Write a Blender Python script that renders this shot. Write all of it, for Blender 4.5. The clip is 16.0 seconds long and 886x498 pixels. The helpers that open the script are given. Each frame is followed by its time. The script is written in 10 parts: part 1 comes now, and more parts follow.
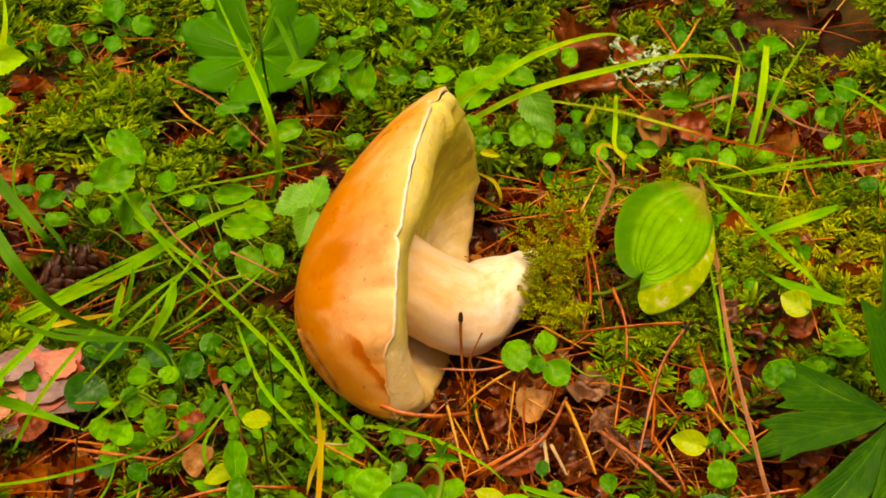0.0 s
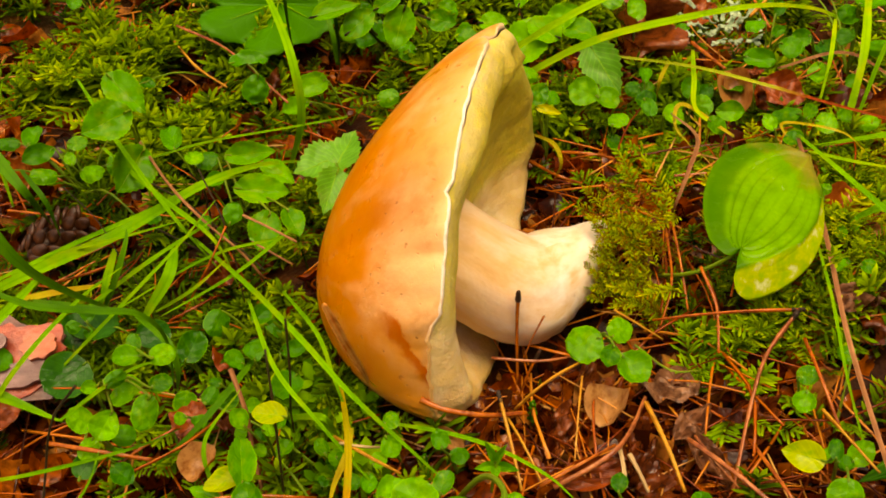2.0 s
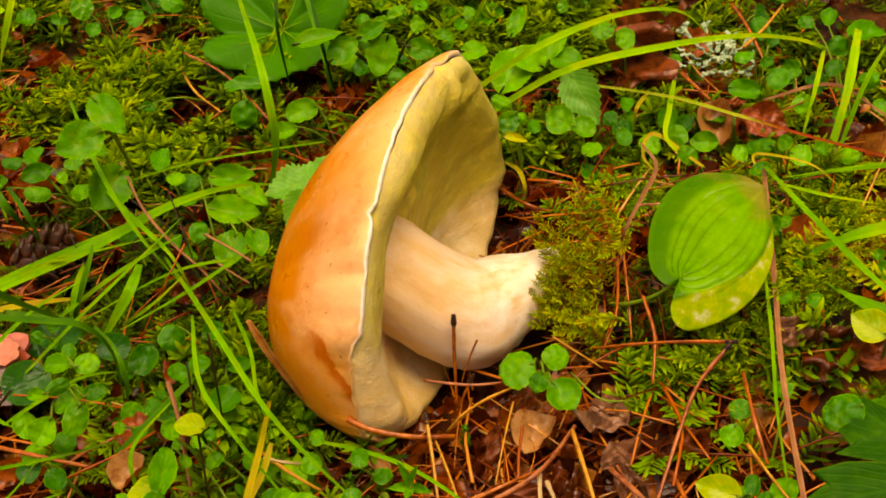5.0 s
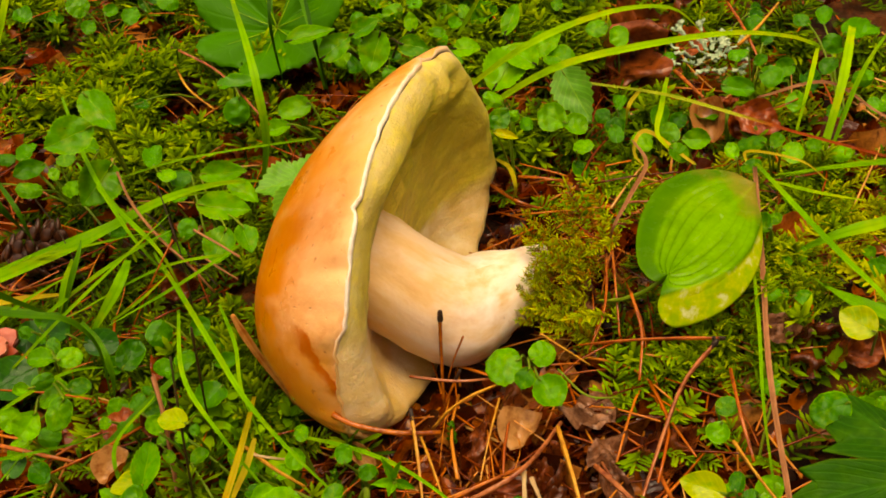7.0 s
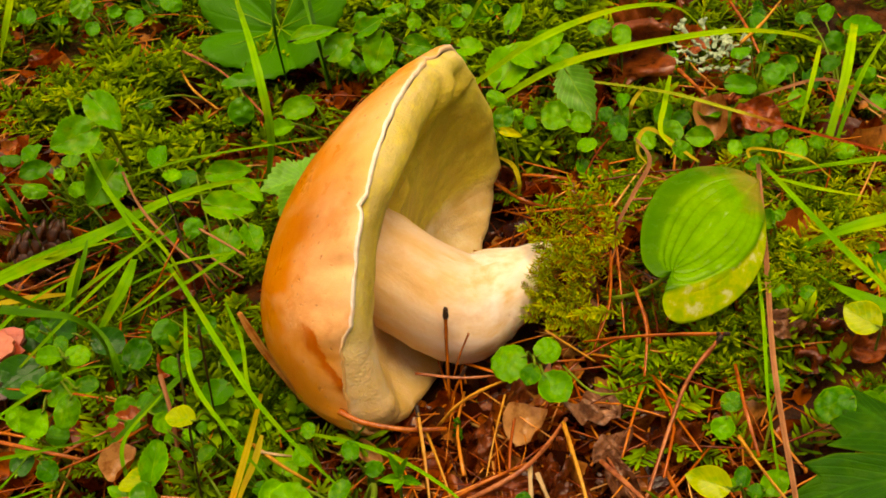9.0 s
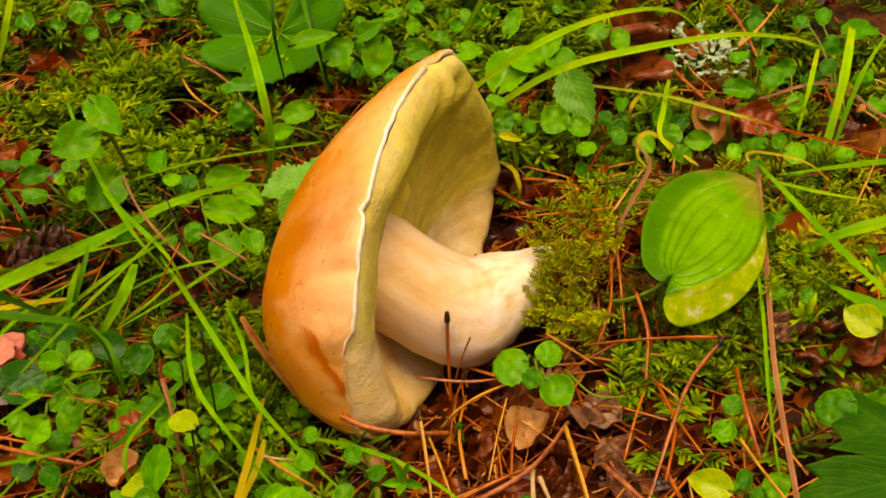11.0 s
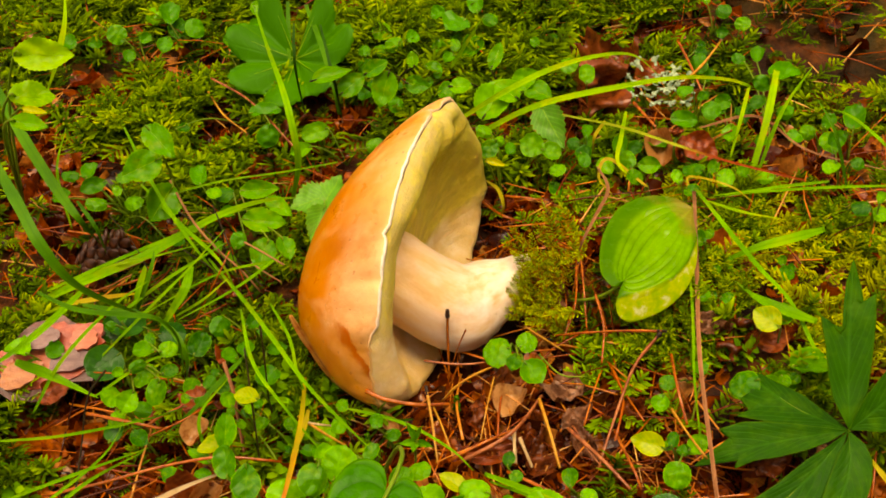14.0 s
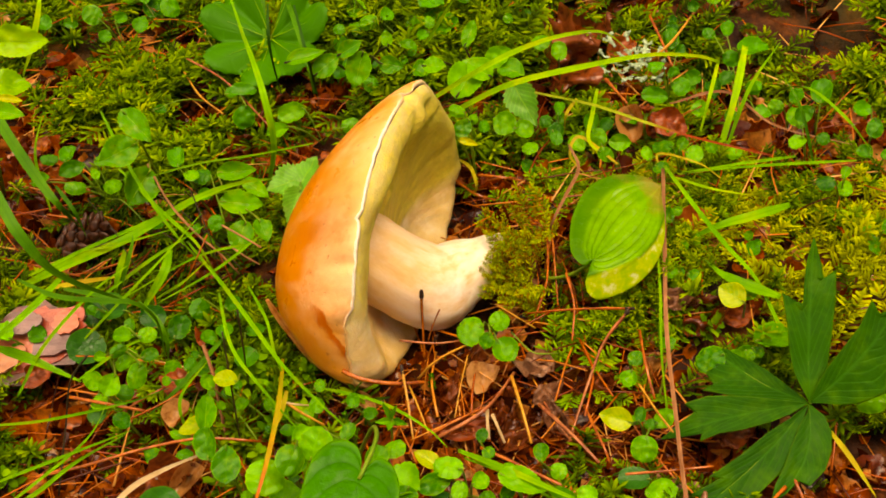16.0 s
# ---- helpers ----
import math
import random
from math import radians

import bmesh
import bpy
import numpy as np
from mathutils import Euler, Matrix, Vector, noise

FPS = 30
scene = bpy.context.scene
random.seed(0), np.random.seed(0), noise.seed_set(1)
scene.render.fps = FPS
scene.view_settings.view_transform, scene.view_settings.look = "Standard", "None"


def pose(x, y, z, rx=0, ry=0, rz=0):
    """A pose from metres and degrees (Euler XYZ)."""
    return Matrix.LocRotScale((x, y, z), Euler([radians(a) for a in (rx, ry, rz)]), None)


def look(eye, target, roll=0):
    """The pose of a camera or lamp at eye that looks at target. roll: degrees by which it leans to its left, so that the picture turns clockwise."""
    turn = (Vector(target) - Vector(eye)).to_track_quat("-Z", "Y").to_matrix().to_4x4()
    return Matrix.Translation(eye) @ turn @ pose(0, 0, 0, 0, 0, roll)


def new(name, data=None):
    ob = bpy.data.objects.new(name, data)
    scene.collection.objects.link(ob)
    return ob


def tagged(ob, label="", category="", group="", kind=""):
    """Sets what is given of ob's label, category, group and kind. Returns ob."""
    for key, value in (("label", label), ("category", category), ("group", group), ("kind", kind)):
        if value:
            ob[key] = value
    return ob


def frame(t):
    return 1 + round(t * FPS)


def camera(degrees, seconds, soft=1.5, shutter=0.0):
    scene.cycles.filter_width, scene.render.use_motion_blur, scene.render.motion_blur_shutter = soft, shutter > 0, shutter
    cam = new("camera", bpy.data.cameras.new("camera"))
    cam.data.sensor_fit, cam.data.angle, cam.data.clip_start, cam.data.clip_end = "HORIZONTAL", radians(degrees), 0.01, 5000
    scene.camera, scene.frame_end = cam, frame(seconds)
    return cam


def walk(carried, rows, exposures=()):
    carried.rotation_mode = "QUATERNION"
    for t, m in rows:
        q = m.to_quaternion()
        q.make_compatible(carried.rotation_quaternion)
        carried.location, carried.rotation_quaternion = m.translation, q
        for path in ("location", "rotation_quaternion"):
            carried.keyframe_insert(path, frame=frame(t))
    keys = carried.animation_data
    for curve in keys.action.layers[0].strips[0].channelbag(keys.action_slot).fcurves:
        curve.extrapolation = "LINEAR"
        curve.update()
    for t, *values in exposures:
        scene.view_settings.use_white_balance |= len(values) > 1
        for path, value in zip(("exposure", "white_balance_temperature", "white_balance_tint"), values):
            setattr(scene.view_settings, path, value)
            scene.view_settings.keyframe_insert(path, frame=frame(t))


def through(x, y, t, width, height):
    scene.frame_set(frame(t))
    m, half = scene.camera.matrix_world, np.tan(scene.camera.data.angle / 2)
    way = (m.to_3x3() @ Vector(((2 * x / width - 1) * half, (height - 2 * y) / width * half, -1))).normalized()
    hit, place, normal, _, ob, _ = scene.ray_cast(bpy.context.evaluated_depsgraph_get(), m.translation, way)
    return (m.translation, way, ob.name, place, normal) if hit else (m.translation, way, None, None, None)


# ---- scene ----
cam = camera(46.0, 16.0, 1.75)
PATH = [
    (0, (0.002, -0.305, 0.304), (-0.008, 1.179, -1.036), -6.5),
    (0.5, (-0.007, -0.302, 0.29), (-0.023, 1.192, -1.04), -6.1),
    (1, (-0.011, -0.289, 0.283), (-0.047, 1.202, -1.049), -5.6),
    (1.5, (-0.014, -0.275, 0.272), (-0.059, 1.222, -1.055), -5.4),
    (2, (-0.013, -0.263, 0.251), (-0.044, 1.229, -1.081), -5.6),
    (2.5, (-0.005, -0.256, 0.253), (-0.047, 1.234, -1.08), -6.7),
    (3, (0.022, -0.258, 0.252), (-0.044, 1.243, -1.068), -7.6),
    (3.5, (0.032, -0.263, 0.251), (-0.073, 1.247, -1.056), -8.3),
    (4, (0.032, -0.267, 0.249), (-0.123, 1.254, -1.041), -8.3),
    (6.5, (0.041, -0.268, 0.244), (-0.179, 1.269, -1.017), -8.3),
    (7, (0.041, -0.268, 0.243), (-0.177, 1.269, -1.018), -8.4),
    (7.5, (0.042, -0.269, 0.243), (-0.181, 1.266, -1.019), -8.6),
    (8, (0.041, -0.27, 0.244), (-0.18, 1.269, -1.015), -8.6),
    (8.5, (0.041, -0.27, 0.244), (-0.182, 1.269, -1.015), -8.7),
    (9, (0.04, -0.27, 0.243), (-0.181, 1.269, -1.015), -8.7),
    (11.5, (0.037, -0.271, 0.245), (-0.174, 1.272, -1.009), -8.6),
    (12, (0.034, -0.282, 0.257), (-0.174, 1.26, -1.0), -8.5),
    (12.5, (0.035, -0.297, 0.272), (-0.162, 1.244, -0.988), -7.9),
    (13, (0.032, -0.308, 0.296), (-0.157, 1.209, -0.994), -7.7),
    (13.5, (0.035, -0.323, 0.304), (-0.137, 1.188, -0.995), -7.3),
    (14, (0.037, -0.327, 0.315), (-0.125, 1.173, -0.998), -7.3),
    (14.5, (0.038, -0.328, 0.315), (-0.122, 1.121, -1.054), -7.5),
    (15, (0.04, -0.329, 0.317), (-0.118, 1.105, -1.068), -7.6),
    (15.5, (0.042, -0.327, 0.321), (-0.109, 1.112, -1.059), -7.9),
    (16, (0.044, -0.328, 0.326), (-0.099, 1.123, -1.043), -7.8),
]
walk(cam, [(t, look(eye, target, lean)) for t, eye, target, lean in PATH], [(0, 0.97, 10000, 14), (3, 0.90, 9750, 15), (6.5, 0.83, 9500, 16), (9.5, 0.83, 9500, 16), (12.5, 0.88, 9500, 16), (16, 1.05, 9500, 16)])

# ---- light ----
world = bpy.data.worlds.new("overcast_sky")
scene.world = world
world.use_nodes = True
wn, wl = world.node_tree.nodes, world.node_tree.links
sky = wn.new("ShaderNodeTexSky")
sky.sky_type, sky.sun_disc = "NISHITA", False
sky.sun_elevation, sky.sun_rotation = radians(70), radians(252)
sky.air_density, sky.dust_density, sky.ozone_density = 1.0, 9.0, 0.5
wl.new(sky.outputs["Color"], wn["Background"].inputs["Color"])
wn["Background"].inputs["Strength"].default_value = 0.07

sun = new("sun", bpy.data.lights.new("sun", "SUN"))
sun.data.energy, sun.data.angle, sun.data.color = 1.6, radians(32), (1.0, 0.90, 0.72)
sun.matrix_world = look((0.42, -0.135, 1.2), (0, 0, 0))

# ---- materials ----


class Mat:
    """A small builder for node materials."""

    def __init__(self, name, rough=0.5, spec=0.5):
        self.m = bpy.data.materials.new(name)
        self.m.use_nodes = True
        self.n, self.l = self.m.node_tree.nodes, self.m.node_tree.links
        self.b = self.n["Principled BSDF"]
        self.b.inputs["Roughness"].default_value = rough
        self.b.inputs["Specular IOR Level"].default_value = 0.7 * spec
        self.coord = self.n.new("ShaderNodeTexCoord")

    def noise(self, scale, detail=4.0, space="Object", stretch=None, rough=0.6, vary=False):
        t = self.n.new("ShaderNodeTexNoise")
        t.inputs["Scale"].default_value, t.inputs["Detail"].default_value = scale, detail
        t.inputs["Roughness"].default_value = rough
        src = self.coord.outputs[space]
        if stretch:
            mp = self.n.new("ShaderNodeMapping")
            mp.inputs["Scale"].default_value = stretch
            self.l.new(src, mp.inputs["Vector"])
            src = mp.outputs["Vector"]
        if vary:
            shift = self.n.new("ShaderNodeVectorMath")
            shift.operation = "ADD"
            self.l.new(src, shift.inputs[0])
            self.l.new(self.math("MULTIPLY", self.random(), 97.0), shift.inputs[1])
            src = shift.outputs[0]
        self.l.new(src, t.inputs["Vector"])
        return t.outputs["Fac"]

    def ramp(self, fac, stops):
        r = self.n.new("ShaderNodeValToRGB")
        el = r.color_ramp.elements
        while len(el) < len(stops):
            el.new(0.5)
        for e, (p, c) in zip(el, stops):
            e.position, e.color = p, (*c, 1) if len(c) == 3 else c
        self.l.new(fac, r.inputs["Fac"])
        return r.outputs["Color"]

    def mix(self, fac, a, b, mode="MIX"):
        x = self.n.new("ShaderNodeMix")
        x.data_type, x.blend_type = "RGBA", mode
        for sock, v in ((x.inputs[0], fac), (x.inputs[6], a), (x.inputs[7], b)):
            if isinstance(v, (int, float)):
                sock.default_value = v
            elif isinstance(v, tuple):
                sock.default_value = (*v, 1)
            else:
                self.l.new(v, sock)
        return x.outputs[2]

    def math(self, op, a, b=0.0, clamp=False):
        x = self.n.new("ShaderNodeMath")
        x.operation, x.use_clamp = op, clamp
        for sock, v in zip(x.inputs, (a, b)):
            if isinstance(v, (int, float)):
                sock.default_value = v
            else:
                self.l.new(v, sock)
        return x.outputs[0]

    def color(self, c):
        self.l.new(c, self.b.inputs["Base Color"])
        self.col = c
        return self

    def rough(self, c):
        self.l.new(c, self.b.inputs["Roughness"])
        return self

    def bump(self, height, strength, distance):
        x = self.n.new("ShaderNodeBump")
        x.inputs["Strength"].default_value, x.inputs["Distance"].default_value = strength, distance
        self.l.new(height, x.inputs["Height"])
        self.l.new(x.outputs["Normal"], self.b.inputs["Normal"])
        return self

    def glow_through(self, amount, tint=(1.0, 1.0, 0.6)):
        """Light passing through thin tissue."""
        tr = self.n.new("ShaderNodeBsdfTranslucent")
        self.l.new(self.mix(1.0, self.col, tint, "MULTIPLY"), tr.inputs["Color"])
        mx = self.n.new("ShaderNodeMixShader")
        mx.inputs[0].default_value = amount
        self.l.new(self.b.outputs[0], mx.inputs[1])
        self.l.new(tr.outputs[0], mx.inputs[2])
        self.l.new(mx.outputs[0], self.n["Material Output"].inputs["Surface"])
        return self

    def random(self):
        return self.n.new("ShaderNodeObjectInfo").outputs["Random"]

    def island(self):
        return self.n.new("ShaderNodeNewGeometry").outputs["Random Per Island"]

    def uv(self):
        s = self.n.new("ShaderNodeSeparateXYZ")
        self.l.new(self.coord.outputs["UV"], s.inputs[0])
        return s.outputs[0], s.outputs[1]


def leaf_material(name, dark, light, worn, veins=7.0, rough=0.32, worn_amount=0.35, curved=0.0, ribs=0.2, gloss=0.38, through=0.28, relief=1.0, margin=0.0, grain=1.0, specks=0.0, folded=None, groove=0.0, slope=0.7):
    """A wet green leaf: side veins and midrib from its UV, blotches, specks and an edge that yellows.
    grain sets the size of its blotches (1 for leaves built one unit long); folded colours the side that is turned over,
    painted sky sheen included."""
    k = Mat(name, rough, gloss)
    u, v = k.uv()
    across = k.math("ABSOLUTE", k.math("SUBTRACT", v, 0.5))
    mid = k.math("SUBTRACT", 1.0, k.math("MULTIPLY", across, 26.0), True)
    if curved:
        wave = k.math("COSINE", k.math("MULTIPLY", across, veins * 6.283))
    else:
        wave = k.math("SINE", k.math("MULTIPLY", k.math("SUBTRACT", u, k.math("MULTIPLY", across, slope)), veins * 6.283))
    side = k.math("POWER", k.math("MULTIPLY", k.math("ADD", wave, 1.0), 0.5), 9.0)
    vein = k.math("MAXIMUM", mid, k.math("MULTIPLY", side, 0.6))
    base = k.mix(k.random(), dark, light)
    base = k.mix(k.math("MULTIPLY", k.ramp(k.noise(4.5 * grain, 4, vary=True), [(0.35, (0, 0, 0)), (0.75, (1, 1, 1))]), 0.42), base, tuple(0.55 * c for c in dark))
    spot = k.ramp(k.noise(3.2 * grain, 3, vary=True), [(0.50, (0, 0, 0)), (0.72, (1, 1, 1))])
    base = k.mix(k.math("MULTIPLY", spot, worn_amount), base, worn)
    if margin:
        far = k.math("MAXIMUM", across, k.math("ABSOLUTE", k.math("SUBTRACT", u, 0.5)))
        far = k.math("ADD", far, k.math("MULTIPLY", k.math("SUBTRACT", k.noise(3 * grain, 3, vary=True), 0.5), 0.5))
        base = k.mix(k.math("MULTIPLY", k.ramp(far, [(0.22, (0, 0, 0)), (0.52, (1, 1, 1))]), margin), base, dark)
    if specks:
        dots = k.ramp(k.noise(11 * grain, 2, vary=True), [(0.70, (0, 0, 0)), (0.76, (1, 1, 1))])
        base = k.mix(k.math("MULTIPLY", dots, specks), base, (0.10, 0.045, 0.008))
    pale = tuple(min(1, 1.8 * c + 0.01) for c in light)
    rim = k.ramp(across, [(0.44, (0, 0, 0)), (0.49, (1, 1, 1))])
    base = k.mix(k.math("MULTIPLY", rim, 0.40), base, tuple(min(1, 1.3 * c + e) for c, e in zip(light, (0.05, 0.02, 0.0))))
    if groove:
        # dark outer margin: the drooping edge's shade put into the colour
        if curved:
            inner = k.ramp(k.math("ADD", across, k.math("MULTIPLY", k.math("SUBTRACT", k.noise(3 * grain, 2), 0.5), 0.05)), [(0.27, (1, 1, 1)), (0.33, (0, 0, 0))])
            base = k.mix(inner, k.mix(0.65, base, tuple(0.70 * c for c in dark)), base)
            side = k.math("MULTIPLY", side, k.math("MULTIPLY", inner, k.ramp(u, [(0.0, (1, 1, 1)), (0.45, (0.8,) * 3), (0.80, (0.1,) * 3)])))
        # grooves tinted darker as well: vein colour plus the shade in their creases
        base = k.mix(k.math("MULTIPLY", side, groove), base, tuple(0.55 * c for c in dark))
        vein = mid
    if folded:
        turned = k.n.new("ShaderNodeUVMap")
        turned.uv_map = "turned"
        split = k.n.new("ShaderNodeSeparateXYZ")
        k.l.new(turned.outputs[0], split.inputs[0])
        over = k.ramp(split.outputs[0], [(0.03, (0, 0, 0)), (0.16, (1, 1, 1))])
        # pale patches: yellowing, with sky sheen and glints put into the colour
        patchy = k.ramp(k.noise(6 * grain, 4), [(0.40, folded[0]), (0.56, folded[1]), (0.68, folded[2])])
        base = k.mix(over, base, patchy)
        tip_wear = k.math("MULTIPLY", k.ramp(k.math("ADD", u, k.math("MULTIPLY", k.math("SUBTRACT", k.noise(5 * grain, 4), 0.5), 0.5)), [(0.74, (0, 0, 0)), (0.95, (1, 1, 1))]), 0.65)
        base = k.mix(tip_wear, base, (0.34, 0.22, 0.03))
    k.color(k.mix(k.math("MULTIPLY", vein, ribs), base, pale))
    k.rough(k.ramp(k.noise(7 * grain, 3, vary=True), [(0.35, (rough - 0.12,) * 3), (0.7, (rough + 0.16,) * 3)]))
    h = k.math("ADD", k.math("MULTIPLY", vein, -0.35), k.math("MULTIPLY", k.noise(9 * grain, 3, vary=True), 0.9))
    k.bump(k.math("SUBTRACT", h, k.math("MULTIPLY", side, groove)), 0.5, relief * (0.0002 + 0.0005 * ribs))
    return k.glow_through(through, (1.0, 1.0, 0.3)).m


def strip_material(name, dark, light, worn, rough=0.38, lines=60.0, through=0.2, grain=60.0, end=None, gloss=0.22):
    """Grass, straw and stalks: lines along the length, worn patches."""
    k = Mat(name, rough, gloss)
    u, v = k.uv()
    line = k.math("MULTIPLY", k.math("ADD", k.math("SINE", k.math("MULTIPLY", v, lines)), 1.0), 0.5)
    base = k.mix(k.ramp(k.noise(0.75 * grain, 3), [(0.35, (0, 0, 0)), (0.65, (1, 1, 1))]), dark, light)
    base = k.mix(k.math("MULTIPLY", line, 0.45), base, light)
    keel = k.math("SUBTRACT", 1.0, k.math("MULTIPLY", k.math("ABSOLUTE", k.math("SUBTRACT", v, 0.5)), 7.0), True)
    base = k.mix(k.math("MULTIPLY", keel, 0.5), base, dark)
    patch = k.ramp(k.noise(grain, 4), [(0.52, (0, 0, 0)), (0.64, (1, 1, 1))])
    base = k.mix(k.math("MULTIPLY", patch, 0.42), base, worn)
    if end:
        base = k.mix(k.ramp(k.math("ADD", u, k.math("MULTIPLY", k.noise(grain, 3), 0.2)), [(0.62, (0, 0, 0)), (0.80, (1, 1, 1))]), base, end)
    k.color(base)
    k.bump(k.math("ADD", line, k.noise(500, 2)), 0.5, 0.0003)
    return k.glow_through(through).m


def moss_material(name, stops, rough=0.6):
    k = Mat(name, rough, 0.06)
    patch = k.math("ADD", k.math("MULTIPLY", k.noise(14, 3), 0.50), k.math("MULTIPLY", k.noise(75, 2), 0.40))
    patch = k.math("ADD", patch, k.math("MULTIPLY", k.math("SUBTRACT", k.island(), 0.5), 0.30))
    # dark base to bright tip: older growth plus the shade between shoots, as colour
    age_shade = k.ramp(k.uv()[0], [(0.05, (0.22, 0.16, 0.14)), (0.45, (0.80, 0.74, 0.70)), (1.0, (1.55, 1.42, 1.1))])
    k.color(k.mix(1.0, k.ramp(patch, stops), age_shade, "MULTIPLY"))
    return k.glow_through(0.34).m


M = {}
M["twinflower"] = leaf_material("twinflower_leaf", (0.030, 0.22, 0.001), (0.19, 0.62, 0.003), (0.36, 0.62, 0.004), 4, 0.16, 0.35, gloss=0.30, through=0.36, ribs=0.10, relief=2.6, margin=0.30, specks=0.25)
# darker copy of the twinflower leaf, shade put into its colour
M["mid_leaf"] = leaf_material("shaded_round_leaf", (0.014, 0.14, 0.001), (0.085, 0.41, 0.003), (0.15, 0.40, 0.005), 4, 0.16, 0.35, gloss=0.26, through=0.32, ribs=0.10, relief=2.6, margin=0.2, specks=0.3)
M["dark_leaf"] = leaf_material("dark_wet_leaf", (0.008, 0.10, 0.004), (0.026, 0.18, 0.006), (0.05, 0.24, 0.008), 5, 0.14, gloss=0.40, relief=2.4)
M["bilberry"] = leaf_material("bilberry_leaf", (0.045, 0.27, 0.003), (0.16, 0.53, 0.005), (0.32, 0.46, 0.01), 8, 0.26, 0.4, ribs=0.07, gloss=0.20, through=0.34, relief=1.5, specks=0.75)
M["pale_leaf"] = leaf_material("pale_green_leaf", (0.15, 0.44, 0.003), (0.30, 0.62, 0.006), (0.38, 0.50, 0.01), 8, 0.26, 0.4, ribs=0.07, gloss=0.22, through=0.34, relief=1.5, specks=0.75)
M["yellow_leaf"] = leaf_material("yellowing_leaf", (0.34, 0.48, 0.006), (0.62, 0.60, 0.008), (0.14, 0.38, 0.006), 6, 0.32, 0.85)
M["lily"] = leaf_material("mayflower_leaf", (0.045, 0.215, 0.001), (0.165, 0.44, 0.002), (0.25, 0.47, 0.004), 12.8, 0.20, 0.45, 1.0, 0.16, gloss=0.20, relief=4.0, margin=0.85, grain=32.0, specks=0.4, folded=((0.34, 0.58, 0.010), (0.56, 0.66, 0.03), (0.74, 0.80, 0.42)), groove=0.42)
M["palmate"] = leaf_material("palmate_leaf", (0.010, 0.082, 0.001), (0.019, 0.122, 0.001), (0.07, 0.22, 0.002), 9, 0.50, 0.5, ribs=0.34, gloss=0.12, through=0.28, relief=3.0, grain=30.0)
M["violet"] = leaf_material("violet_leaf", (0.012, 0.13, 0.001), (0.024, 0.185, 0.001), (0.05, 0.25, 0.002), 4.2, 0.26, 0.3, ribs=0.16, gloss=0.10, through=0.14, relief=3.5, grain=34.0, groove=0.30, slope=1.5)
M["mantle"] = leaf_material("lady_mantle_leaf", (0.023, 0.175, 0.002), (0.042, 0.23, 0.003), (0.07, 0.28, 0.006), 5, 0.45, gloss=0.16, ribs=0.10, relief=3.0)
M["nettle"] = leaf_material("toothed_leaf", (0.085, 0.34, 0.015), (0.13, 0.42, 0.025), (0.30, 0.38, 0.10), 9, 0.40, ribs=0.4)
M["grass"] = strip_material("grass", (0.075, 0.30, 0.003), (0.20, 0.53, 0.006), (0.36, 0.48, 0.01))
M["dark_grass"] = strip_material("dark_grass", (0.035, 0.17, 0.004), (0.08, 0.28, 0.006), (0.10, 0.26, 0.01))
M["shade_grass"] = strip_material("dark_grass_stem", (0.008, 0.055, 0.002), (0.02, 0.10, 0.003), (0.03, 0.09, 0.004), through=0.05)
M["lime_grass"] = strip_material("lime_grass", (0.15, 0.42, 0.004), (0.34, 0.64, 0.008), (0.62, 0.60, 0.01))
M["yellow_grass"] = strip_material("yellowed_grass", (0.42, 0.36, 0.012), (0.60, 0.50, 0.03), (0.45, 0.22, 0.02))
M["turning_stalk"] = strip_material("stalk_turning_red", (0.22, 0.34, 0.010), (0.40, 0.46, 0.03), (0.34, 0.30, 0.01), through=0.1, end=(0.36, 0.055, 0.008))
M["green_stem"] = strip_material("green_stem", (0.10, 0.22, 0.012), (0.20, 0.34, 0.02), (0.24, 0.18, 0.02), through=0.05)
M["midrib"] = strip_material("leaf_midrib", (0.16, 0.38, 0.006), (0.24, 0.48, 0.01), (0.30, 0.46, 0.02), through=0.1)
M["dark_stem"] = strip_material("dark_stem", (0.02, 0.014, 0.006), (0.05, 0.03, 0.01), (0.03, 0.04, 0.01), through=0.0)
M["brown_straw"] = strip_material("brown_straw", (0.16, 0.055, 0.018), (0.38, 0.17, 0.07), (0.10, 0.03, 0.01), 0.4, 14, 0.05)
M["pale_straw"] = strip_material("pale_straw", (0.50, 0.34, 0.14), (0.68, 0.50, 0.28), (0.36, 0.20, 0.06), 0.5, 40, 0.05)
M["orange_straw"] = strip_material("orange_green_straw", (0.24, 0.24, 0.008), (0.40, 0.30, 0.012), (0.50, 0.14, 0.008), 0.3, 14, 0.1, 80, end=(0.52, 0.13, 0.010))
M["tan_twig"] = strip_material("tan_twig", (0.42, 0.15, 0.010), (0.66, 0.33, 0.04), (0.16, 0.04, 0.004), 0.26, 30, 0.0, 300, gloss=0.4)
M["needle"] = strip_material("red_brown_needle", (0.20, 0.035, 0.004), (0.50, 0.13, 0.012), (0.07, 0.010, 0.002), 0.20, 12, 0.0, 260, gloss=0.5)
M["pink_needle"] = strip_material("rosy_needle", (0.18, 0.034, 0.010), (0.46, 0.15, 0.045), (0.055, 0.010, 0.005), 0.20, 12, 0.0, 260, gloss=0.5)
M["bark_strip"] = strip_material("orange_bark_strip", (0.52, 0.11, 0.006), (0.80, 0.38, 0.10), (0.30, 0.045, 0.004), 0.35, 12, 0.05, 200)
M["charred"] = strip_material("blackened_tip", (0.012, 0.008, 0.006), (0.03, 0.018, 0.012), (0.05, 0.02, 0.01), 0.4, 12, 0.0)


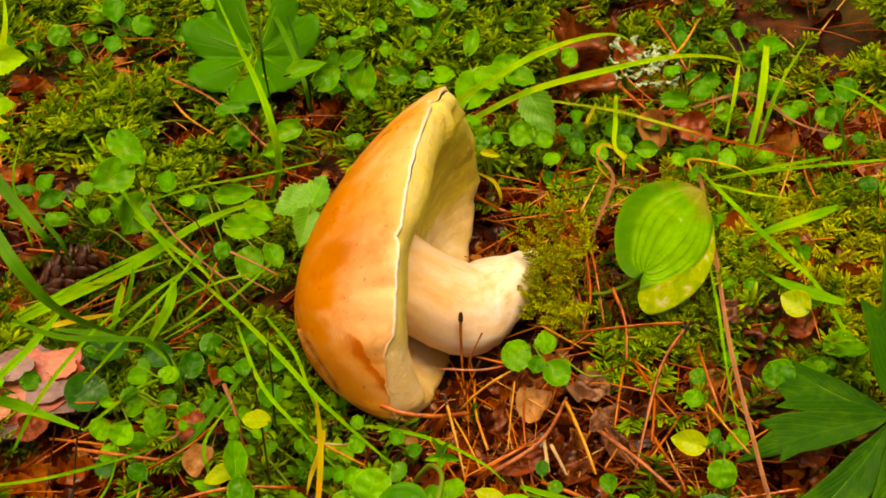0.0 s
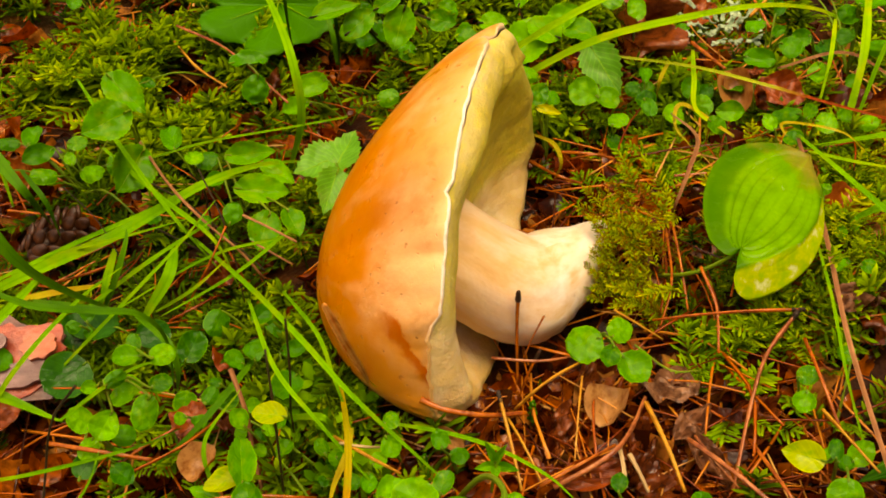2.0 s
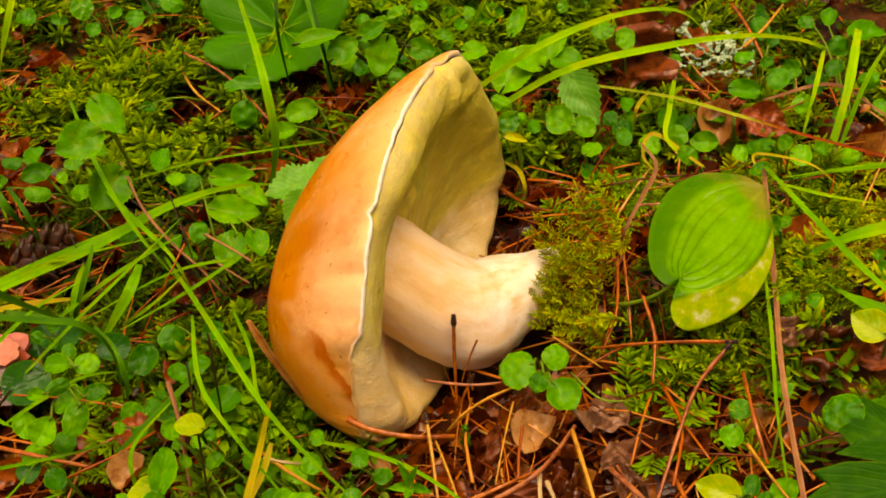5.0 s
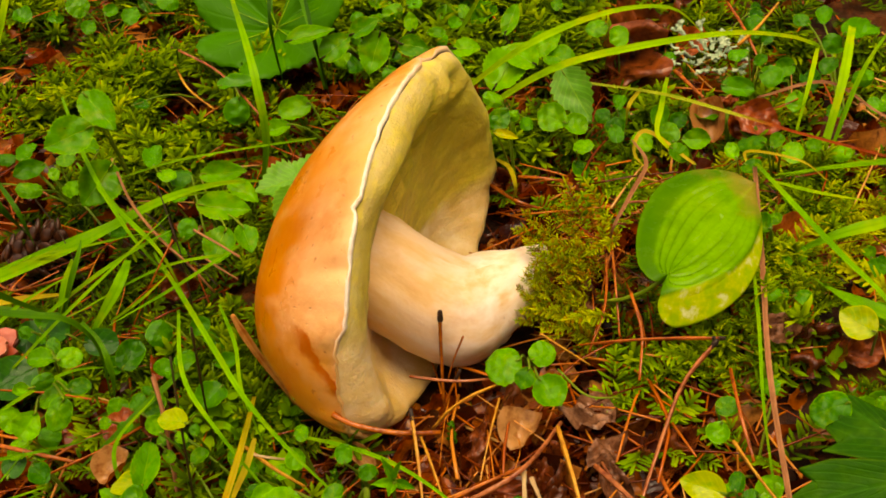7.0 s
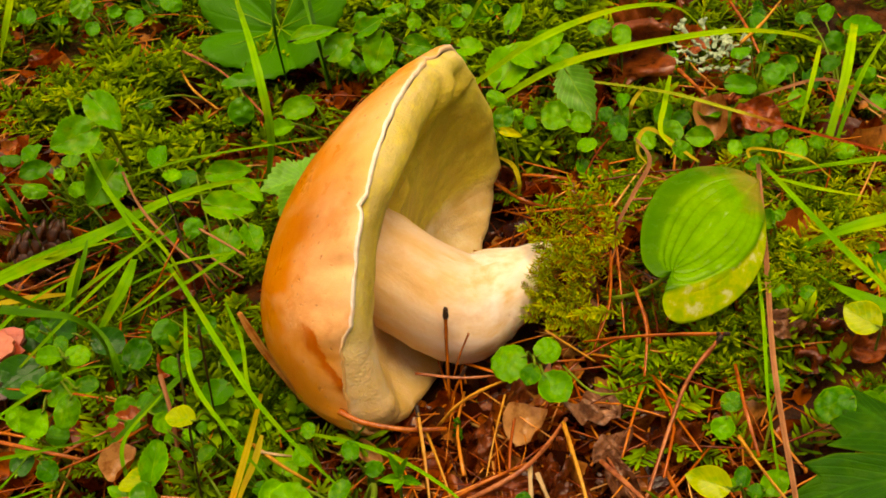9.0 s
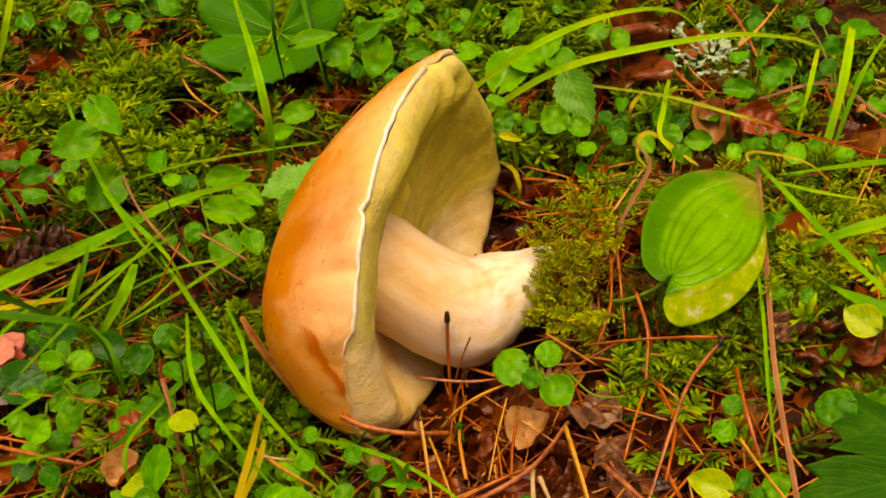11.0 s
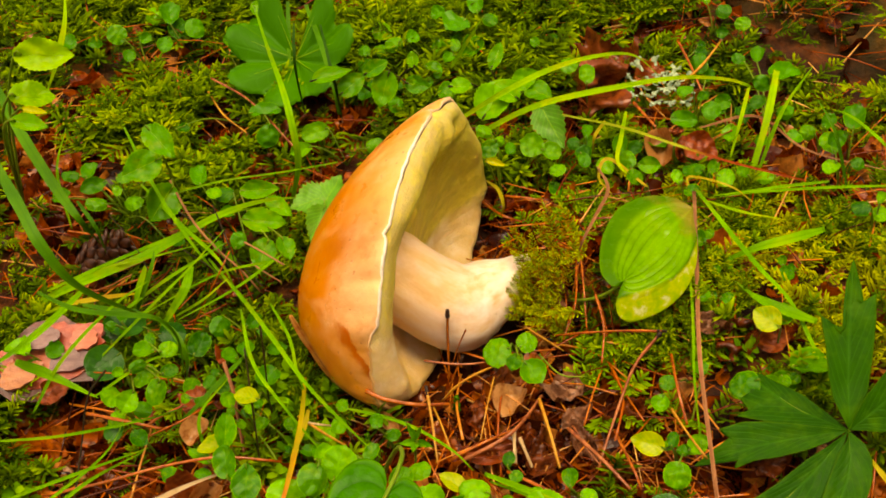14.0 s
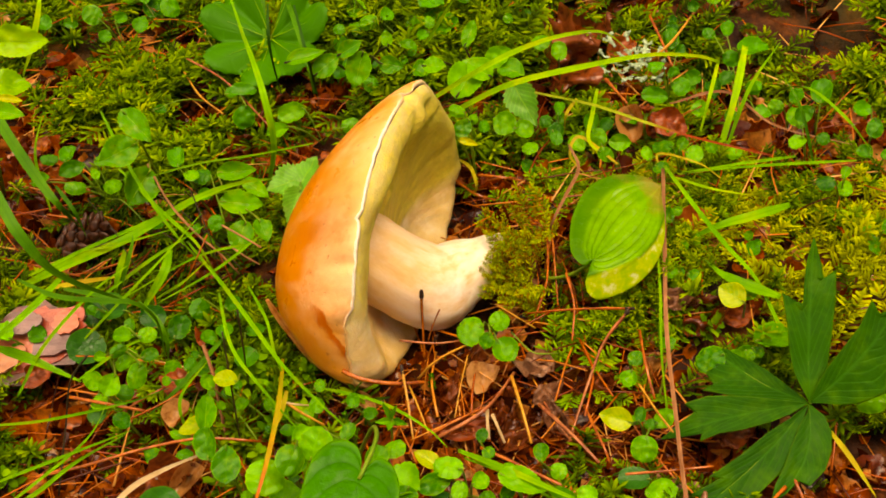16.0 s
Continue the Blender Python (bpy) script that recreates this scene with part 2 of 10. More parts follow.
def litter_material(name, dark, light, stain, rough=0.3, through=0.28, relief=1.0):
    k = Mat(name, rough, 0.85)
    u, v = k.uv()
    across = k.math("ABSOLUTE", k.math("SUBTRACT", v, 0.5))
    wave = k.math("SINE", k.math("MULTIPLY", k.math("SUBTRACT", u, k.math("MULTIPLY", across, 0.8)), 44.0))
    vein = k.math("POWER", k.math("MULTIPLY", k.math("ADD", wave, 1.0), 0.5), 6.0)
    base = k.mix(k.random(), dark, light)
    base = k.mix(k.ramp(k.noise(4, 5, vary=True), [(0.45, (0, 0, 0)), (0.72, (1, 1, 1))]), base, stain)
    k.color(k.mix(k.math("MULTIPLY", vein, 0.12), base, light))
    k.rough(k.ramp(k.noise(6, 3, vary=True), [(0.35, (0.06,) * 3), (0.65, (0.22,) * 3)]))
    k.bump(k.math("ADD", k.math("MULTIPLY", vein, 0.12), k.noise(3.5, 4, vary=True)), 0.7, 0.0022 * relief)
    return k.glow_through(through, (1.0, 0.65, 0.25)).m


M["dead_leaf"] = litter_material("dead_brown_leaf", (0.15, 0.028, 0.005), (0.36, 0.085, 0.016), (0.035, 0.008, 0.002))
M["tan_leaf"] = litter_material("tan_dead_leaf", (0.54, 0.24, 0.050), (0.70, 0.40, 0.14), (0.34, 0.10, 0.015), 0.2, 0.5, 0.3)
M["red_leaf"] = litter_material("red_dead_leaf", (0.34, 0.060, 0.008), (0.50, 0.12, 0.018), (0.14, 0.020, 0.004), 0.4)
M["grey_leaf"] = litter_material("grey_brown_leaf", (0.24, 0.085, 0.034), (0.42, 0.20, 0.10), (0.06, 0.018, 0.007))

k = Mat("humus", 0.5, 0.15)
c = k.ramp(k.noise(60, 6), [(0.3, (0.008, 0.004, 0.002)), (0.5, (0.045, 0.013, 0.003)), (0.68, (0.14, 0.038, 0.005)), (0.8, (0.05, 0.036, 0.006))])
green = k.ramp(k.noise(9, 6), [(0.3, (0.03, 0.055, 0.002)), (0.55, (0.11, 0.15, 0.004)), (0.75, (0.20, 0.22, 0.006))])
away = k.n.new("ShaderNodeVectorMath")
away.operation = "LENGTH"
k.l.new(k.coord.outputs["Object"], away.inputs[0])
cover = k.math("MULTIPLY", k.math("SUBTRACT", away.outputs["Value"], 0.30, True), 3.0, True)
cover = k.math("MULTIPLY", cover, k.ramp(k.noise(3.5, 6), [(0.34, (0.1,) * 3), (0.5, (1, 1, 1))]))
k.color(k.mix(cover, c, green)).bump(k.noise(220, 6), 1.0, 0.002)
M["humus"] = k.m

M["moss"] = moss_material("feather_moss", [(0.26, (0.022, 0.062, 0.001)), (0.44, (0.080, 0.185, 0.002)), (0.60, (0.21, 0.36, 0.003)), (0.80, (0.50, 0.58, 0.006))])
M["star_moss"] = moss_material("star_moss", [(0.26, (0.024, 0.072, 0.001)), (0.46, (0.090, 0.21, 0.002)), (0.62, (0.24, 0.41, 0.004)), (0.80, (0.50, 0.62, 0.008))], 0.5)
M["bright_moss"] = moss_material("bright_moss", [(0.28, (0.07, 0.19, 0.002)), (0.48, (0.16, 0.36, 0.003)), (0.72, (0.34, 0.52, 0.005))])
# darker copy of the feather moss, with shade in its colour
M["shade_moss"] = moss_material("shade_moss", [(0.28, (0.020, 0.055, 0.001)), (0.5, (0.055, 0.14, 0.002)), (0.75, (0.14, 0.26, 0.003))])
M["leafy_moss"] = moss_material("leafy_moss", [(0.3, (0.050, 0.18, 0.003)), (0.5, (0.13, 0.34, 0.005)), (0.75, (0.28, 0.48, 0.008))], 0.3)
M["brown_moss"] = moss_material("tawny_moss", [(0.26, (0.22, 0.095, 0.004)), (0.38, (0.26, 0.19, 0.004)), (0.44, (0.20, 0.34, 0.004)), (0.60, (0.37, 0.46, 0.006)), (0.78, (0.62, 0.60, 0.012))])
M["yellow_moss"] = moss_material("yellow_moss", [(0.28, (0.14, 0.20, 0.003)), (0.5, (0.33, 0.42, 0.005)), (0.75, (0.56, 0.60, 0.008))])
k = Mat("lichen", 0.8, 0.1)
k.color(k.ramp(k.noise(160, 3), [(0.3, (0.20, 0.30, 0.17)), (0.7, (0.44, 0.56, 0.36))]))
M["lichen"] = k.m

# ---- builders ----


def mesh_of(name, bm, material, smooth=True):
    me = bpy.data.meshes.new(name)
    bm.to_mesh(me)
    bm.free()
    me.materials.append(material)
    if smooth:
        me.polygons.foreach_set("use_smooth", [True] * len(me.polygons))
    return me


def part(name, data, material, parent, label=""):
    """One mesh object under a thing or a part; data is a bmesh or a mesh in the world's coordinates."""
    ob = new(name, mesh_of(name, data, material) if isinstance(data, bmesh.types.BMesh) else data)
    if parent is not None:
        ob.parent = parent
        ob.matrix_parent_inverse = parent.matrix_world.inverted()
    return tagged(ob, label)


def empty(name, place, label, category, group=""):
    ob = new(name)
    ob.empty_display_size = 0.01
    ob.location = place
    ob.matrix_world = Matrix.Translation(place)
    return tagged(ob, label, category, group)


def spline(points, n):
    """n + 1 places along a smooth line through the points."""
    p = [Vector(q) for q in points]
    if len(p) == 2:
        return [p[0].lerp(p[1], i / n) for i in range(n + 1)]
    p = [p[0] * 2 - p[1]] + p + [p[-1] * 2 - p[-2]]
    out = []
    for i in range(n + 1):
        s = i / n * (len(p) - 3)
        j = min(int(s), len(p) - 4)
        t = s - j
        a, b, c, d = p[j:j + 4]
        out.append(0.5 * (2 * b + (c - a) * t + (2 * a - 5 * b + 4 * c - d) * t * t + (3 * b - a - 3 * c + d) * t ** 3))
    return out


def tube_bm(points, r0, r1, sides=6, n=14, rough=0.0, bm=None):
    """A round, tapering stalk with closed ends."""
    bm = bm or bmesh.new()
    uv = bm.loops.layers.uv.verify()
    line = spline(points, n)
    rings = []
    side = Vector((0.31, 0.52, 0.79))
    for i, p in enumerate(line):
        d = (line[min(i + 1, n)] - line[max(i - 1, 0)]).normalized()
        a = d.cross(side).normalized()
        b = d.cross(a)
        r = r0 + (r1 - r0) * i / n
        if rough:
            r *= 1 + rough * noise.noise(p * 700)
        rings.append([bm.verts.new(p + r * (math.cos(q) * a + math.sin(q) * b)) for q in (2 * math.pi * s / sides for s in range(sides))])
    for i in range(n):
        for s in range(sides):
            f = bm.faces.new((rings[i][s], rings[i][(s + 1) % sides], rings[i + 1][(s + 1) % sides], rings[i + 1][s]))
            for lp, (u, v) in zip(f.loops, ((i, s), (i, s + 1), (i + 1, s + 1), (i + 1, s))):
                lp[uv].uv = (u / n, v / sides)
    bm.faces.new(rings[0][::-1])
    bm.faces.new(rings[-1])
    return bm


def blade_bm(points, width, fold=0.35, facing=(0.1, -0.6, 0.75), twist=0.0, n=26, blunt=0.0):
    """A grass blade: a folded strip with thickness that narrows to its tip."""
    bm = bmesh.new()
    uv = bm.loops.layers.uv.verify()
    line = spline(points, n)
    up0 = Vector(facing).normalized()
    rows = []
    for i, p in enumerate(line):
        t = i / n
        d = (line[min(i + 1, n)] - line[max(i - 1, 0)]).normalized()
        a = d.cross(up0).normalized()
        q = Matrix.Rotation(twist * t, 3, d)
        a = q @ a
        nrm = a.cross(d)
        w = 0.5 * width * max(blunt, min(1.0, 0.55 + 2.2 * t) * (1 - max(0.0, t - 0.45) / 0.55) ** 0.75) + 0.00012
        w *= 1 + 0.08 * noise.noise(p * 120)
        dip = fold * w
        th = 0.00014
        rows.append([bm.verts.new(p - a * w), bm.verts.new(p - nrm * dip), bm.verts.new(p + a * w), bm.verts.new(p - nrm * (dip + 2 * th))])
    for i in range(n):
        for j in range(4):
            k2 = (j + 1) % 4
            f = bm.faces.new((rows[i][j], rows[i][k2], rows[i + 1][k2], rows[i + 1][j]))
            vv = (0.0, 0.5, 1.0, 0.5)
            for lp, (u, v) in zip(f.loops, ((i, vv[j]), (i, vv[k2]), (i + 1, vv[k2]), (i + 1, vv[j]))):
                lp[uv].uv = (u / n, v)
        for j in (0, 2):
            bm.edges.get((rows[i][j], rows[i + 1][j])).smooth = False
    bm.faces.new(rows[0][::-1])
    bm.faces.new(rows[-1])
    return bm


def leaf_mesh(name, material, outline, cup=0.12, fold=0.10, wave=0.03, teeth=0, tooth=0.0, nu=16, nv=8, seed=0, thick=0.012):
    """A leaf one unit long along y and one wide, with its underside; outline(u) is its half width from 0 to 0.5."""
    bm = bmesh.new()
    uv = bm.loops.layers.uv.verify()
    sheets = []
    for drop in (0.0, -thick):
        rows = []
        for i in range(nu + 1):
            u = i / nu
            row = []
            for j in range(nv + 1):
                v = 2 * j / nv - 1
                h = outline(u)
                if teeth and abs(v) == 1:
                    h += tooth * ((u * teeth) % 1.0 - 0.4) * min(1, 6 * h)
                x = v * h
                y = u - (0.03 * abs(v) if teeth else 0.0)
                z = cup * (4 * x * x + (u - 0.5) ** 2 * 1.2) * 0.5 + fold * abs(x) - cup * 0.15
                z += wave * noise.noise(Vector((x * 4 + seed * 7.3, u * 4, seed)))
                row.append(bm.verts.new((x, y, z + drop)))
            rows.append(row)
        sheets.append(rows)
    for s, rows in enumerate(sheets):
        for i in range(nu):
            for j in range(nv):
                q = [(i, j), (i, j + 1), (i + 1, j + 1), (i + 1, j)]
                if s:
                    q = q[::-1]
                f = bm.faces.new([rows[a][b] for a, b in q])
                for lp, (a, b) in zip(f.loops, q):
                    lp[uv].uv = (a / nu, b / nv)
    bmesh.ops.remove_doubles(bm, verts=bm.verts, dist=1e-5)
    return mesh_of(name, bm, material)


def leaf_at(mesh, base, tip, width, normal, parent, name="leaf", label=""):
    """A leaf from base to tip, of that width, its upper side towards normal."""
    b, t = Vector(base), Vector(tip)
    y = (t - b)
    ln = y.length
    y.normalize()
    x = y.cross(Vector(normal)).normalized()
    z = x.cross(y)
    m = Matrix((x * width, y * ln, z * 0.5 * (width + ln))).transposed().to_4x4()
    m.translation = b
    ob = new(name, mesh)
    if parent is not None:
        ob.parent = parent
        ob.matrix_parent_inverse = parent.matrix_world.inverted()
    ob.matrix_basis = m
    return tagged(ob, label)


def o_round(u):
    return 0.5 * max(0.0, 1 - abs(2 * u - 1) ** 2.3) ** 0.5


def o_egg(u):
    return 0.5 * max(0.0, math.sin(math.pi * u ** 1.15)) ** 0.62 * (1 - 0.10 * math.exp(-((u - 0.93) / 0.05) ** 2))


def o_oval(u):
    return 0.5 * max(0.0, math.sin(math.pi * u ** 0.85)) ** 0.72


def o_point(u):
    return 0.5 * max(0.0, math.sin(math.pi * u ** 0.7)) ** 0.95


def along(points, n, round_off):
    """n + 1 places spread evenly along a line through flat points."""
    p = [Vector((a, b, 0)) for a, b in points]
    p = spline(p, 12 * len(p)) if round_off else p
    run = [0.0]
    for a, b in zip(p, p[1:]):
        run.append(run[-1] + (b - a).length)
    out, j = [], 0
    for i in range(n + 1):
        d = run[-1] * i / n
        while j < len(p) - 2 and run[j + 1] < d:
            j += 1
        out.append(p[j].lerp(p[j + 1], min(1.0, (d - run[j]) / max(1e-9, run[j + 1] - run[j]))))
    return out


def vein_leaf(name, material, parent, base, tip, normal, sides, bow=0.0, relief=None, crease=None, round_off=True, nt=48, nq=14, rib="midrib", rib_r=0.00030):
    """A leaf spun from its midrib out to two margins, given in millimetres along and across the midrib.
    relief(t, q, p) lifts it in millimetres; beyond crease[0](x) its lower half folds over by the angle crease[1]."""
    b, t = Vector(base), Vector(tip)
    d = (t - b).normalized()
    nrm = Vector(normal)
    nrm = (nrm - d * nrm.dot(d)).normalized()
    lft = nrm.cross(d)
    ln = (t - b).length * 1000
    bm = bmesh.new()
    uv = bm.loops.layers.uv.verify()
    turned = bm.loops.layers.uv.new("turned")
    for sg, margin in zip((1, -1), sides):
        rim = along([(0, 0)] + margin + [(ln, 0)], nt, round_off)
        rows = []
        for i in range(nt + 1):
            m = Vector((ln * i / nt, bow * math.sin(math.pi * i / nt), 0))
            row = []
            for j in range(nq + 1):
                q = j / nq
                p = m.lerp(rim[i], q ** 0.85)
                h = relief(i / nt, sg * q, p) if relief else 0.0
                over = 0.0
                if crease and sg < 0:
                    over = max(0.0, crease[0](p.x) - p.y)
                    p = p + Vector((0, over * (1 - math.cos(crease[1])), 0))
                    h -= over * math.sin(crease[1])
                row.append((bm.verts.new(b + 0.001 * (d * p.x + lft * p.y + nrm * h)), over))
            rows.append(row)
        for i in range(nt):
            for j in range(nq):
                c4 = [(i, j), (i + 1, j), (i + 1, j + 1), (i, j + 1)]
                c4 = c4[::-1] if sg > 0 else c4
                f = bm.faces.new([rows[a][c][0] for a, c in c4])
                for lp, (a, c) in zip(f.loops, c4):
                    lp[uv].uv = (a / nt, 0.5 + 0.5 * sg * c / nq)
                    lp[turned].uv = (0.1 * rows[a][c][1], 0.0)
    bmesh.ops.remove_doubles(bm, verts=bm.verts, dist=2e-6)
    ob = part(name, bm, material, parent)
    sol = ob.modifiers.new("thickness", "SOLIDIFY")
    sol.thickness, sol.offset = 0.00028, -1
    line = [b + 0.001 * (d * (ln * i / 10) + lft * (bow * math.sin(math.pi * i / 10)) + nrm * ((relief(i / 10, 0.0, Vector((ln * i / 10, 0, 0))) if relief else 0.0) + 0.05)) for i in range(10)]
    part("midrib", tube_bm(line, rib_r, 0.3 * rib_r, 5, 20), M[rib], ob)
    return ob


LEAF = {
    "twin": [leaf_mesh("round_leaf", M["twinflower"], (o_round, o_egg)[i % 2], (-0.35, 0.30, -0.15, 0.45, -0.50, 0.10, 0.25)[i], (0.10, 0.22, 0.05)[i % 3], 0.12, 6 + i % 3, 0.035, seed=i, nu=20, nv=8) for i in range(7)],
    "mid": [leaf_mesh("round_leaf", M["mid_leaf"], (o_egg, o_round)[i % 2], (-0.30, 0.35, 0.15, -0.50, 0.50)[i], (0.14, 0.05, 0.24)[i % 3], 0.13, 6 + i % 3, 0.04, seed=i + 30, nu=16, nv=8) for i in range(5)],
    "dark": [leaf_mesh("dark_leaf", M["dark_leaf"], o_round, 0.25, 0.10, 0.07, seed=i, nu=12, nv=6) for i in range(2)],
    "bil": [leaf_mesh("oval_leaf", M["bilberry"], o_oval, 0.15, 0.18, 0.10, 12, 0.06, seed=i, nu=36) for i in range(3)],
    "pale": [leaf_mesh("oval_leaf", M["pale_leaf"], o_oval, 0.15, 0.18, 0.10, 12, 0.06, seed=i + 40, nu=36) for i in range(2)],
    "yel": [leaf_mesh("yellow_leaf", M["yellow_leaf"], o_oval, 0.2, 0.15, 0.06, seed=i) for i in range(2)],
    "net": [leaf_mesh("toothed_leaf", M["nettle"], o_point, 0.15, 0.14, 0.07, 9, 0.10, nu=36, seed=i) for i in range(2)],
    "point": [leaf_mesh("pointed_leaf", M["bilberry"], o_point, 0.12, 0.2, 0.05, seed=i) for i in range(2)],
    "dead": [leaf_mesh("dead_leaf", M["dead_leaf"], o_oval, 1.0, -0.35, 0.8, 7, 0.06, seed=i + 3, nu=18, nv=10) for i in range(4)],
    "tan": [leaf_mesh("tan_leaf", M["tan_leaf"], o_round, 1.1, 0.05, 0.14, seed=i + 9, nu=20, nv=12) for i in range(2)],
    "red": [leaf_mesh("red_leaf", M["red_leaf"], o_oval, 0.4, 0.2, 0.3, seed=i + 12) for i in range(2)],
    "grey": [leaf_mesh("grey_leaf", M["grey_leaf"], o_oval, 0.9, -0.5, 0.6, seed=i + 15, nu=18, nv=10) for i in range(2)],
}
_turn = {}


def pick(kind):
    _turn[kind] = _turn.get(kind, -1) + 1
    return LEAF[kind][_turn[kind] % len(LEAF[kind])]


RIBS = {}


def midrib(leaf):
    """The raised rib along a leaf, in the leaf's own unit space."""
    me = leaf.data
    if me.name not in RIBS:
        top = {}
        for q in me.vertices:
            if abs(q.co.x) < 1e-4:
                y = round(q.co.y, 3)
                top[y] = max(top.get(y, -9.0), q.co.z)
        line = [(0.0, y, top[y] + 0.002) for y in sorted(top)][:-1]
        RIBS[me.name] = mesh_of("midrib", tube_bm(line[::2], 0.013, 0.004, 5, 12), M["midrib"])
    ob = new("midrib", RIBS[me.name])
    ob.parent = leaf
    return tagged(ob)


def sprig(name, label, category, root, leaves, stem="green_stem", r=0.0005, group=""):
    """A small plant: leaves of (kind, base, tip, width, normal) on stalks that rise from its root."""
    e = empty(name, root, label, category, group)
    rt = Vector(root)
    for kind, base, tip, width, normal in leaves:
        leaf = leaf_at(pick(kind), base, tip, width, normal, e)
        if kind in ("bil", "pale", "point", "net", "yel"):
            midrib(leaf)
        b = Vector(base)
        mid = rt.lerp(b, 0.55) + Vector((0, 0, 0.25 * (b - rt).length * (0.5 if b.z > rt.z else 0.1)))
        part("stem", tube_bm([rt, mid, b, b.lerp(Vector(tip), 0.12)], r, r * 0.6, 5, 10), M[stem], e)
    return e


def single(name, label, category, bm, material, group="", kind=""):
    ob = new(name, mesh_of(name, bm, material))
    return tagged(ob, label, category, group, kind)


def grass(label, points, width, material="grass", twist=0.0, facing=(0.1, -0.6, 0.75), blunt=0.0, fold=0.30, name="grass_plant"):
    bm = blade_bm(points, width * (0.78 if name == "grass_plant" else 1.0), fold, facing, twist, blunt=blunt)
    if name != "grass_plant":
        return single(name, label, name.replace("_", " "), bm, M[material])
    root = min((Vector(q) for q in points), key=lambda q: q.z)
    e = empty(name, root, label, "grass", "grass blades round the mushroom")
    part("blade", bm, M[material], e)
    return e


def twig(label, points, r0, r1, material="needle", name="pine_needle", category="pine needle", tip=""):
    """A fallen needle or twig; tip gives it a blackened end."""
    if material in ("tan_twig", "needle", "pink_needle"):
        r0, r1 = 0.80 * r0, 0.72 * r1
    elif material == "dark_stem":
        r0, r1 = 0.62 * r0, 0.62 * r1
    if not tip:
        return single(name, label, category, tube_bm(points, r0, r1, 6, 14, 0.25), M[material], "fallen needles and twigs")
    e = empty(name, points[0], label, category, "fallen needles and twigs")
    shaft = part("shaft", tube_bm(points, r0, r1, 6, 14, 0.25), M[material], e)
    a, b = Vector(points[0]), Vector(points[1])
    d = (b - a).normalized()
    part("sheath", tube_bm([a - d * 0.0006, a + d * 0.0012, a + d * 0.0032], r0 * 1.02, r0 * 1.06, 7, 8, 0.6), M["charred"], shaft, "blackened sheath")
    return e


def dead_leaf(kind, label, base, tip, width, normal):
    b, t = Vector(base), Vector(tip)
    ob = leaf_at(pick(kind), b, t, width, normal, None, "dead_leaf")
    return tagged(ob, label, "dead leaf", "dead leaves on the ground")

# ---- ground ----


BARE = [(0.170, 0.104, 0.040), (0.219, 0.115, 0.030), (-0.217, 0.099, 0.030), (-0.214, 0.190, 0.030), (0.170, 0.162, 0.030), (0.076, 0.132, 0.030), (0.214, 0.158, 0.028), (-0.116, -0.060, 0.026), (0.117, 0.171, 0.025), (-0.202, 0.080, 0.025), (-0.169, 0.042, 0.024), (-0.236, 0.142, 0.022), (-0.169, -0.024, 0.022), (0.017, 0.048, 0.022), (-0.217, 0.150, 0.022), (0.078, -0.066, 0.020), (0.110, -0.090, 0.020), (-0.184, 0.222, 0.020), (-0.134, 0.139, 0.020), (0.042, 0.025, 0.020), (0.069, 0.158, 0.020), (0.136, 0.179, 0.020), (-0.084, 0.113, 0.020), (0.198, 0.177, 0.018), (0.073, -0.093, 0.018), (0.046, -0.009, 0.018), (-0.073, 0.144, 0.018), (-0.143, 0.081, 0.016), (-0.111, 0.033, 0.016), (0.149, -0.108, 0.015), (-0.011, -0.032, 0.014)]  # dark hollows in the moss
BARE += [(-0.160, -0.060, 0.020), (-0.083, -0.065, 0.018), (-0.057, -0.106, 0.020), (-0.093, -0.107, 0.016), (-0.121, -0.082, 0.018), (-0.038, -0.069, 0.014), (-0.123, -0.065, 0.016), (-0.139, -0.043, 0.015), (-0.100, 0.121, 0.015), (0.039, 0.069, 0.020), (-0.175, 0.110, 0.016), (-0.060, 0.170, 0.016)]


def pit(x, y):
    """Dips added to the soil so that it falls into shade: low beside the cap and at the back."""
    a = math.exp(-(((x + 0.125) / 0.045) ** 4) - (((y - 0.022) / 0.034) ** 4))
    b = math.exp(-(((x - 0.195) / 0.060) ** 4) - (((y - 0.165) / 0.050) ** 4))
    return 0.9 * a + b


def soil(x, y):
    """Height of the forest floor."""
    p = Vector((x, y, 0.0))
    z = -0.013 + 0.017 * math.exp(-((x - 0.115) / 0.055) ** 2 - ((y + 0.015) / 0.055) ** 2)
    z += 0.010 * math.exp(-((x - 0.055) / 0.03) ** 2 - ((y - 0.03) / 0.05) ** 2)
    z += 0.006 * noise.noise(p * 18) + 0.003 * noise.noise(p * 60)
    z -= 0.016 * pit(x, y)
    r = math.hypot(x, y)
    z += min(1.0, max(0.0, r - 0.35)) * 0.06 * noise.noise(p * 1.3 + Vector((3, 1, 0)))
    if r < 0.5:
        for px, py, pr in BARE:
            z -= 0.008 * math.exp(-((x - px) ** 2 + (y - py) ** 2) / (pr * pr))
    # added dip at the back, sunk to shade the ground there
    z -= 0.010 * math.exp(-((x - 0.19) / 0.09) ** 2 - ((y - 0.19) / 0.07) ** 2)
    z -= 0.004 * math.exp(-((x - 0.01) / 0.05) ** 2 - (y / 0.07) ** 2)
    return z


def axis_steps():
    """Fine near the middle, coarse to the horizon."""
    a = [i * 0.004 for i in range(0, 76)]
    step = 0.004
    while a[-1] < 60:
        step *= 1.22
        a.append(a[-1] + step)
    return [-v for v in a[:0:-1]] + a


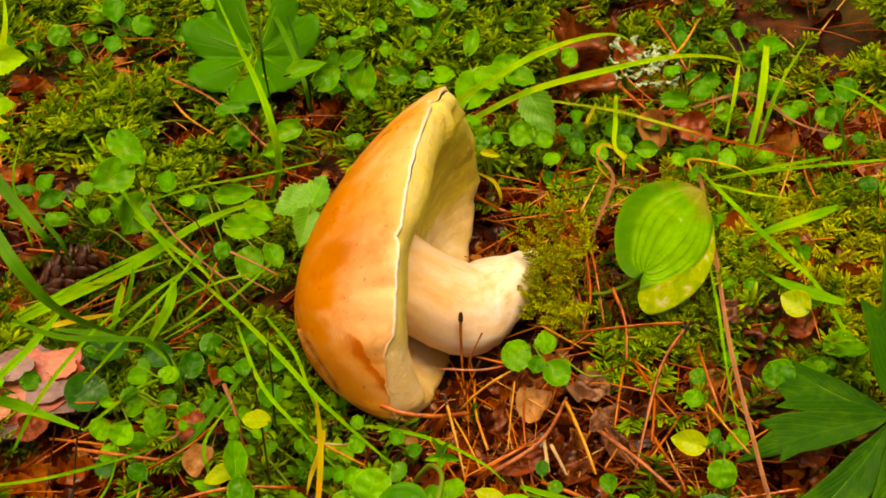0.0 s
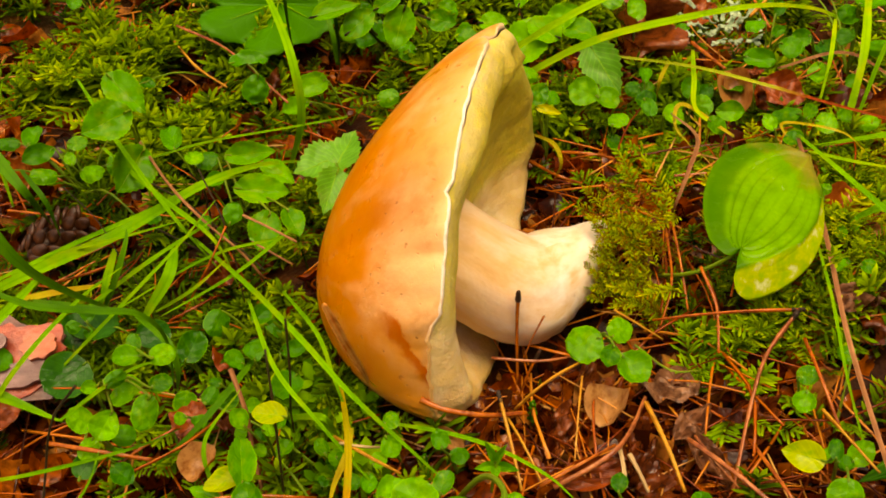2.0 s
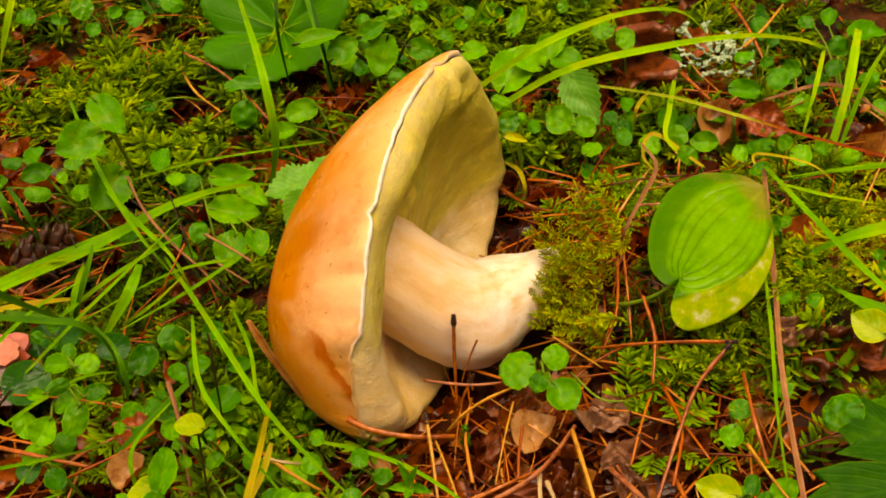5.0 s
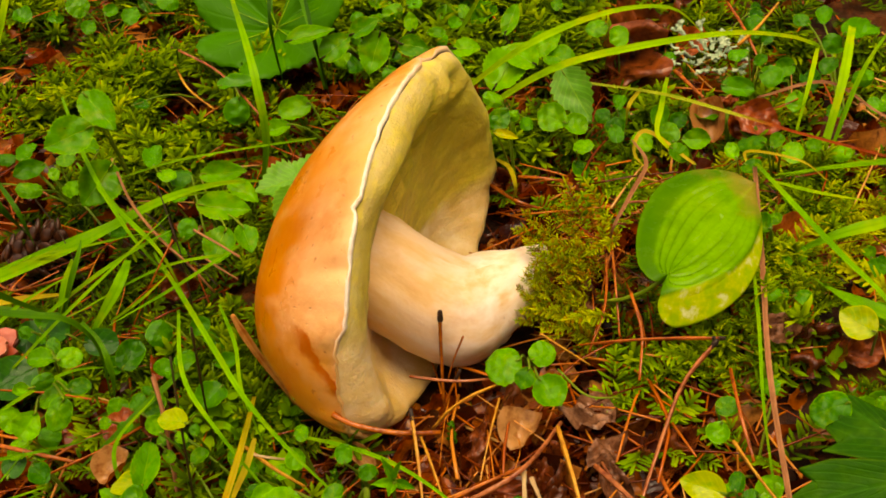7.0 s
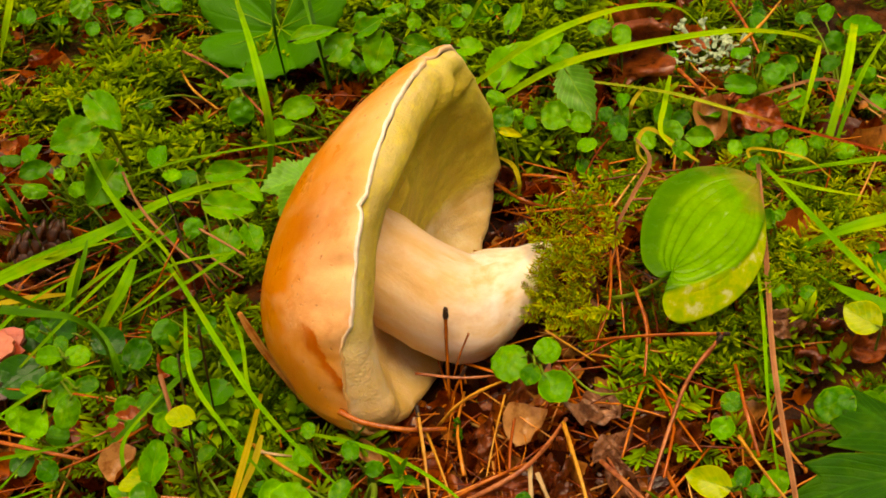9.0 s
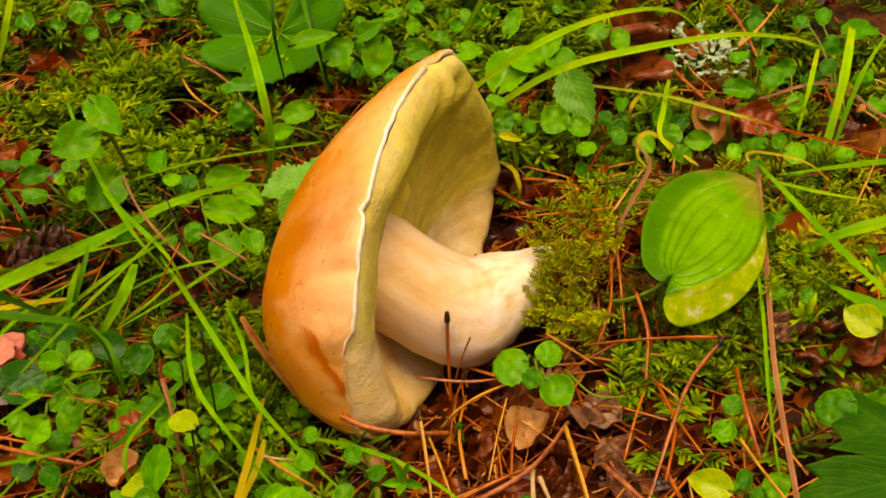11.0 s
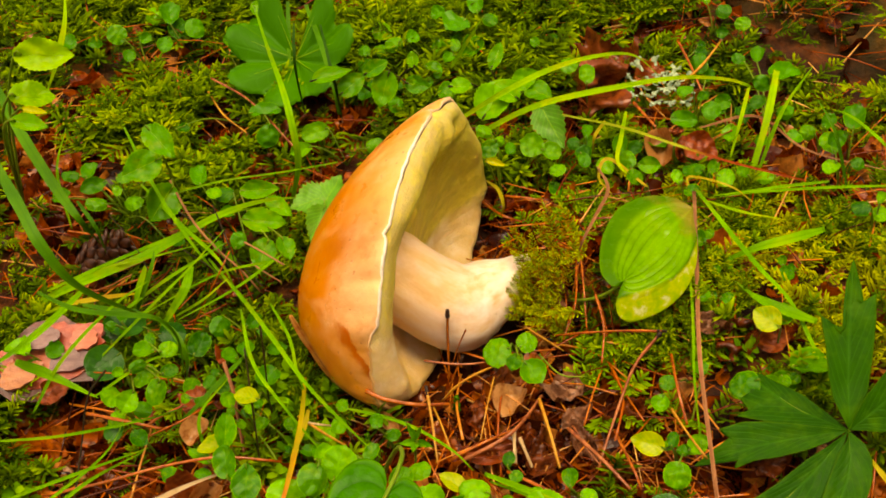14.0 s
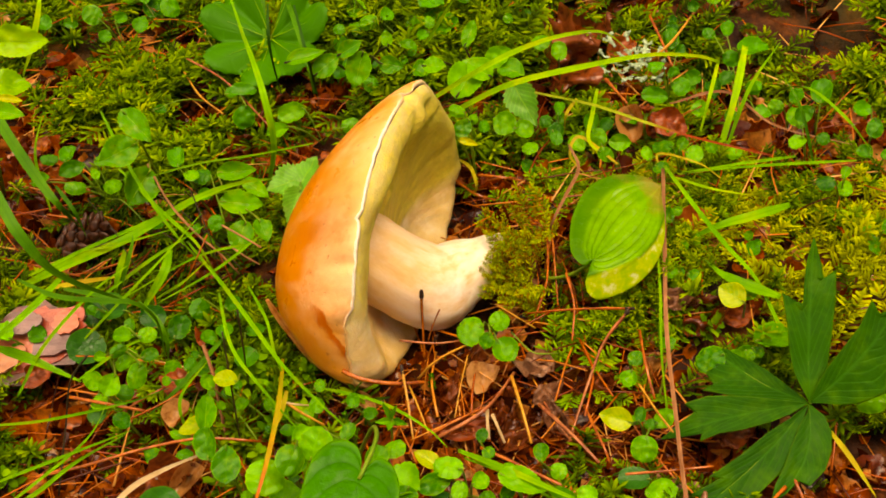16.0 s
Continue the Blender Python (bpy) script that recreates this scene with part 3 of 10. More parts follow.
bm = bmesh.new()
xs = axis_steps()
rows = [[bm.verts.new((x, y, soil(x, y))) for x in xs] for y in xs]
for i in range(len(xs) - 1):
    for j in range(len(xs) - 1):
        bm.faces.new((rows[i][j], rows[i][j + 1], rows[i + 1][j + 1], rows[i + 1][j]))
ground = new("ground", mesh_of("ground", bm, M["humus"]))
tagged(ground, "dark damp forest soil under moss and needle litter", "ground", kind="structure")

# ---- the mushroom ----
AX = Vector((-0.966, 0.256, 0.0)).normalized()  # from the pores to the crown
AV = (Vector((0, 0, 1)) - AX * AX.z).normalized()
AU = AV.cross(AX).normalized()
if AU.y < 0:
    AU = -AU
HUB = Vector((-0.0047, 0.0032, 0.0134))
CAP_R, CAP_H = 0.0712, 0.0552


def cap_place(th, r, h):
    """Round the hub: angle from the horizontal, share of the rim's radius, height towards the crown."""
    k2 = CAP_R * (1 + 0.018 * math.sin(2 * th + 0.6) + 0.012 * math.sin(3 * th + 2.0) + 0.05 * math.exp(-((th - 0.95) / 0.22) ** 2))
    u, v = k2 * r * math.cos(th), k2 * r * math.sin(th)
    if v < 0:
        v *= 0.47
    if h > 0:
        u, v = u - 0.187 * h, v - 0.095 * h
    return HUB + AU * u + AV * v + AX * h


def cap_top(th, r):
    lump = 0.0022 * math.sin(2 * th + 1.0) * r + 0.0016 * math.sin(5 * th) * r * r
    dent = -0.0020 * math.exp(-((th - 2.22 - 0.5 * (0.9 - r)) / 0.085) ** 2 - ((r - 0.82) / 0.20) ** 2)
    dent += 0.0014 * math.exp(-((th - 2.55) / 0.20) ** 2 - ((r - 0.80) / 0.22) ** 2) - 0.0012 * math.exp(-((th - 1.50) / 0.10) ** 2 - ((r - 0.86) / 0.16) ** 2)
    return CAP_H * max(0.0, 1 - r ** 1.684) ** 0.708 + (lump + dent) * (1 - r ** 6) - 0.001 * r ** 8


def edge(th):
    """How far the torn skin stands over the rim."""
    torn = 0.050 / ((1 + math.exp((2.77 - th) / 0.020)) * (1 + math.exp((th - 3.25) / 0.08)))
    nick = 0.045 * math.exp(-((th - 1.15) / 0.025) ** 2) + 0.020 * math.exp(-((th - 2.45) / 0.03) ** 2)
    return 1.0 - torn - nick + 0.010 * noise.noise(Vector((math.cos(th) * 5, math.sin(th) * 5, 2))) + 0.007 * noise.noise(Vector((math.cos(th) * 17, math.sin(th) * 17, 5))) + 0.007 * noise.noise(Vector((math.cos(th) * 45, math.sin(th) * 45, 8)))


def lip(th):
    """How far the torn edge draws back towards the crown."""
    c2, s2 = math.cos(th), math.sin(th)
    flap = 0.0042 / ((1 + math.exp((2.74 - th) / 0.022)) * (1 + math.exp((th - 3.4) / 0.06)))
    nick = 0.0030 * math.exp(-((th - 1.22) / 0.03) ** 2) + 0.0016 * math.exp(-((th - 2.2) / 0.02) ** 2)
    return flap + nick + 0.0006 * noise.noise(Vector((c2 * 13, s2 * 13, 4))) + (0.0005 + 0.0012 * math.exp(-((th - 3.0) / 0.3) ** 2)) * noise.noise(Vector((c2 * 34, s2 * 34, 6)))


NT, NR = 240, 34
bolete = empty("bolete", (0.02, -0.01, -0.012), "large orange-brown bolete mushroom leaning over in moss with thick pale stem", "mushroom")


def lathe(profile, closed_first):
    """A skin round the cap's axis: profile is a list of functions th -> (r, h)."""
    b = bmesh.new()
    uv = b.loops.layers.uv.verify()
    rings = [[b.verts.new(cap_place(th, *f(th))) for th in (2 * math.pi * i / NT for i in range(NT))] for f in profile]
    for k2, (a, c2) in enumerate(zip(rings, rings[1:])):
        for i in range(NT):
            j = (i + 1) % NT
            f = b.faces.new((a[i], a[j], c2[j], c2[i]))
            for lp, (q, s) in zip(f.loops, ((k2, i), (k2, i + 1), (k2 + 1, i + 1), (k2 + 1, i))):
                lp[uv].uv = (q / (len(profile) - 1), s / NT)
    if closed_first:
        bmesh.ops.remove_doubles(b, verts=rings[0], dist=1e-4)
    bmesh.ops.recalc_face_normals(b, faces=b.faces)
    return b


def at_top(s):
    k3 = max(0.0, (s - 0.8) / 0.2) ** 3
    return lambda th: (s * (1 + (edge(th) - 1) * k3), cap_top(th, s) + lip(th) * k3)


def under(s, h):
    return lambda th: (s, h)


steps = [math.sin(0.5 * math.pi * i / NR) for i in range(NR + 1)]
k = Mat("cap_skin", 0.34, 0.40)
u, v = k.uv()
wide = k.math("MULTIPLY", k.math("SUBTRACT", k.noise(16, 4), 0.5), 0.30)
fine = k.math("MULTIPLY", k.math("SUBTRACT", k.noise(60, 5), 0.5), 0.16)
ru = k.math("ADD", u, k.math("ADD", wide, fine))
rv = k.math("ADD", v, k.math("MULTIPLY", k.math("ADD", wide, fine), 0.10))
tone = k.ramp(ru, [(0.0, (0.55, 0.145, 0.004)), (0.50, (0.62, 0.185, 0.006)), (0.74, (0.70, 0.25, 0.018)), (0.90, (0.78, 0.34, 0.050)), (1.0, (0.86, 0.48, 0.17))])
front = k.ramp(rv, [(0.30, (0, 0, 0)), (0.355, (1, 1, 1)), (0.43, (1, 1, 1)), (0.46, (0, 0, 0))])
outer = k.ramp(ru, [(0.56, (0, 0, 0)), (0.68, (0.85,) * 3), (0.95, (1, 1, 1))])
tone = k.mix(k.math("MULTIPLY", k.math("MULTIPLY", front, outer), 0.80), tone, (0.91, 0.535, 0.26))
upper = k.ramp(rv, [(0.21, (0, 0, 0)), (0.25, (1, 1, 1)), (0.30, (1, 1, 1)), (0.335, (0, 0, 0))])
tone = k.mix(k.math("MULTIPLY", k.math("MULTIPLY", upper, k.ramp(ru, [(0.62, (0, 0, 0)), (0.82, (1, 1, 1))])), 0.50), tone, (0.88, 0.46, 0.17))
# dark orange crease: a stain plus the shadow under the bulge, as colour
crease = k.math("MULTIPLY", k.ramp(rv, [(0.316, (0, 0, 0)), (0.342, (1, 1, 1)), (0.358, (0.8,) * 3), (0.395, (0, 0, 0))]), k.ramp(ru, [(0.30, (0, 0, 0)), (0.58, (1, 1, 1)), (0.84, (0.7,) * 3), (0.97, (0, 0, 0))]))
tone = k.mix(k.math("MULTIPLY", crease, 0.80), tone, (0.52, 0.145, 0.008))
tone = k.mix(k.math("MULTIPLY", k.ramp(k.noise(34, 5), [(0.50, (0, 0, 0)), (0.68, (1, 1, 1))]), 0.45), tone, (0.60, 0.18, 0.012))
fibre = k.noise(3.0, 5, "UV", (1.3, 9.0, 1.0))
tone = k.mix(k.math("MULTIPLY", k.ramp(fibre, [(0.50, (0, 0, 0)), (0.66, (1, 1, 1))]), k.ramp(ru, [(0.30, (0.10,) * 3), (0.75, (0.42,) * 3)])), tone, (0.90, 0.54, 0.27))
tone = k.mix(k.math("MULTIPLY", k.ramp(fibre, [(0.36, (1, 1, 1)), (0.46, (0, 0, 0))]), 0.35), tone, (0.52, 0.135, 0.006))
# torn skin's brown, spread over the lower cap to paint its weaker light
torn = k.math("MULTIPLY", k.ramp(rv, [(0.432, (0, 0, 0)), (0.446, (1, 1, 1)), (0.60, (1, 1, 1)), (0.68, (0, 0, 0))]), k.ramp(k.math("ADD", u, k.math("MULTIPLY", k.math("SUBTRACT", k.noise(70, 4), 0.5), 0.3)), [(0.42, (0, 0, 0)), (0.66, (0.8,) * 3), (0.84, (1, 1, 1)), (0.93, (0.7,) * 3), (1.0, (0.15,) * 3)]))
tone = k.mix(k.math("MULTIPLY", torn, 0.62), tone, (0.56, 0.20, 0.024))
ragged = k.math("MULTIPLY", k.math("SUBTRACT", k.noise(110, 5), 0.5), 0.035)
slant = k.math("ADD", k.math("SUBTRACT", v, k.math("MULTIPLY", k.math("SUBTRACT", u, 0.80), 0.16)), ragged)
wound = k.math("MULTIPLY", k.ramp(slant, [(0.441, (0, 0, 0)), (0.445, (1, 1, 1)), (0.453, (0.9,) * 3), (0.462, (0, 0, 0))]), k.ramp(ru, [(0.70, (0, 0, 0)), (0.78, (1, 1, 1)), (0.95, (1, 1, 1)), (1.0, (0.3,) * 3)]))
tone = k.mix(k.math("MULTIPLY", wound, 0.95), tone, (0.46, 0.090, 0.002))
pits = k.ramp(k.noise(430, 1), [(0.69, (0, 0, 0)), (0.75, (1, 1, 1))])
tone = k.mix(k.math("MULTIPLY", pits, 0.55), tone, (0.36, 0.11, 0.02))
k.color(tone)
k.b.inputs["Subsurface Weight"].default_value = 0.12
k.b.inputs["Subsurface Radius"].default_value = (0.006, 0.003, 0.001)
k.rough(k.ramp(k.noise(90, 3), [(0.3, (0.24,) * 3), (0.7, (0.46,) * 3)]))
k.bump(k.math("ADD", k.math("ADD", k.math("MULTIPLY", k.noise(28, 3), 4.0), k.noise(120, 4)), k.math("MULTIPLY", pits, -0.5)), 0.32, 0.0012)
M["cap"] = k.m
k = Mat("cap_flesh_edge", 0.5)
u, v = k.uv()
skin = k.math("ADD", v, k.math("MULTIPLY", k.math("SUBTRACT", k.noise(120, 4), 0.5), 0.06))
bare = k.ramp(skin, [(0.20, (0.3,) * 3), (0.26, (1, 1, 1)), (0.425, (1, 1, 1)), (0.45, (0, 0, 0)), (0.60, (0, 0, 0))])
pale = k.ramp(k.noise(240, 4), [(0.3, (0.84, 0.60, 0.40)), (0.55, (0.93, 0.82, 0.70))])
k.color(k.mix(bare, (0.70, 0.40, 0.14), pale)).bump(k.noise(500, 4), 0.6, 0.0006)
M["flesh"] = k.m
k = Mat("pores", 0.55, 0.4)
u, v = k.uv()
dots = k.n.new("ShaderNodeTexVoronoi")
dots.inputs["Scale"].default_value = 1100
k.l.new(k.coord.outputs["Object"], dots.inputs["Vector"])
tone = k.ramp(u, [(0.0, (0.66, 0.55, 0.26)), (0.22, (0.56, 0.44, 0.085)), (0.40, (0.64, 0.49, 0.050)), (0.60, (0.66, 0.48, 0.055)), (1.0, (0.68, 0.47, 0.12))])
tone = k.mix(k.ramp(k.noise(55, 4), [(0.45, (0, 0, 0)), (0.7, (0.7, 0.7, 0.7))]), tone, (0.66, 0.58, 0.06))
tone = k.mix(k.math("MULTIPLY", k.ramp(k.noise(34, 5), [(0.46, (0, 0, 0)), (0.62, (1, 1, 1))]), 0.35), tone, (0.46, 0.32, 0.07))
folds = k.noise(5, 5, "UV", (0.8, 2.6, 1.0))
tone = k.mix(k.math("MULTIPLY", k.ramp(folds, [(0.50, (0, 0, 0)), (0.66, (1, 1, 1))]), 0.55), tone, (0.42, 0.29, 0.04))
tone = k.mix(k.math("MULTIPLY", k.ramp(k.noise(8, 4, "UV", (1.0, 5.0, 1.0)), [(0.48, (0, 0, 0)), (0.62, (1, 1, 1))]), 0.6), tone, (0.76, 0.62, 0.08))
sponge = k.noise(260, 4)
tone = k.mix(k.math("MULTIPLY", k.ramp(sponge, [(0.50, (0, 0, 0)), (0.68, (1, 1, 1))]), 0.40), tone, (0.42, 0.33, 0.03))
low = k.ramp(k.math("ADD", v, k.math("MULTIPLY", k.math("SUBTRACT", k.noise(60, 4), 0.5), 0.06)), [(0.415, (0, 0, 0)), (0.455, (1, 1, 1)), (0.95, (1, 1, 1)), (1.0, (0, 0, 0))])
cream = k.ramp(k.noise(45, 4), [(0.36, (0.62, 0.40, 0.13)), (0.52, (0.70, 0.50, 0.24)), (0.66, (0.80, 0.68, 0.46))])
tone = k.mix(k.math("MULTIPLY", low, 0.92), tone, cream)
k.color(tone).bump(k.math("ADD", k.math("MULTIPLY", folds, 3.0), k.math("ADD", k.math("ADD", k.math("MULTIPLY", dots.outputs["Distance"], 0.35), k.math("MULTIPLY", sponge, -0.7)), k.math("MULTIPLY", k.noise(70, 3), 0.6))), 0.5, 0.0009)
k.b.inputs["Subsurface Weight"].default_value = 0.3
k.b.inputs["Subsurface Radius"].default_value = (0.005, 0.003, 0.001)
M["pores"] = k.m
k = Mat("stem_flesh", 0.46, 0.4)
u, v = k.uv()
streak = k.noise(4, 4, "UV", (1.2, 3.0, 1.0))
tone = k.ramp(k.math("ADD", k.math("MULTIPLY", streak, 0.7), k.math("MULTIPLY", k.noise(26, 4), 0.3)), [(0.36, (0.68, 0.40, 0.16)), (0.44, (0.82, 0.58, 0.32)), (0.51, (0.89, 0.72, 0.54)), (0.60, (0.93, 0.83, 0.73))])
fibre = k.noise(14, 5, "UV", (1.5, 6.0, 1.0))
tone = k.mix(k.math("MULTIPLY", k.ramp(fibre, [(0.50, (0, 0, 0)), (0.70, (1, 1, 1))]), 0.10), tone, (0.66, 0.42, 0.18))
top = k.ramp(u, [(0.20, (1, 1, 1)), (0.55, (0, 0, 0))])
tone = k.mix(k.math("MULTIPLY", top, 0.60), tone, (0.80, 0.47, 0.18))
foot = k.ramp(k.math("ADD", u, k.math("MULTIPLY", k.math("SUBTRACT", k.noise(50, 4), 0.5), 0.4)), [(0.55, (0, 0, 0)), (0.80, (1, 1, 1))])
tone = k.mix(k.math("MULTIPLY", foot, 0.7), tone, (0.93, 0.83, 0.70))
specks = k.ramp(k.noise(520, 2), [(0.69, (0, 0, 0)), (0.74, (1, 1, 1))])
tone = k.mix(k.math("MULTIPLY", k.math("MULTIPLY", specks, foot), 0.75), tone, (0.10, 0.04, 0.015))
soil_mark = k.ramp(k.math("ADD", u, k.math("MULTIPLY", k.math("SUBTRACT", k.noise(110, 5), 0.5), 0.5)), [(0.86, (0, 0, 0)), (0.98, (1, 1, 1))])
tone = k.mix(k.math("MULTIPLY", soil_mark, 0.15), tone, (0.40, 0.19, 0.06))
stain = k.ramp(k.noise(48, 5), [(0.54, (0, 0, 0)), (0.66, (1, 1, 1))])
tone = k.mix(k.math("MULTIPLY", stain, 0.42), tone, (0.62, 0.33, 0.10))
k.color(tone).bump(k.math("ADD", k.math("ADD", k.math("MULTIPLY", fibre, 0.08), k.math("MULTIPLY", streak, 0.5)), k.noise(60, 4)), 0.5, 0.0013)
k.b.inputs["Subsurface Weight"].default_value = 0.2
k.b.inputs["Subsurface Radius"].default_value = (0.006, 0.004, 0.002)
M["stem_flesh"] = k.m

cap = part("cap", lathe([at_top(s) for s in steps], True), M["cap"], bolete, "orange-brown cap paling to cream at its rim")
part("rim", lathe([at_top(1.0), lambda th: (edge(th) * 1.001, -0.0010 + lip(th)), lambda th: (0.988, -0.0017 + 0.9 * lip(th)), lambda th: (0.972, -0.0016 + 0.8 * lip(th)), lambda th: (0.962, -0.0005 + 0.7 * lip(th))], False), M["flesh"], cap, "torn whitish edge of the cap skin")


def full(th):
    """How far the pore layer swells out: less at the front, where the stem joins."""
    return 1.0 - 0.50 / ((1 + math.exp((2.15 - th) / 0.10)) * (1 + math.exp((th - 3.0) / 0.12)))


def pore_profile():
    shape = [(0.974, -0.0013), (0.955, -0.0036), (0.92, -0.0060), (0.87, -0.0072), (0.82, -0.0062), (0.77, -0.0035), (0.70, 0.000), (0.60, 0.0040), (0.50, 0.0065), (0.40, 0.0080), (0.30, 0.0090), (0.15, 0.0095), (0.0, 0.0095)]
    out = []
    for s, h in shape:
        out.append(lambda th, s=s, h=h: (s, (h * full(th) if h < -0.002 else h) + lip(th) * (0.85 if s > 0.97 else 0.4 if s > 0.95 else 0.0) + 0.0022 * s * noise.noise(Vector((math.cos(th) * 3 * s, math.sin(th) * 3 * s, 1.3)))
                                         + 0.0010 * (s < 0.95) * noise.noise(Vector((math.cos(th) * 8 * s, math.sin(th) * 8 * s, 5.0)))
                                         + (0.3 < s < 0.9) * sum(g * math.exp(-((th - c - 0.9 * (0.9 - s)) / w) ** 2) for g, c, w in ((0.0030, 1.00, 0.10), (-0.0030, 1.16, 0.05), (0.0018, 1.27, 0.05), (-0.0026, 0.84, 0.05), (0.0018, 0.72, 0.06)))))
    return out


part("pore_layer", lathe(pore_profile(), False), M["pores"], bolete, "olive-yellow spongy pore layer")


def stem_bm(points, radii, sides=48, n=40):
    b = bmesh.new()
    uv = b.loops.layers.uv.verify()
    line = spline(points, n)
    rr = spline([(r, q, 0) for r, q in radii], n)
    rings = []
    for i, p in enumerate(line):
        d = (line[min(i + 1, n)] - line[max(i - 1, 0)]).normalized()
        d = (d * 0.40 + (line[-1] - line[0]).normalized() * 0.60).normalized()
        a = d.cross(Vector((0, 1, 0))).normalized()
        c2 = d.cross(a)
        ring = []
        for s in range(sides):
            q = 2 * math.pi * s / sides
            w = Vector((math.cos(q), math.sin(q), i * 0.08))
            k2 = 1 + 0.05 * noise.noise(w * 1.3) + 0.035 * noise.noise(w * 3.1) + 0.022 * noise.noise(w * 8) - 0.05 * (noise.noise(w * 5) > 0.25)
            ring.append(b.verts.new(p + k2 * (rr[i].x * math.cos(q) * a + rr[i].y * math.sin(q) * c2)))
        rings.append(ring)
    for i, (a, c2) in enumerate(zip(rings, rings[1:])):
        for s in range(sides):
            j = (s + 1) % sides
            f = b.faces.new((a[s], a[j], c2[j], c2[s]))
            for lp, (q, w) in zip(f.loops, ((i, s), (i, s + 1), (i + 1, s + 1), (i + 1, s))):
                lp[uv].uv = (q / n, w / sides)
    b.faces.new(rings[-1])
    b.faces.new(rings[0][::-1])
    for i in range(5):
        bmesh.ops.smooth_vert(b, verts=[q for ring in rings[8:-3] for q in ring], factor=0.5, use_axis_x=True, use_axis_y=True, use_axis_z=True)
    bmesh.ops.recalc_face_normals(b, faces=b.faces)
    b.normal_update()
    for q in [q for ring in rings[4:-2] for q in ring]:
        low = min(1.0, max(0.0, -0.1 - q.normal.z) * 2.0)
        q.co += q.normal * (0.00030 * noise.noise(q.co * 150) + 0.0011 * low * noise.noise(q.co * 210 + Vector((3, 0, 0))))
    return b


part("stem", stem_bm([(-0.034, -0.007, 0.037), (-0.019, -0.012, 0.028), (-0.004, -0.0155, 0.0155), (0.008, -0.0145, 0.0085), (0.017, -0.0095, 0.0080), (0.0265, -0.0030, 0.0085), (0.0325, 0.0030, 0.0115), (0.0372, 0.0070, 0.0150)],
                     [(0.0180, 0.0185), (0.0178, 0.0188), (0.0184, 0.0196), (0.0182, 0.0194), (0.0162, 0.0172), (0.0118, 0.0126), (0.0068, 0.0075), (0.0016, 0.0018)]), M["stem_flesh"], bolete, "thick cream stem bent at its foot")

# ---- plants and litter, one by one ----
mayflower = empty("mayflower", (0.0530, -0.0090, 0.0040), "mayflower with one broad heart-shaped veined leaf, its near lobe folded down", "plant")


def lily_relief(t, q, p):
    """Pleats between the curved veins, a dished middle and a drooping tip."""
    a = abs(q)
    pleat = 0.80 * abs(math.sin(math.pi * 6.4 * a)) * (1.0 if a < 0.64 else 0.12) * math.sin(math.pi * min(1.0, 0.06 + t / 0.9)) * (1.0 + 0.5 * noise.noise(p * 0.2))
    dish = 2.6 * min(a, 0.62) ** 2 - (3.4 if q > 0 else 1.2) * max(0.0, a - 0.62)
    return pleat + dish * (1 - 0.4 * t) - 3.2 * max(0.0, t - 0.72) / 0.28 * max(0.0, t - 0.72) + 0.35 * noise.noise(p * 0.10) - 0.8 * math.sin(math.pi * t)


vein_leaf("leaf", M["lily"], mayflower, (0.0740, -0.0260, 0.0290), (0.1060, 0.0112, 0.0343), (0.013, -0.155, 0.988),
          ([(-4.1, 2.0), (-3.4, 6.5), (-0.6, 11.0), (7.2, 16.8), (16.5, 21.4), (28.7, 24.2), (38.4, 22.4), (45.4, 16.8), (49.6, 8.6)],
           [(-5.5, -1.4), (-9.6, -3.8), (-11.2, -9.0), (-7.5, -15.2), (1.0, -20.0), (10.7, -22.2), (20.2, -21.0), (29.6, -16.6), (36.5, -10.0), (43.0, -4.4), (47.5, -1.2)]),
          relief=lily_relief, crease=(lambda x: -1.2 - 12.3 * min(1.0, max(0.0, (x + 9.0) / 22.0)) ** 0.8 + 0.30 * max(0.0, x - 24.0), 0.95), nt=60, nq=30)
part("stem", tube_bm([(0.0530, -0.0090, 0.0040), (0.0600, -0.0205, 0.0150), (0.0670, -0.0240, 0.0212), (0.0722, -0.0262, 0.0278), (0.0748, -0.0252, 0.0292)], 0.0007, 0.0006, 6, 18), M["green_stem"], mayflower)

violet = empty("violet", (-0.0240, -0.0870, -0.0100), "violet plant with a large dark green heart-shaped leaf", "plant")


def violet_relief(t, q, p):
    """Swollen between sunken side veins, cupped round the stalk."""
    a = abs(q)
    return 0.45 * (abs(math.sin(math.pi * (4.2 * t - 3.15 * a - 0.25))) ** 0.7 - 0.5) * a * (1.12 - a) * 2.2 + 0.45 * noise.noise(p * 0.35) * a + 1.2 * a * a + 0.5 * noise.noise(p * 0.12) + 0.9 * t * (1 - t)


vein_leaf("leaf", M["violet"], violet, (-0.0120, -0.1340, 0.0440), (-0.0160, -0.1641, 0.0400), (0.10, -0.12, 0.98),
          ([(-4.4, 2.4), (-6.9, 5.7), (-5.6, 8.8), (-3.0, 11.2), (3.2, 13.6), (11.1, 13.6), (19.9, 11.2), (27.1, 6.0)],
           [(-6.2, -0.4), (-10.6, -3.0), (-12.0, -8.3), (-9.1, -13.4), (-1.8, -16.8), (7.4, -17.7), (15.2, -16.7), (24.2, -12.0), (29.0, -5.0)]),
          relief=violet_relief, nt=56, nq=22, rib="violet", rib_r=0.00040)
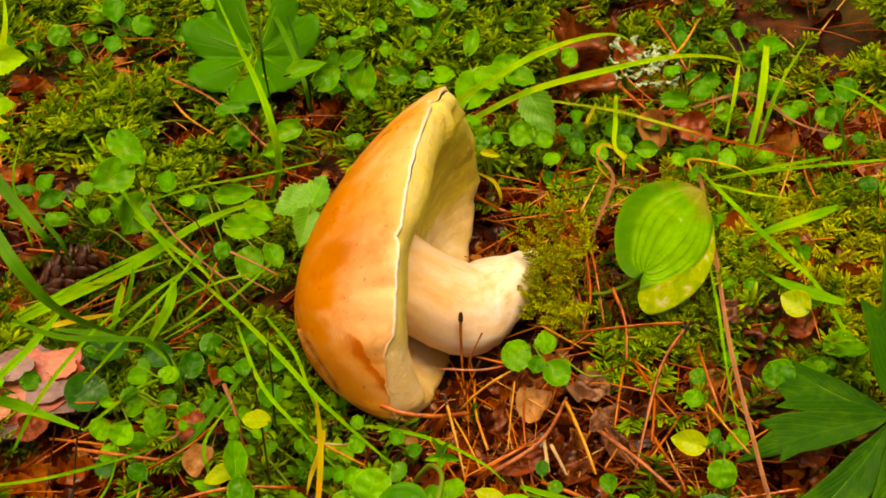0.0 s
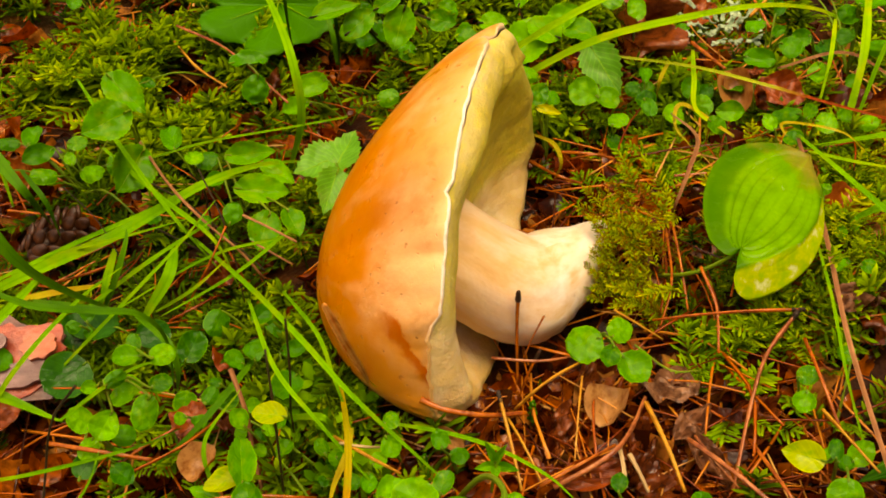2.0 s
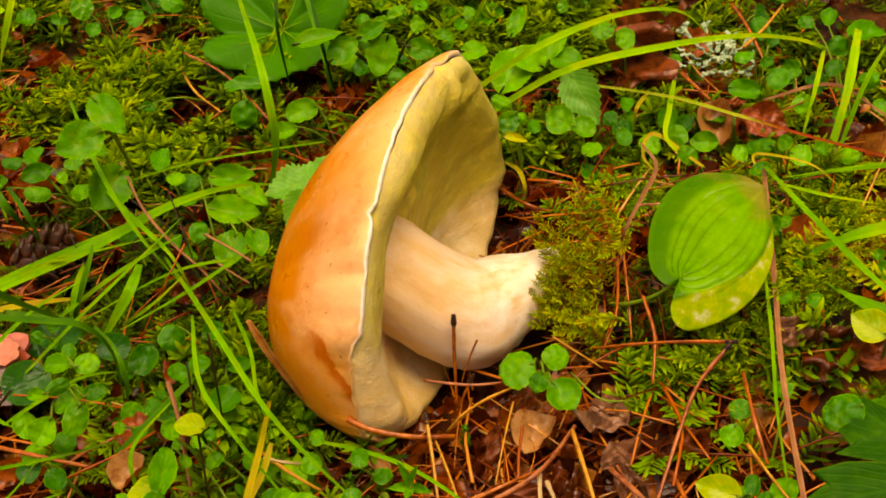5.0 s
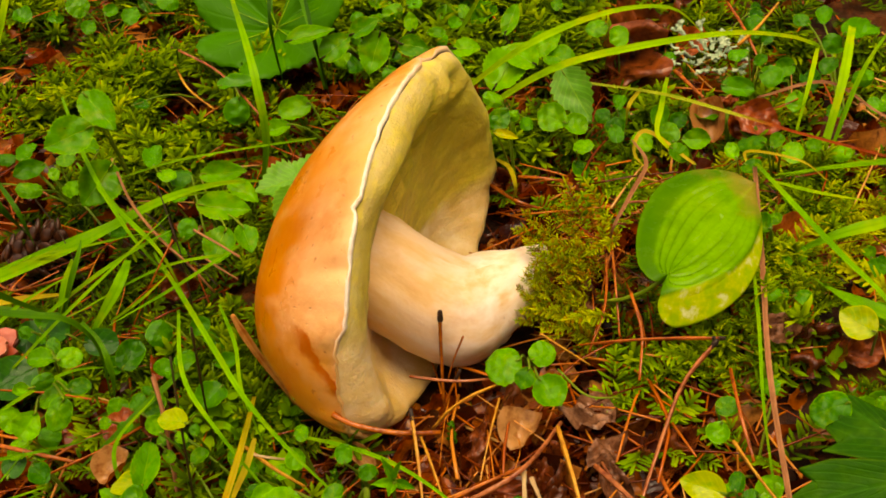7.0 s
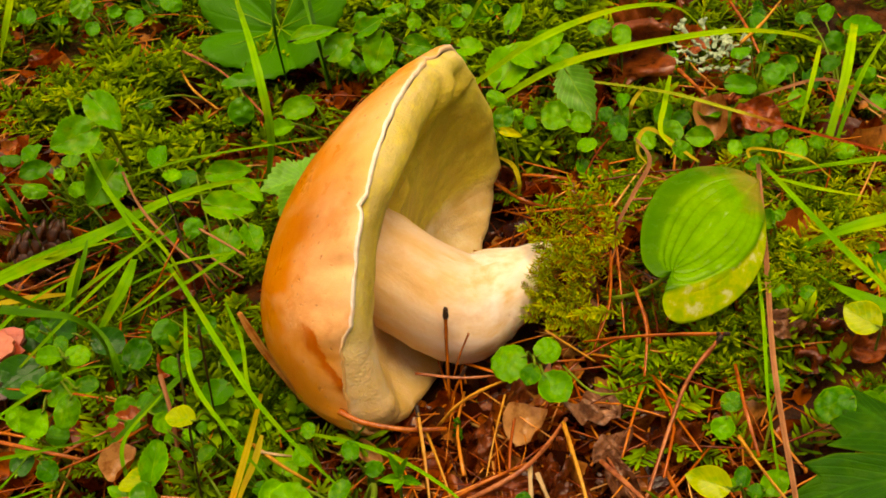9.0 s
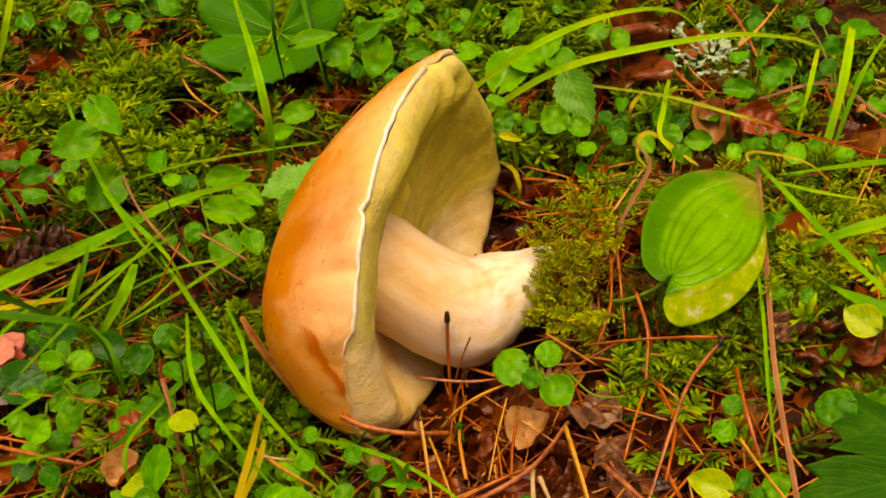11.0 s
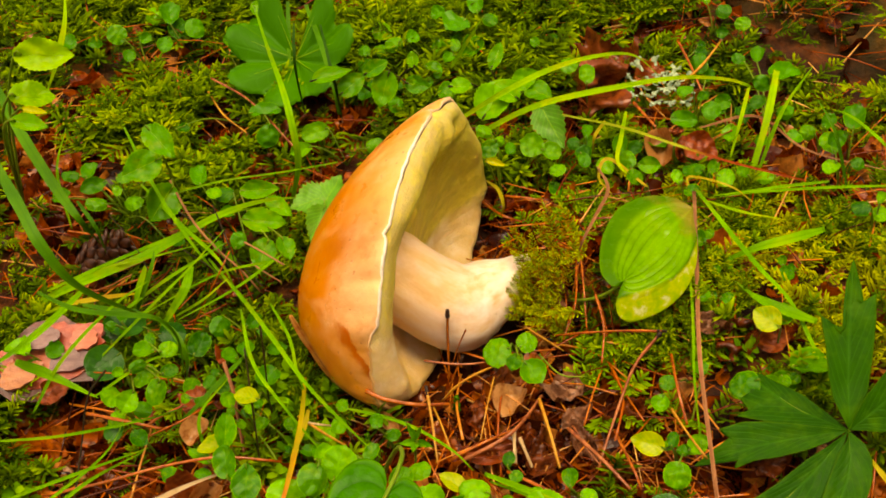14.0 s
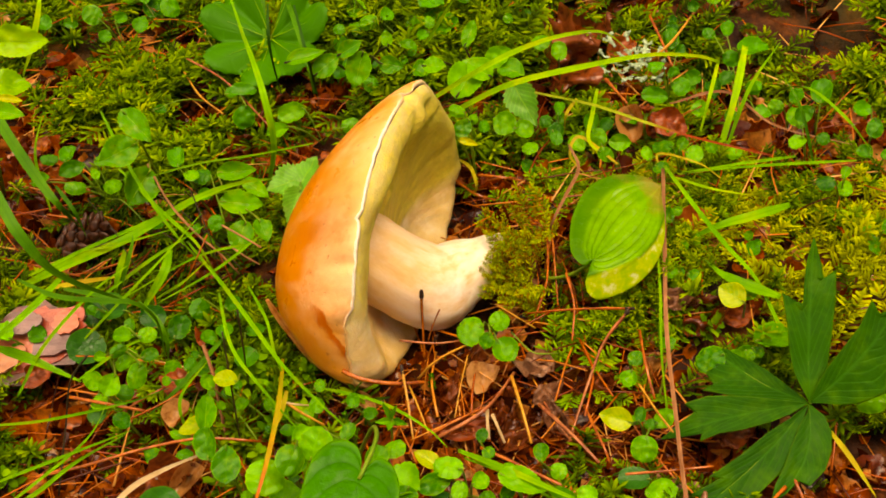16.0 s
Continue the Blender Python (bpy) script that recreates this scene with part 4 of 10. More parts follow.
part("stem", tube_bm([(-0.0240, -0.0870, -0.0100), (-0.0125, -0.1010, 0.0260), (-0.0075, -0.1165, 0.0430), (-0.0085, -0.1265, 0.0462), (-0.0121, -0.1350, 0.0447)], 0.0009, 0.0007, 6, 18), M["green_stem"], violet)
sprig("twinflower_sprig", "sprig with four round scalloped leaves at the foot of the mushroom", "plant", (0.0290, -0.0270, -0.0080), [
    ("twin", (0.0279, -0.0455, 0.0156), (0.0169, -0.0471, 0.0125), 0.0127, (-0.22, -0.29, 0.93)),
    ("twin", (0.0307, -0.0511, 0.0178), (0.0279, -0.0568, 0.0143), 0.0065, (-0.05, -0.50, 0.87)),
    ("twin", (0.0312, -0.0441, 0.0137), (0.0383, -0.0379, 0.0126), 0.0080, (0.45, -0.38, 0.81)),
    ("twin", (0.0330, -0.0514, 0.0137), (0.0396, -0.0604, 0.0104), 0.0108, (-0.01, -0.35, 0.94))], "green_stem", 0.0005, "round-leaved sprigs in the moss")
sprig("twinflower_sprig", "creeping sprig with small round glossy green leaves", "plant", (0.1130, -0.0236, -0.0110), [
    ("twin", (0.1085, -0.0266, 0.0195), (0.1022, -0.0272, 0.0205), 0.0047, (0.19, -0.40, 0.90)),
    ("twin", (0.1114, -0.0286, 0.0204), (0.1173, -0.0297, 0.0194), 0.0050, (0.03, -0.58, 0.81))], "green_stem", 0.0005, "round-leaved sprigs in the moss")
sprig("twinflower_sprig", "sprig with a yellow-green round leaf beside a dead leaf", "plant", (0.1331, -0.0395, -0.0110), [
    ("yel", (0.1300, -0.0487, 0.0228), (0.1212, -0.0412, 0.0250), 0.0103, (-0.25, -0.53, 0.81)),
    ("twin", (0.1303, -0.0383, 0.0186), (0.1374, -0.0397, 0.0213), 0.0084, (-0.39, -0.60, 0.70))], "green_stem", 0.0005, "round-leaved sprigs in the moss")
sprig("twinflower_sprig", "creeping sprig with small round glossy green leaves", "plant", (0.1227, -0.0633, -0.0110), [
    ("twin", (0.1194, -0.0665, 0.0140), (0.1090, -0.0660, 0.0081), 0.0109, (-0.47, -0.35, 0.81)),
    ("twin", (0.1201, -0.0682, 0.0087), (0.1289, -0.0666, 0.0112), 0.0096, (-0.18, -0.41, 0.89))], "green_stem", 0.0005, "round-leaved sprigs in the moss")
sprig("twinflower_sprig", "creeping sprig with small round glossy green leaves", "plant", (0.0871, -0.0611, -0.0110), [
    ("twin", (0.0838, -0.0620, 0.0088), (0.0905, -0.0615, 0.0096), 0.0059, (-0.06, -0.60, 0.80)),
    ("twin", (0.0845, -0.0683, 0.0102), (0.0813, -0.0744, 0.0075), 0.0068, (-0.11, -0.36, 0.93))], "green_stem", 0.0005, "round-leaved sprigs in the moss")
sprig("twinflower_sprig", "sprig with one yellow oval leaf and small green ones", "plant", (0.0920, -0.0830, -0.0080), [
    ("yel", (0.0814, -0.0949, 0.0124), (0.0693, -0.0926, 0.0159), 0.0087, (0.11, -0.59, 0.80)),
    ("twin", (0.0856, -0.1005, 0.0116), (0.0832, -0.1072, 0.0048), 0.0096, (-0.13, -0.68, 0.72)),
    ("twin", (0.0901, -0.0906, 0.0037), (0.0977, -0.0871, 0.0085), 0.0070, (-0.15, -0.67, 0.73)),
    ("twin", (0.0908, -0.0916, 0.0068), (0.0866, -0.0918, 0.0049), 0.0051, (-0.41, -0.03, 0.91))], "green_stem", 0.0005, "round-leaved sprigs in the moss")
sprig("twinflower_sprig", "creeping sprig with small round glossy green leaves", "plant", (0.1248, 0.0608, -0.0110), [
    ("twin", (0.1184, 0.0556, 0.0187), (0.1103, 0.0640, 0.0138), 0.0079, (-0.56, -0.05, 0.83)),
    ("twin", (0.1219, 0.0583, 0.0143), (0.1259, 0.0634, 0.0176), 0.0054, (-0.03, -0.52, 0.85)),
    ("twin", (0.1250, 0.0563, 0.0145), (0.1330, 0.0539, 0.0136), 0.0094, (-0.00, -0.33, 0.94))], "green_stem", 0.0005, "round-leaved sprigs in the moss")
sprig("twinflower_sprig", "creeping sprig with small round glossy green leaves", "plant", (0.1459, 0.0660, -0.0110), [
    ("twin", (0.1403, 0.0596, 0.0108), (0.1350, 0.0625, 0.0134), 0.0063, (0.14, -0.50, 0.85)),
    ("twin", (0.1455, 0.0644, 0.0052), (0.1532, 0.0634, 0.0069), 0.0066, (-0.25, -0.47, 0.84))], "green_stem", 0.0005, "round-leaved sprigs in the moss")
sprig("twinflower_sprig", "creeping sprig with small round glossy green leaves", "plant", (0.1110, 0.0498, -0.0110), [
    ("twin", (0.1075, 0.0495, 0.0168), (0.1051, 0.0566, 0.0196), 0.0052, (-0.34, -0.44, 0.83)),
    ("twin", (0.1085, 0.0420, 0.0197), (0.1134, 0.0365, 0.0204), 0.0069, (-0.33, -0.17, 0.93))], "green_stem", 0.0005, "round-leaved sprigs in the moss")
sprig("twinflower_sprig", "creeping sprig with small round glossy green leaves", "plant", (0.0983, 0.0689, -0.0110), [
    ("twin", (0.0877, 0.0700, 0.0117), (0.0843, 0.0776, 0.0161), 0.0079, (-0.44, -0.59, 0.68)),
    ("twin", (0.0906, 0.0695, 0.0137), (0.1013, 0.0667, 0.0145), 0.0082, (-0.24, -0.74, 0.63)),
    ("twin", (0.0845, 0.0576, 0.0185), (0.0917, 0.0565, 0.0135), 0.0065, (0.30, -0.75, 0.59)),
    ("twin", (0.1183, 0.0625, 0.0097), (0.1246, 0.0610, 0.0101), 0.0055, (-0.18, -0.55, 0.82))], "green_stem", 0.0005, "round-leaved sprigs in the moss")
sprig("twinflower_sprig", "creeping sprig with small round glossy green leaves", "plant", (0.0256, 0.0759, -0.0110), [
    ("twin", (0.0229, 0.0818, 0.0278), (0.0153, 0.0819, 0.0318), 0.0060, (0.34, -0.67, 0.66)),
    ("twin", (0.0252, 0.0734, 0.0300), (0.0184, 0.0665, 0.0260), 0.0082, (0.27, -0.66, 0.70)),
    ("yel", (0.0196, 0.0604, 0.0290), (0.0289, 0.0575, 0.0270), 0.0035, (-0.02, -0.60, 0.80))], "green_stem", 0.0005, "round-leaved sprigs in the moss")
sprig("twinflower_sprig", "creeping sprig with small round glossy green leaves", "plant", (0.0731, 0.1492, -0.0110), [
    ("twin", (0.0721, 0.1381, 0.0162), (0.0728, 0.1458, 0.0236), 0.0084, (0.11, -0.69, 0.71)),
    ("twin", (0.0681, 0.1522, 0.0209), (0.0586, 0.1499, 0.0192), 0.0091, (-0.06, -0.44, 0.90))], "green_stem", 0.0005, "round-leaved sprigs in the moss")
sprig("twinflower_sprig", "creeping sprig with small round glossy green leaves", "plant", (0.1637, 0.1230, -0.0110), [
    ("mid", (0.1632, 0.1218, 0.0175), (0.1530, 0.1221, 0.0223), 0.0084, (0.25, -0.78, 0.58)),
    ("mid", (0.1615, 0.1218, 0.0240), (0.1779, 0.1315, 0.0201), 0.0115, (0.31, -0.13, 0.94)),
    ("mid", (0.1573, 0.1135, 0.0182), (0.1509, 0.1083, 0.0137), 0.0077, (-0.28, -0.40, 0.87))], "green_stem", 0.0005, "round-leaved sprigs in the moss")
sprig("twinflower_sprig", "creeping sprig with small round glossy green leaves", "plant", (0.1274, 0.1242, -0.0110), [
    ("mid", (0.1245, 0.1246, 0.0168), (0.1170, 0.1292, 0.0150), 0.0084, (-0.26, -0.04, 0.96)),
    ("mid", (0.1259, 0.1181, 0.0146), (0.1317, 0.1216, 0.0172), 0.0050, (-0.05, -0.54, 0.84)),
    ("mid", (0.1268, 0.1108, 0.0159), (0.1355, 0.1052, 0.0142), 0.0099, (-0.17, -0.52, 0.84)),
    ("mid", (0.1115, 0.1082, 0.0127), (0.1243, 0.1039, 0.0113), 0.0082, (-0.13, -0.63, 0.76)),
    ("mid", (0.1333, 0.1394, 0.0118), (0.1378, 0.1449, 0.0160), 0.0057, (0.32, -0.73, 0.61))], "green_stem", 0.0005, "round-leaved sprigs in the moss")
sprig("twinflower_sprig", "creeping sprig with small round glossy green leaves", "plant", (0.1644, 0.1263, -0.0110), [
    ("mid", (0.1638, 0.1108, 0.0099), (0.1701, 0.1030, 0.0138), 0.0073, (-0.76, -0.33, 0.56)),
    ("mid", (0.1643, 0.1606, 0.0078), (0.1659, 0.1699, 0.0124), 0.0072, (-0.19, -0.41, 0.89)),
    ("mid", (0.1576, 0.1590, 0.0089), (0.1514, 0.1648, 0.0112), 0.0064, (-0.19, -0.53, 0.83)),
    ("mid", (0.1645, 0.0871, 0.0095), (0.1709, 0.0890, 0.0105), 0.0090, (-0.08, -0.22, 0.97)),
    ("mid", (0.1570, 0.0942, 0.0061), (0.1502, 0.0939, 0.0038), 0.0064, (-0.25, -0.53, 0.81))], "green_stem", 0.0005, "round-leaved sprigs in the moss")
sprig("twinflower_sprig", "creeping sprig with small round glossy green leaves", "plant", (0.0944, -0.0715, -0.0110), [
    ("twin", (0.1006, -0.0585, 0.0087), (0.0984, -0.0530, 0.0110), 0.0077, (0.39, -0.21, 0.90)),
    ("twin", (0.0822, -0.0925, 0.0081), (0.0858, -0.0868, 0.0077), 0.0054, (-0.32, 0.26, 0.91))], "green_stem", 0.0005, "round-leaved sprigs in the moss")
sprig("twinflower_sprig", "creeping sprig with small round glossy green leaves", "plant", (0.1146, 0.0128, -0.0110), [
    ("twin", (0.1112, 0.0056, 0.0188), (0.1053, 0.0089, 0.0215), 0.0077, (0.09, -0.54, 0.84)),
    ("twin", (0.1119, 0.0120, 0.0170), (0.1161, 0.0127, 0.0192), 0.0044, (-0.41, -0.33, 0.85))], "green_stem", 0.0005, "round-leaved sprigs in the moss")
sprig("nettle_seedling", "seedling with toothed pale green leaves", "plant", (0.0550, 0.1130, -0.0050), [
    ("net", (0.0466, 0.1091, 0.0252), (0.0579, 0.0910, 0.0091), 0.0164, (-0.20, -0.72, 0.67)),
    ("twin", (0.0475, 0.0835, 0.0154), (0.0360, 0.0909, 0.0168), 0.0122, (-0.31, -0.62, 0.72)),
    ("twin", (0.0467, 0.0846, 0.0158), (0.0558, 0.0832, 0.0119), 0.0091, (0.26, -0.54, 0.80))], "green_stem", 0.0005)
sprig("nettle_seedling", "seedling with toothed grey-green leaves against the mushroom cap", "plant", (-0.0610, 0.0750, -0.0060), [
    ("net", (-0.0577, 0.0481, 0.0163), (-0.0483, 0.0637, 0.0236), 0.0183, (-0.29, -0.26, 0.92)),
    ("net", (-0.0540, 0.0556, 0.0179), (-0.0723, 0.0464, 0.0182), 0.0174, (0.17, -0.31, 0.93)),
    ("net", (-0.0549, 0.0448, 0.0199), (-0.0609, 0.0278, 0.0124), 0.0135, (0.41, -0.49, 0.77))], "green_stem", 0.0005)
sprig("bilberry_sprig", "bilberry sprig with three broad oval leaves", "plant", (-0.1410, 0.0950, -0.0100), [
    ("bil", (-0.1214, 0.0398, 0.0561), (-0.1370, 0.0304, 0.0542), 0.0146, (0.31, -0.66, 0.68)),
    ("bil", (-0.1383, 0.0754, 0.0497), (-0.1235, 0.0611, 0.0406), 0.0126, (0.00, -0.53, 0.85)),
    ("bil", (-0.1240, 0.0493, 0.0333), (-0.1327, 0.0321, 0.0268), 0.0164, (0.62, -0.53, 0.58))], "green_stem", 0.0006)
sprig("bilberry_sprig", "leafy bilberry sprig behind the mushroom", "plant", (-0.0370, 0.1710, -0.0100), [
    ("bil", (-0.0514, 0.1110, 0.0371), (-0.0388, 0.1191, 0.0430), 0.0114, (0.06, -0.65, 0.75)),
    ("bil", (-0.0268, 0.1209, 0.0422), (-0.0332, 0.1110, 0.0276), 0.0136, (-0.07, -0.81, 0.58)),
    ("bil", (-0.0393, 0.1187, 0.0428), (-0.0266, 0.1232, 0.0471), 0.0085, (-0.02, -0.66, 0.75)),
    ("bil", (-0.0183, 0.1113, 0.0413), (-0.0061, 0.1090, 0.0390), 0.0092, (-0.03, -0.80, 0.60)),
    ("point", (-0.0639, 0.1089, 0.0473), (-0.0445, 0.1176, 0.0469), 0.0087, (0.19, -0.39, 0.90)),
    ("bil", (-0.0174, 0.1493, 0.0265), (-0.0183, 0.1547, 0.0336), 0.0068, (-0.17, -0.80, 0.58))], "dark_stem", 0.0007)
sprig("bilberry_sprig", "bilberry sprig with rounded leaves among grass stalks", "plant", (0.0290, 0.1560, -0.0100), [
    ("bil", (0.0178, 0.1172, 0.0130), (0.0304, 0.1374, 0.0234), 0.0186, (0.03, -0.47, 0.88)),
    ("bil", (0.0339, 0.1397, 0.0169), (0.0480, 0.1423, 0.0231), 0.0116, (-0.19, -0.67, 0.72)),
    ("bil", (0.0029, 0.1153, 0.0349), (0.0147, 0.1128, 0.0352), 0.0093, (-0.12, -0.47, 0.87)),
    ("bil", (0.0365, 0.1210, 0.0211), (0.0242, 0.1345, 0.0229), 0.0130, (-0.27, -0.37, 0.89)),
    ("bil", (0.0406, 0.1380, 0.0167), (0.0539, 0.1281, 0.0154), 0.0126, (-0.11, -0.27, 0.96)),
    ("bil", (0.0228, 0.1596, 0.0157), (0.0289, 0.1726, 0.0245), 0.0080, (0.02, -0.57, 0.82))], "dark_stem", 0.0007)
sprig("bilberry_sprig", "flat bilberry leaves lying beside the cap", "plant", (-0.0970, 0.0620, -0.0100), [
    ("bil", (-0.1033, 0.0775, 0.0066), (-0.0819, 0.0744, 0.0090), 0.0096, (-0.18, -0.65, 0.74)),
    ("bil", (-0.0857, 0.0600, 0.0147), (-0.0730, 0.0517, 0.0093), 0.0081, (0.13, -0.39, 0.91)),
    ("bil", (-0.0940, 0.0434, 0.0162), (-0.0739, 0.0443, 0.0116), 0.0118, (0.21, -0.56, 0.80)),
    ("bil", (-0.0736, 0.0286, 0.0165), (-0.0687, 0.0175, 0.0116), 0.0086, (0.32, -0.26, 0.91)),
    ("bil", (-0.0797, 0.0281, 0.0160), (-0.0845, 0.0160, 0.0081), 0.0122, (0.16, -0.58, 0.80))], "green_stem", 0.0005)
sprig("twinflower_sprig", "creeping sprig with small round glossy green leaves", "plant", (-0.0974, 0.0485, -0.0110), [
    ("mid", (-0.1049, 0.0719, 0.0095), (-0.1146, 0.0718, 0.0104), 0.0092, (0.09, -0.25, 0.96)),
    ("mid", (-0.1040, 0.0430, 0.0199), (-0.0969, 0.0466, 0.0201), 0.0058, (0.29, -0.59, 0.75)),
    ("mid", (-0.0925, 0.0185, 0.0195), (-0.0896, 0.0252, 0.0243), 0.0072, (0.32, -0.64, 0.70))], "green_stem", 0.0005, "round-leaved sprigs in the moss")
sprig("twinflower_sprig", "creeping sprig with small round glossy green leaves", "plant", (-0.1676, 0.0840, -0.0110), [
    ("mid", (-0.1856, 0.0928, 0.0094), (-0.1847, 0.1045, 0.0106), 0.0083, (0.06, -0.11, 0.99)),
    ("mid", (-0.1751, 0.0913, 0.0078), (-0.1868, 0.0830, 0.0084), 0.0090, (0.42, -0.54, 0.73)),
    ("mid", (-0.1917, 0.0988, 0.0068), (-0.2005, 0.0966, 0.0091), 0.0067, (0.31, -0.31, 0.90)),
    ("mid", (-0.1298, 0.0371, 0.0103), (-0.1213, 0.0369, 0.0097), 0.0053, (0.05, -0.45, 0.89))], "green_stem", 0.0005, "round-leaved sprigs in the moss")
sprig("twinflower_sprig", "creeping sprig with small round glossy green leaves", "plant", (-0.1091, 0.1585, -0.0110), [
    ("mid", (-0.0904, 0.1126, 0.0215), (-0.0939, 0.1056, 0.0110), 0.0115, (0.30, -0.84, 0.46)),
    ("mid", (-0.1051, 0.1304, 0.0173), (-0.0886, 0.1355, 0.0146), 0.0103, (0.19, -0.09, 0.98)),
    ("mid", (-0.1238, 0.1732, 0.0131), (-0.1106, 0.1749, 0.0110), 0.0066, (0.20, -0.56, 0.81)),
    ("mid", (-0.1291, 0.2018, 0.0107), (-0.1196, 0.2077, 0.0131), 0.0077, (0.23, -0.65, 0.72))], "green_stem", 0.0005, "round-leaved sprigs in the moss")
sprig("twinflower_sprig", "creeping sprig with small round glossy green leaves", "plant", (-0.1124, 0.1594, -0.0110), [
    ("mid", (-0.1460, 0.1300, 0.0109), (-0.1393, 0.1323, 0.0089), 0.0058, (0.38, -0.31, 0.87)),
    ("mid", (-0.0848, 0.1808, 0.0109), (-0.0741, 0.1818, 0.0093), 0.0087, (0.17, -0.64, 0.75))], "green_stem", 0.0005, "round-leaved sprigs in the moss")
sprig("twinflower_sprig", "sprig of light green round leaves standing over the litter", "plant", (-0.1330, -0.0240, -0.0100), [
    ("twin", (-0.1058, -0.0607, 0.0420), (-0.1068, -0.0555, 0.0440), 0.0042, (0.21, -0.32, 0.92)),
    ("twin", (-0.1019, -0.0653, 0.0449), (-0.1106, -0.0661, 0.0453), 0.0063, (0.07, -0.33, 0.94)),
    ("twin", (-0.0972, -0.0722, 0.0510), (-0.0909, -0.0693, 0.0494), 0.0058, (0.42, -0.52, 0.74))], "green_stem", 0.0005, "round-leaved sprigs in the moss")
sprig("twinflower_sprig", "sprig of light green round leaves over red needles", "plant", (-0.1320, -0.0320, -0.0100), [
    ("twin", (-0.1250, -0.0513, 0.0186), (-0.1289, -0.0548, 0.0212), 0.0044, (0.68, -0.25, 0.69)),
    ("twin", (-0.1196, -0.0574, 0.0251), (-0.1143, -0.0525, 0.0250), 0.0049, (0.54, -0.59, 0.60)),
    ("twin", (-0.1099, -0.0558, 0.0220), (-0.1208, -0.0556, 0.0178), 0.0109, (-0.36, -0.09, 0.93)),
    ("twin", (-0.1040, -0.0644, 0.0306), (-0.0979, -0.0612, 0.0295), 0.0053, (0.37, -0.40, 0.84)),
    ("twin", (-0.1026, -0.0697, 0.0333), (-0.1056, -0.0768, 0.0263), 0.0073, (0.24, -0.74, 0.63)),
    ("twin", (-0.1168, -0.0649, 0.0225), (-0.1216, -0.0714, 0.0174), 0.0088, (0.21, -0.69, 0.69))], "green_stem", 0.0005, "round-leaved sprigs in the moss")
sprig("cowberry_sprig", "dark glossy round leaves lying low in the moss", "plant", (-0.1354, -0.0344, -0.0110), [
    ("dark", (-0.1375, -0.0270, 0.0039), (-0.1490, -0.0388, 0.0044), 0.0159, (0.39, -0.35, 0.85)),
    ("dark", (-0.1458, -0.0168, -0.0004), (-0.1461, -0.0043, 0.0047), 0.0097, (0.33, -0.35, 0.88)),
    ("dark", (-0.1319, -0.0715, 0.0003), (-0.1285, -0.0647, 0.0036), 0.0075, (0.12, -0.48, 0.87))], "green_stem", 0.0005, "round-leaved sprigs in the moss")
sprig("twinflower_sprig", "creeping sprig with small round glossy green leaves", "plant", (-0.1005, -0.0285, -0.0110), [
    ("mid", (-0.1033, -0.0345, 0.0081), (-0.0987, -0.0251, 0.0122), 0.0091, (0.27, -0.49, 0.83)),
    ("mid", (-0.1036, -0.0305, 0.0076), (-0.1098, -0.0348, 0.0086), 0.0065, (0.45, -0.49, 0.75))], "green_stem", 0.0005, "round-leaved sprigs in the moss")
sprig("twinflower_sprig", "creeping sprig with small round glossy green leaves", "plant", (-0.0814, -0.0163, -0.0110), [
    ("mid", (-0.0930, -0.0147, 0.0099), (-0.0969, -0.0229, 0.0065), 0.0088, (0.55, -0.53, 0.64)),
    ("mid", (-0.0820, -0.0230, 0.0116), (-0.0765, -0.0169, 0.0127), 0.0065, (0.39, -0.50, 0.77)),
    ("mid", (-0.0781, -0.0231, 0.0107), (-0.0702, -0.0230, 0.0055), 0.0063, (0.53, -0.30, 0.79))], "green_stem", 0.0005, "round-leaved sprigs in the moss")
sprig("twinflower_sprig", "creeping sprig with small round glossy green leaves", "plant", (-0.0713, -0.0490, -0.0110), [
    ("mid", (-0.0663, -0.0457, 0.0100), (-0.0725, -0.0545, 0.0103), 0.0091, (0.28, -0.17, 0.94)),
    ("mid", (-0.0730, -0.0333, 0.0078), (-0.0636, -0.0324, 0.0085), 0.0057, (-0.00, -0.58, 0.82)),
    ("yel", (-0.0635, -0.0796, 0.0312), (-0.0742, -0.0749, 0.0288), 0.0069, (-0.29, -0.18, 0.94)),
    ("mid", (-0.0942, -0.0534, 0.0087), (-0.0914, -0.0485, 0.0113), 0.0051, (0.02, -0.48, 0.88))], "green_stem", 0.0005, "round-leaved sprigs in the moss")
sprig("bilberry_sprig", "low sprig with yellowing oval leaves", "plant", (-0.0763, -0.0863, -0.0110), [
    ("bil", (-0.0762, -0.0943, 0.0209), (-0.0794, -0.0744, 0.0188), 0.0081, (0.25, 0.14, 0.96)),
    ("yel", (-0.0770, -0.0861, 0.0167), (-0.0896, -0.0880, 0.0132), 0.0069, (-0.21, -0.32, 0.92)),
    ("bil", (-0.0849, -0.0904, 0.0089), (-0.0945, -0.0855, 0.0110), 0.0049, (0.12, -0.18, 0.98))], "green_stem", 0.0005)
